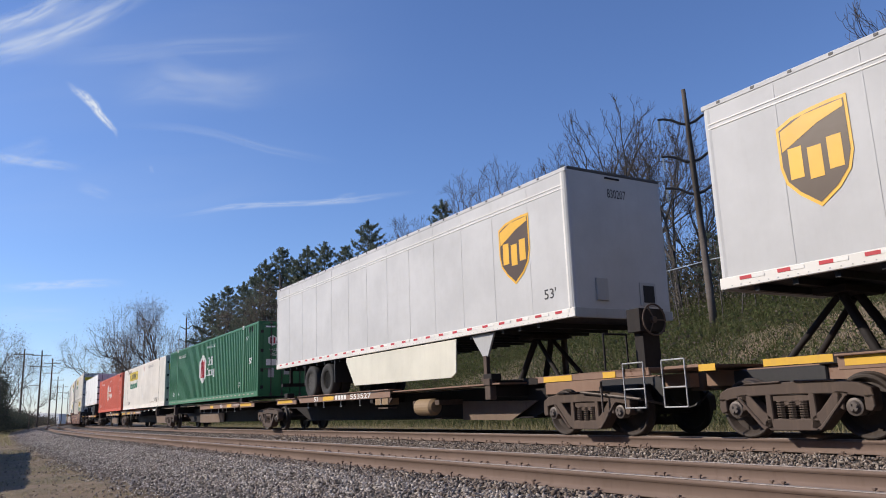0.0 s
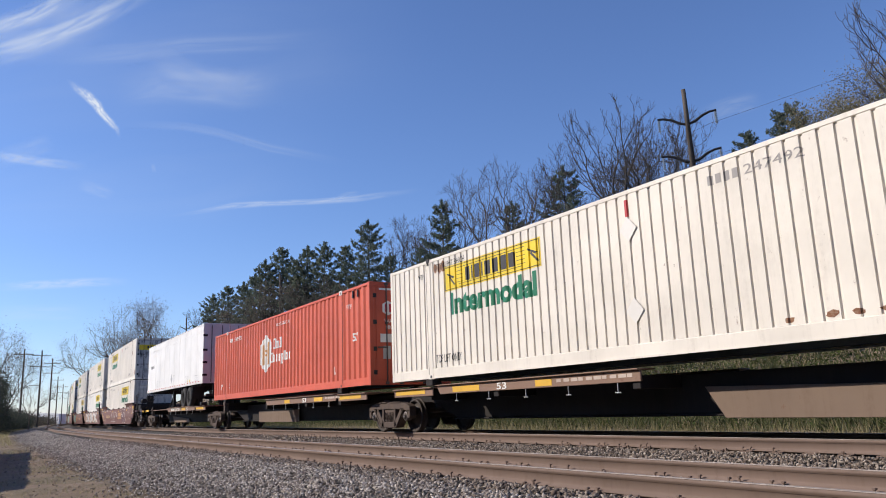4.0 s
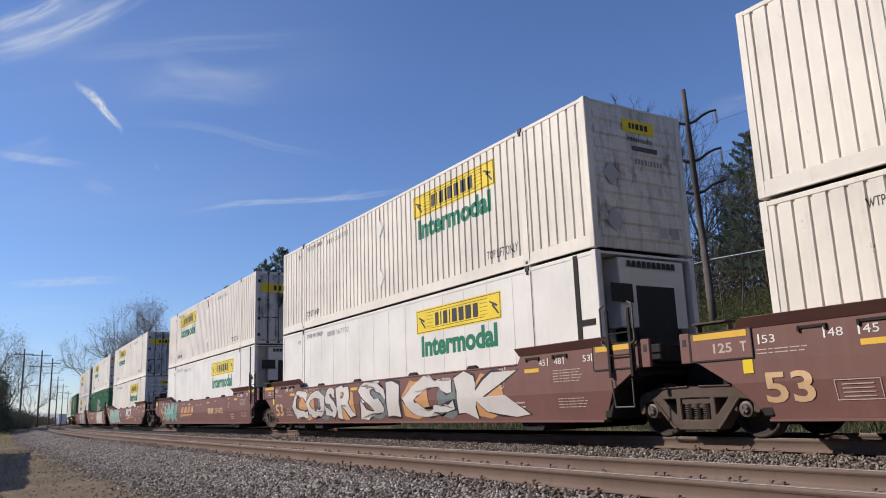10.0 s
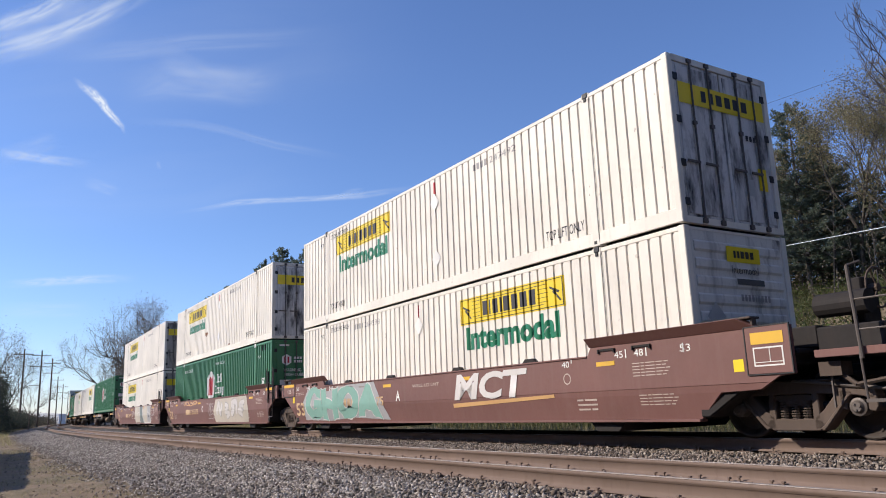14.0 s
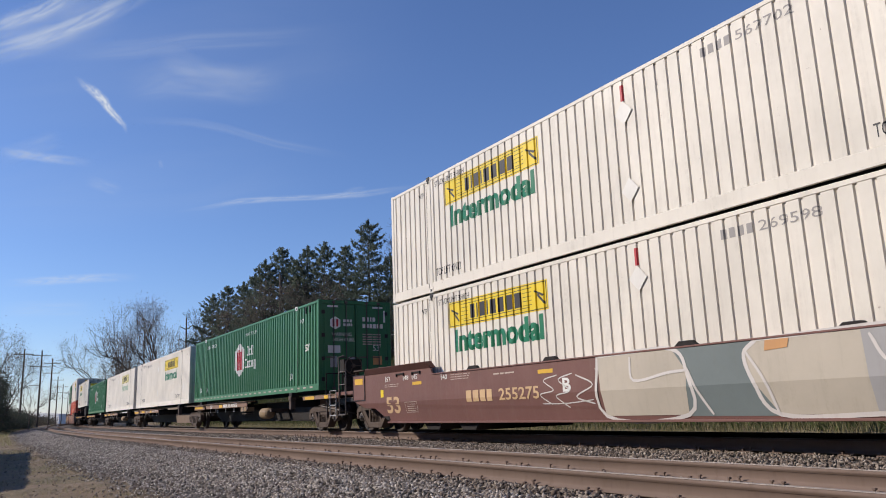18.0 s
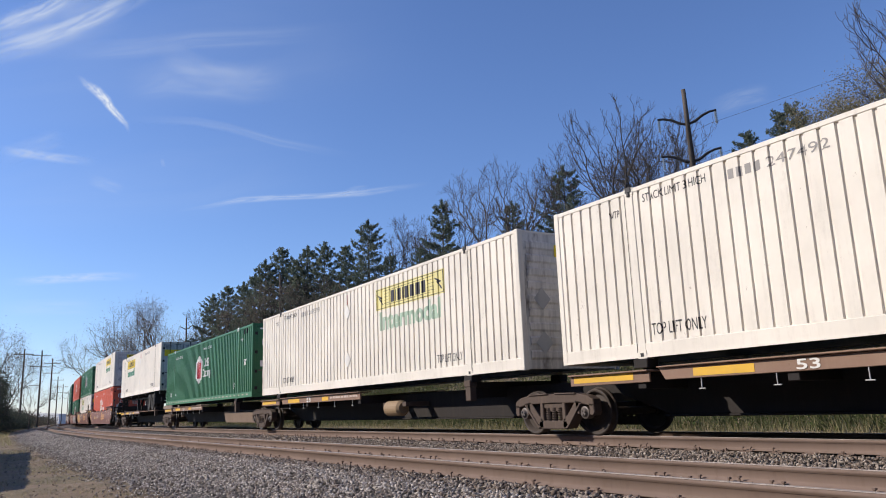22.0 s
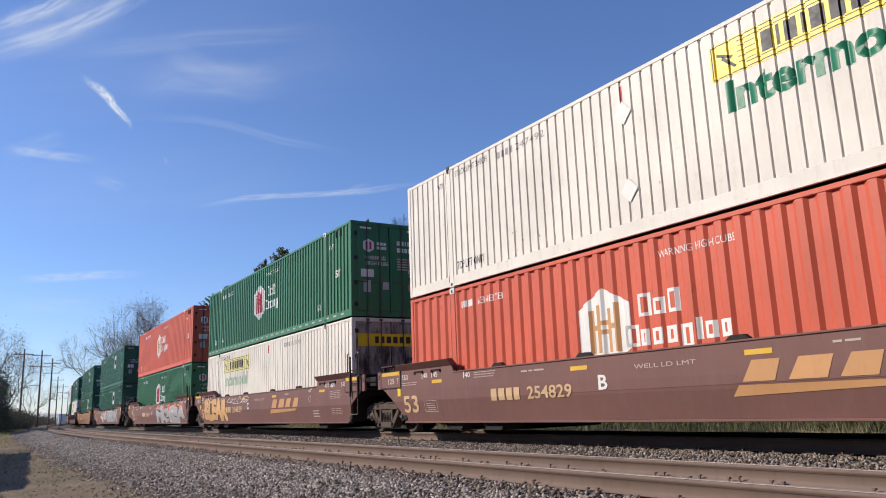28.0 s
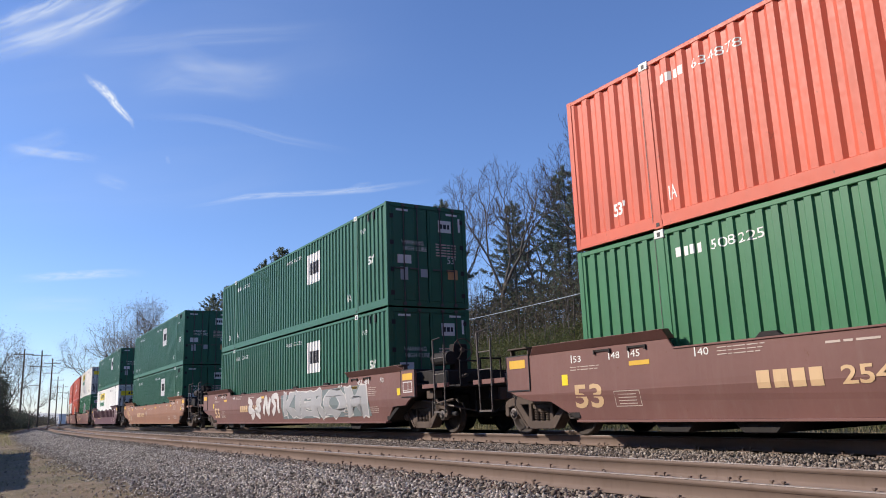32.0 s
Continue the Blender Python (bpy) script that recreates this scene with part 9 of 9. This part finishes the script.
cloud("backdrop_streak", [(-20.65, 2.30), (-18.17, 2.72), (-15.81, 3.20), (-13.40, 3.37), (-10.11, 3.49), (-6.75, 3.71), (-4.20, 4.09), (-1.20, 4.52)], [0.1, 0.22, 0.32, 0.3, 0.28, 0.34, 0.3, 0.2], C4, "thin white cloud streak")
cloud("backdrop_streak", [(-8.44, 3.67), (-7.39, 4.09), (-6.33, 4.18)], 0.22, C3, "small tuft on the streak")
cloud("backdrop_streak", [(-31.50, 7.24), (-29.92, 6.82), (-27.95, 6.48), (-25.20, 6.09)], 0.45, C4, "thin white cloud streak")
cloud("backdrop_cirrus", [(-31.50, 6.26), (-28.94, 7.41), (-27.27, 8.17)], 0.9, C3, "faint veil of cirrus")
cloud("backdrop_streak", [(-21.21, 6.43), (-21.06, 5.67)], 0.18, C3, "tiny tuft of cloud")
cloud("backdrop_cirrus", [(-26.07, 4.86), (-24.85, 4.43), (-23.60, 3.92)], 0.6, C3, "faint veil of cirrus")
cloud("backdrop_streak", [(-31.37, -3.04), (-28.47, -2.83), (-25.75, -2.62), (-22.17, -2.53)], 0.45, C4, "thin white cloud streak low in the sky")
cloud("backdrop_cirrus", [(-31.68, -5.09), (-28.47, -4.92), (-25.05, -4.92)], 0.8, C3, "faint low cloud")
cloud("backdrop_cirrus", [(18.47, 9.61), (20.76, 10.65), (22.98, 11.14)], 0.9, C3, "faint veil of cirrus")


# ---------------------------------------------------------------- what moves
def motions():
    for thing, mid, z in RIDERS:
        walk(thing, [(float(t), ride(mid + travelled(t), z)) for t in range(33)])
    # wheels turn while their car passes near
    for w, at, start in WHEELS:
        rows = [(0.0, Matrix.Translation(at))]
        turn, last = 0.0, None
        for k in range(0, 32 * 30 + 1):
            t = k / 30
            s = start + travelled(t)
            if -26.0 < s < 10.0:
                turn = 0.0 if last is None else turn + (s - last) / 0.42
                last = s
                if k:
                    rows.append((t, Matrix.Translation(at) @ Matrix.Rotation(turn, 4, "Y")))
        if rows[-1][0] < 32.0:
            rows.append((32.0, rows[-1][1]))
        if len(rows) > 2:
            walk(w, rows)
    # the high clouds drift slowly to the right and up
    for c in CLOUDS:
        walk(c, [(0.0, pose(0, 0, 0)), (32.0, pose(0, 0, 0.0, 0.8, 0, -1.2))])


motions()
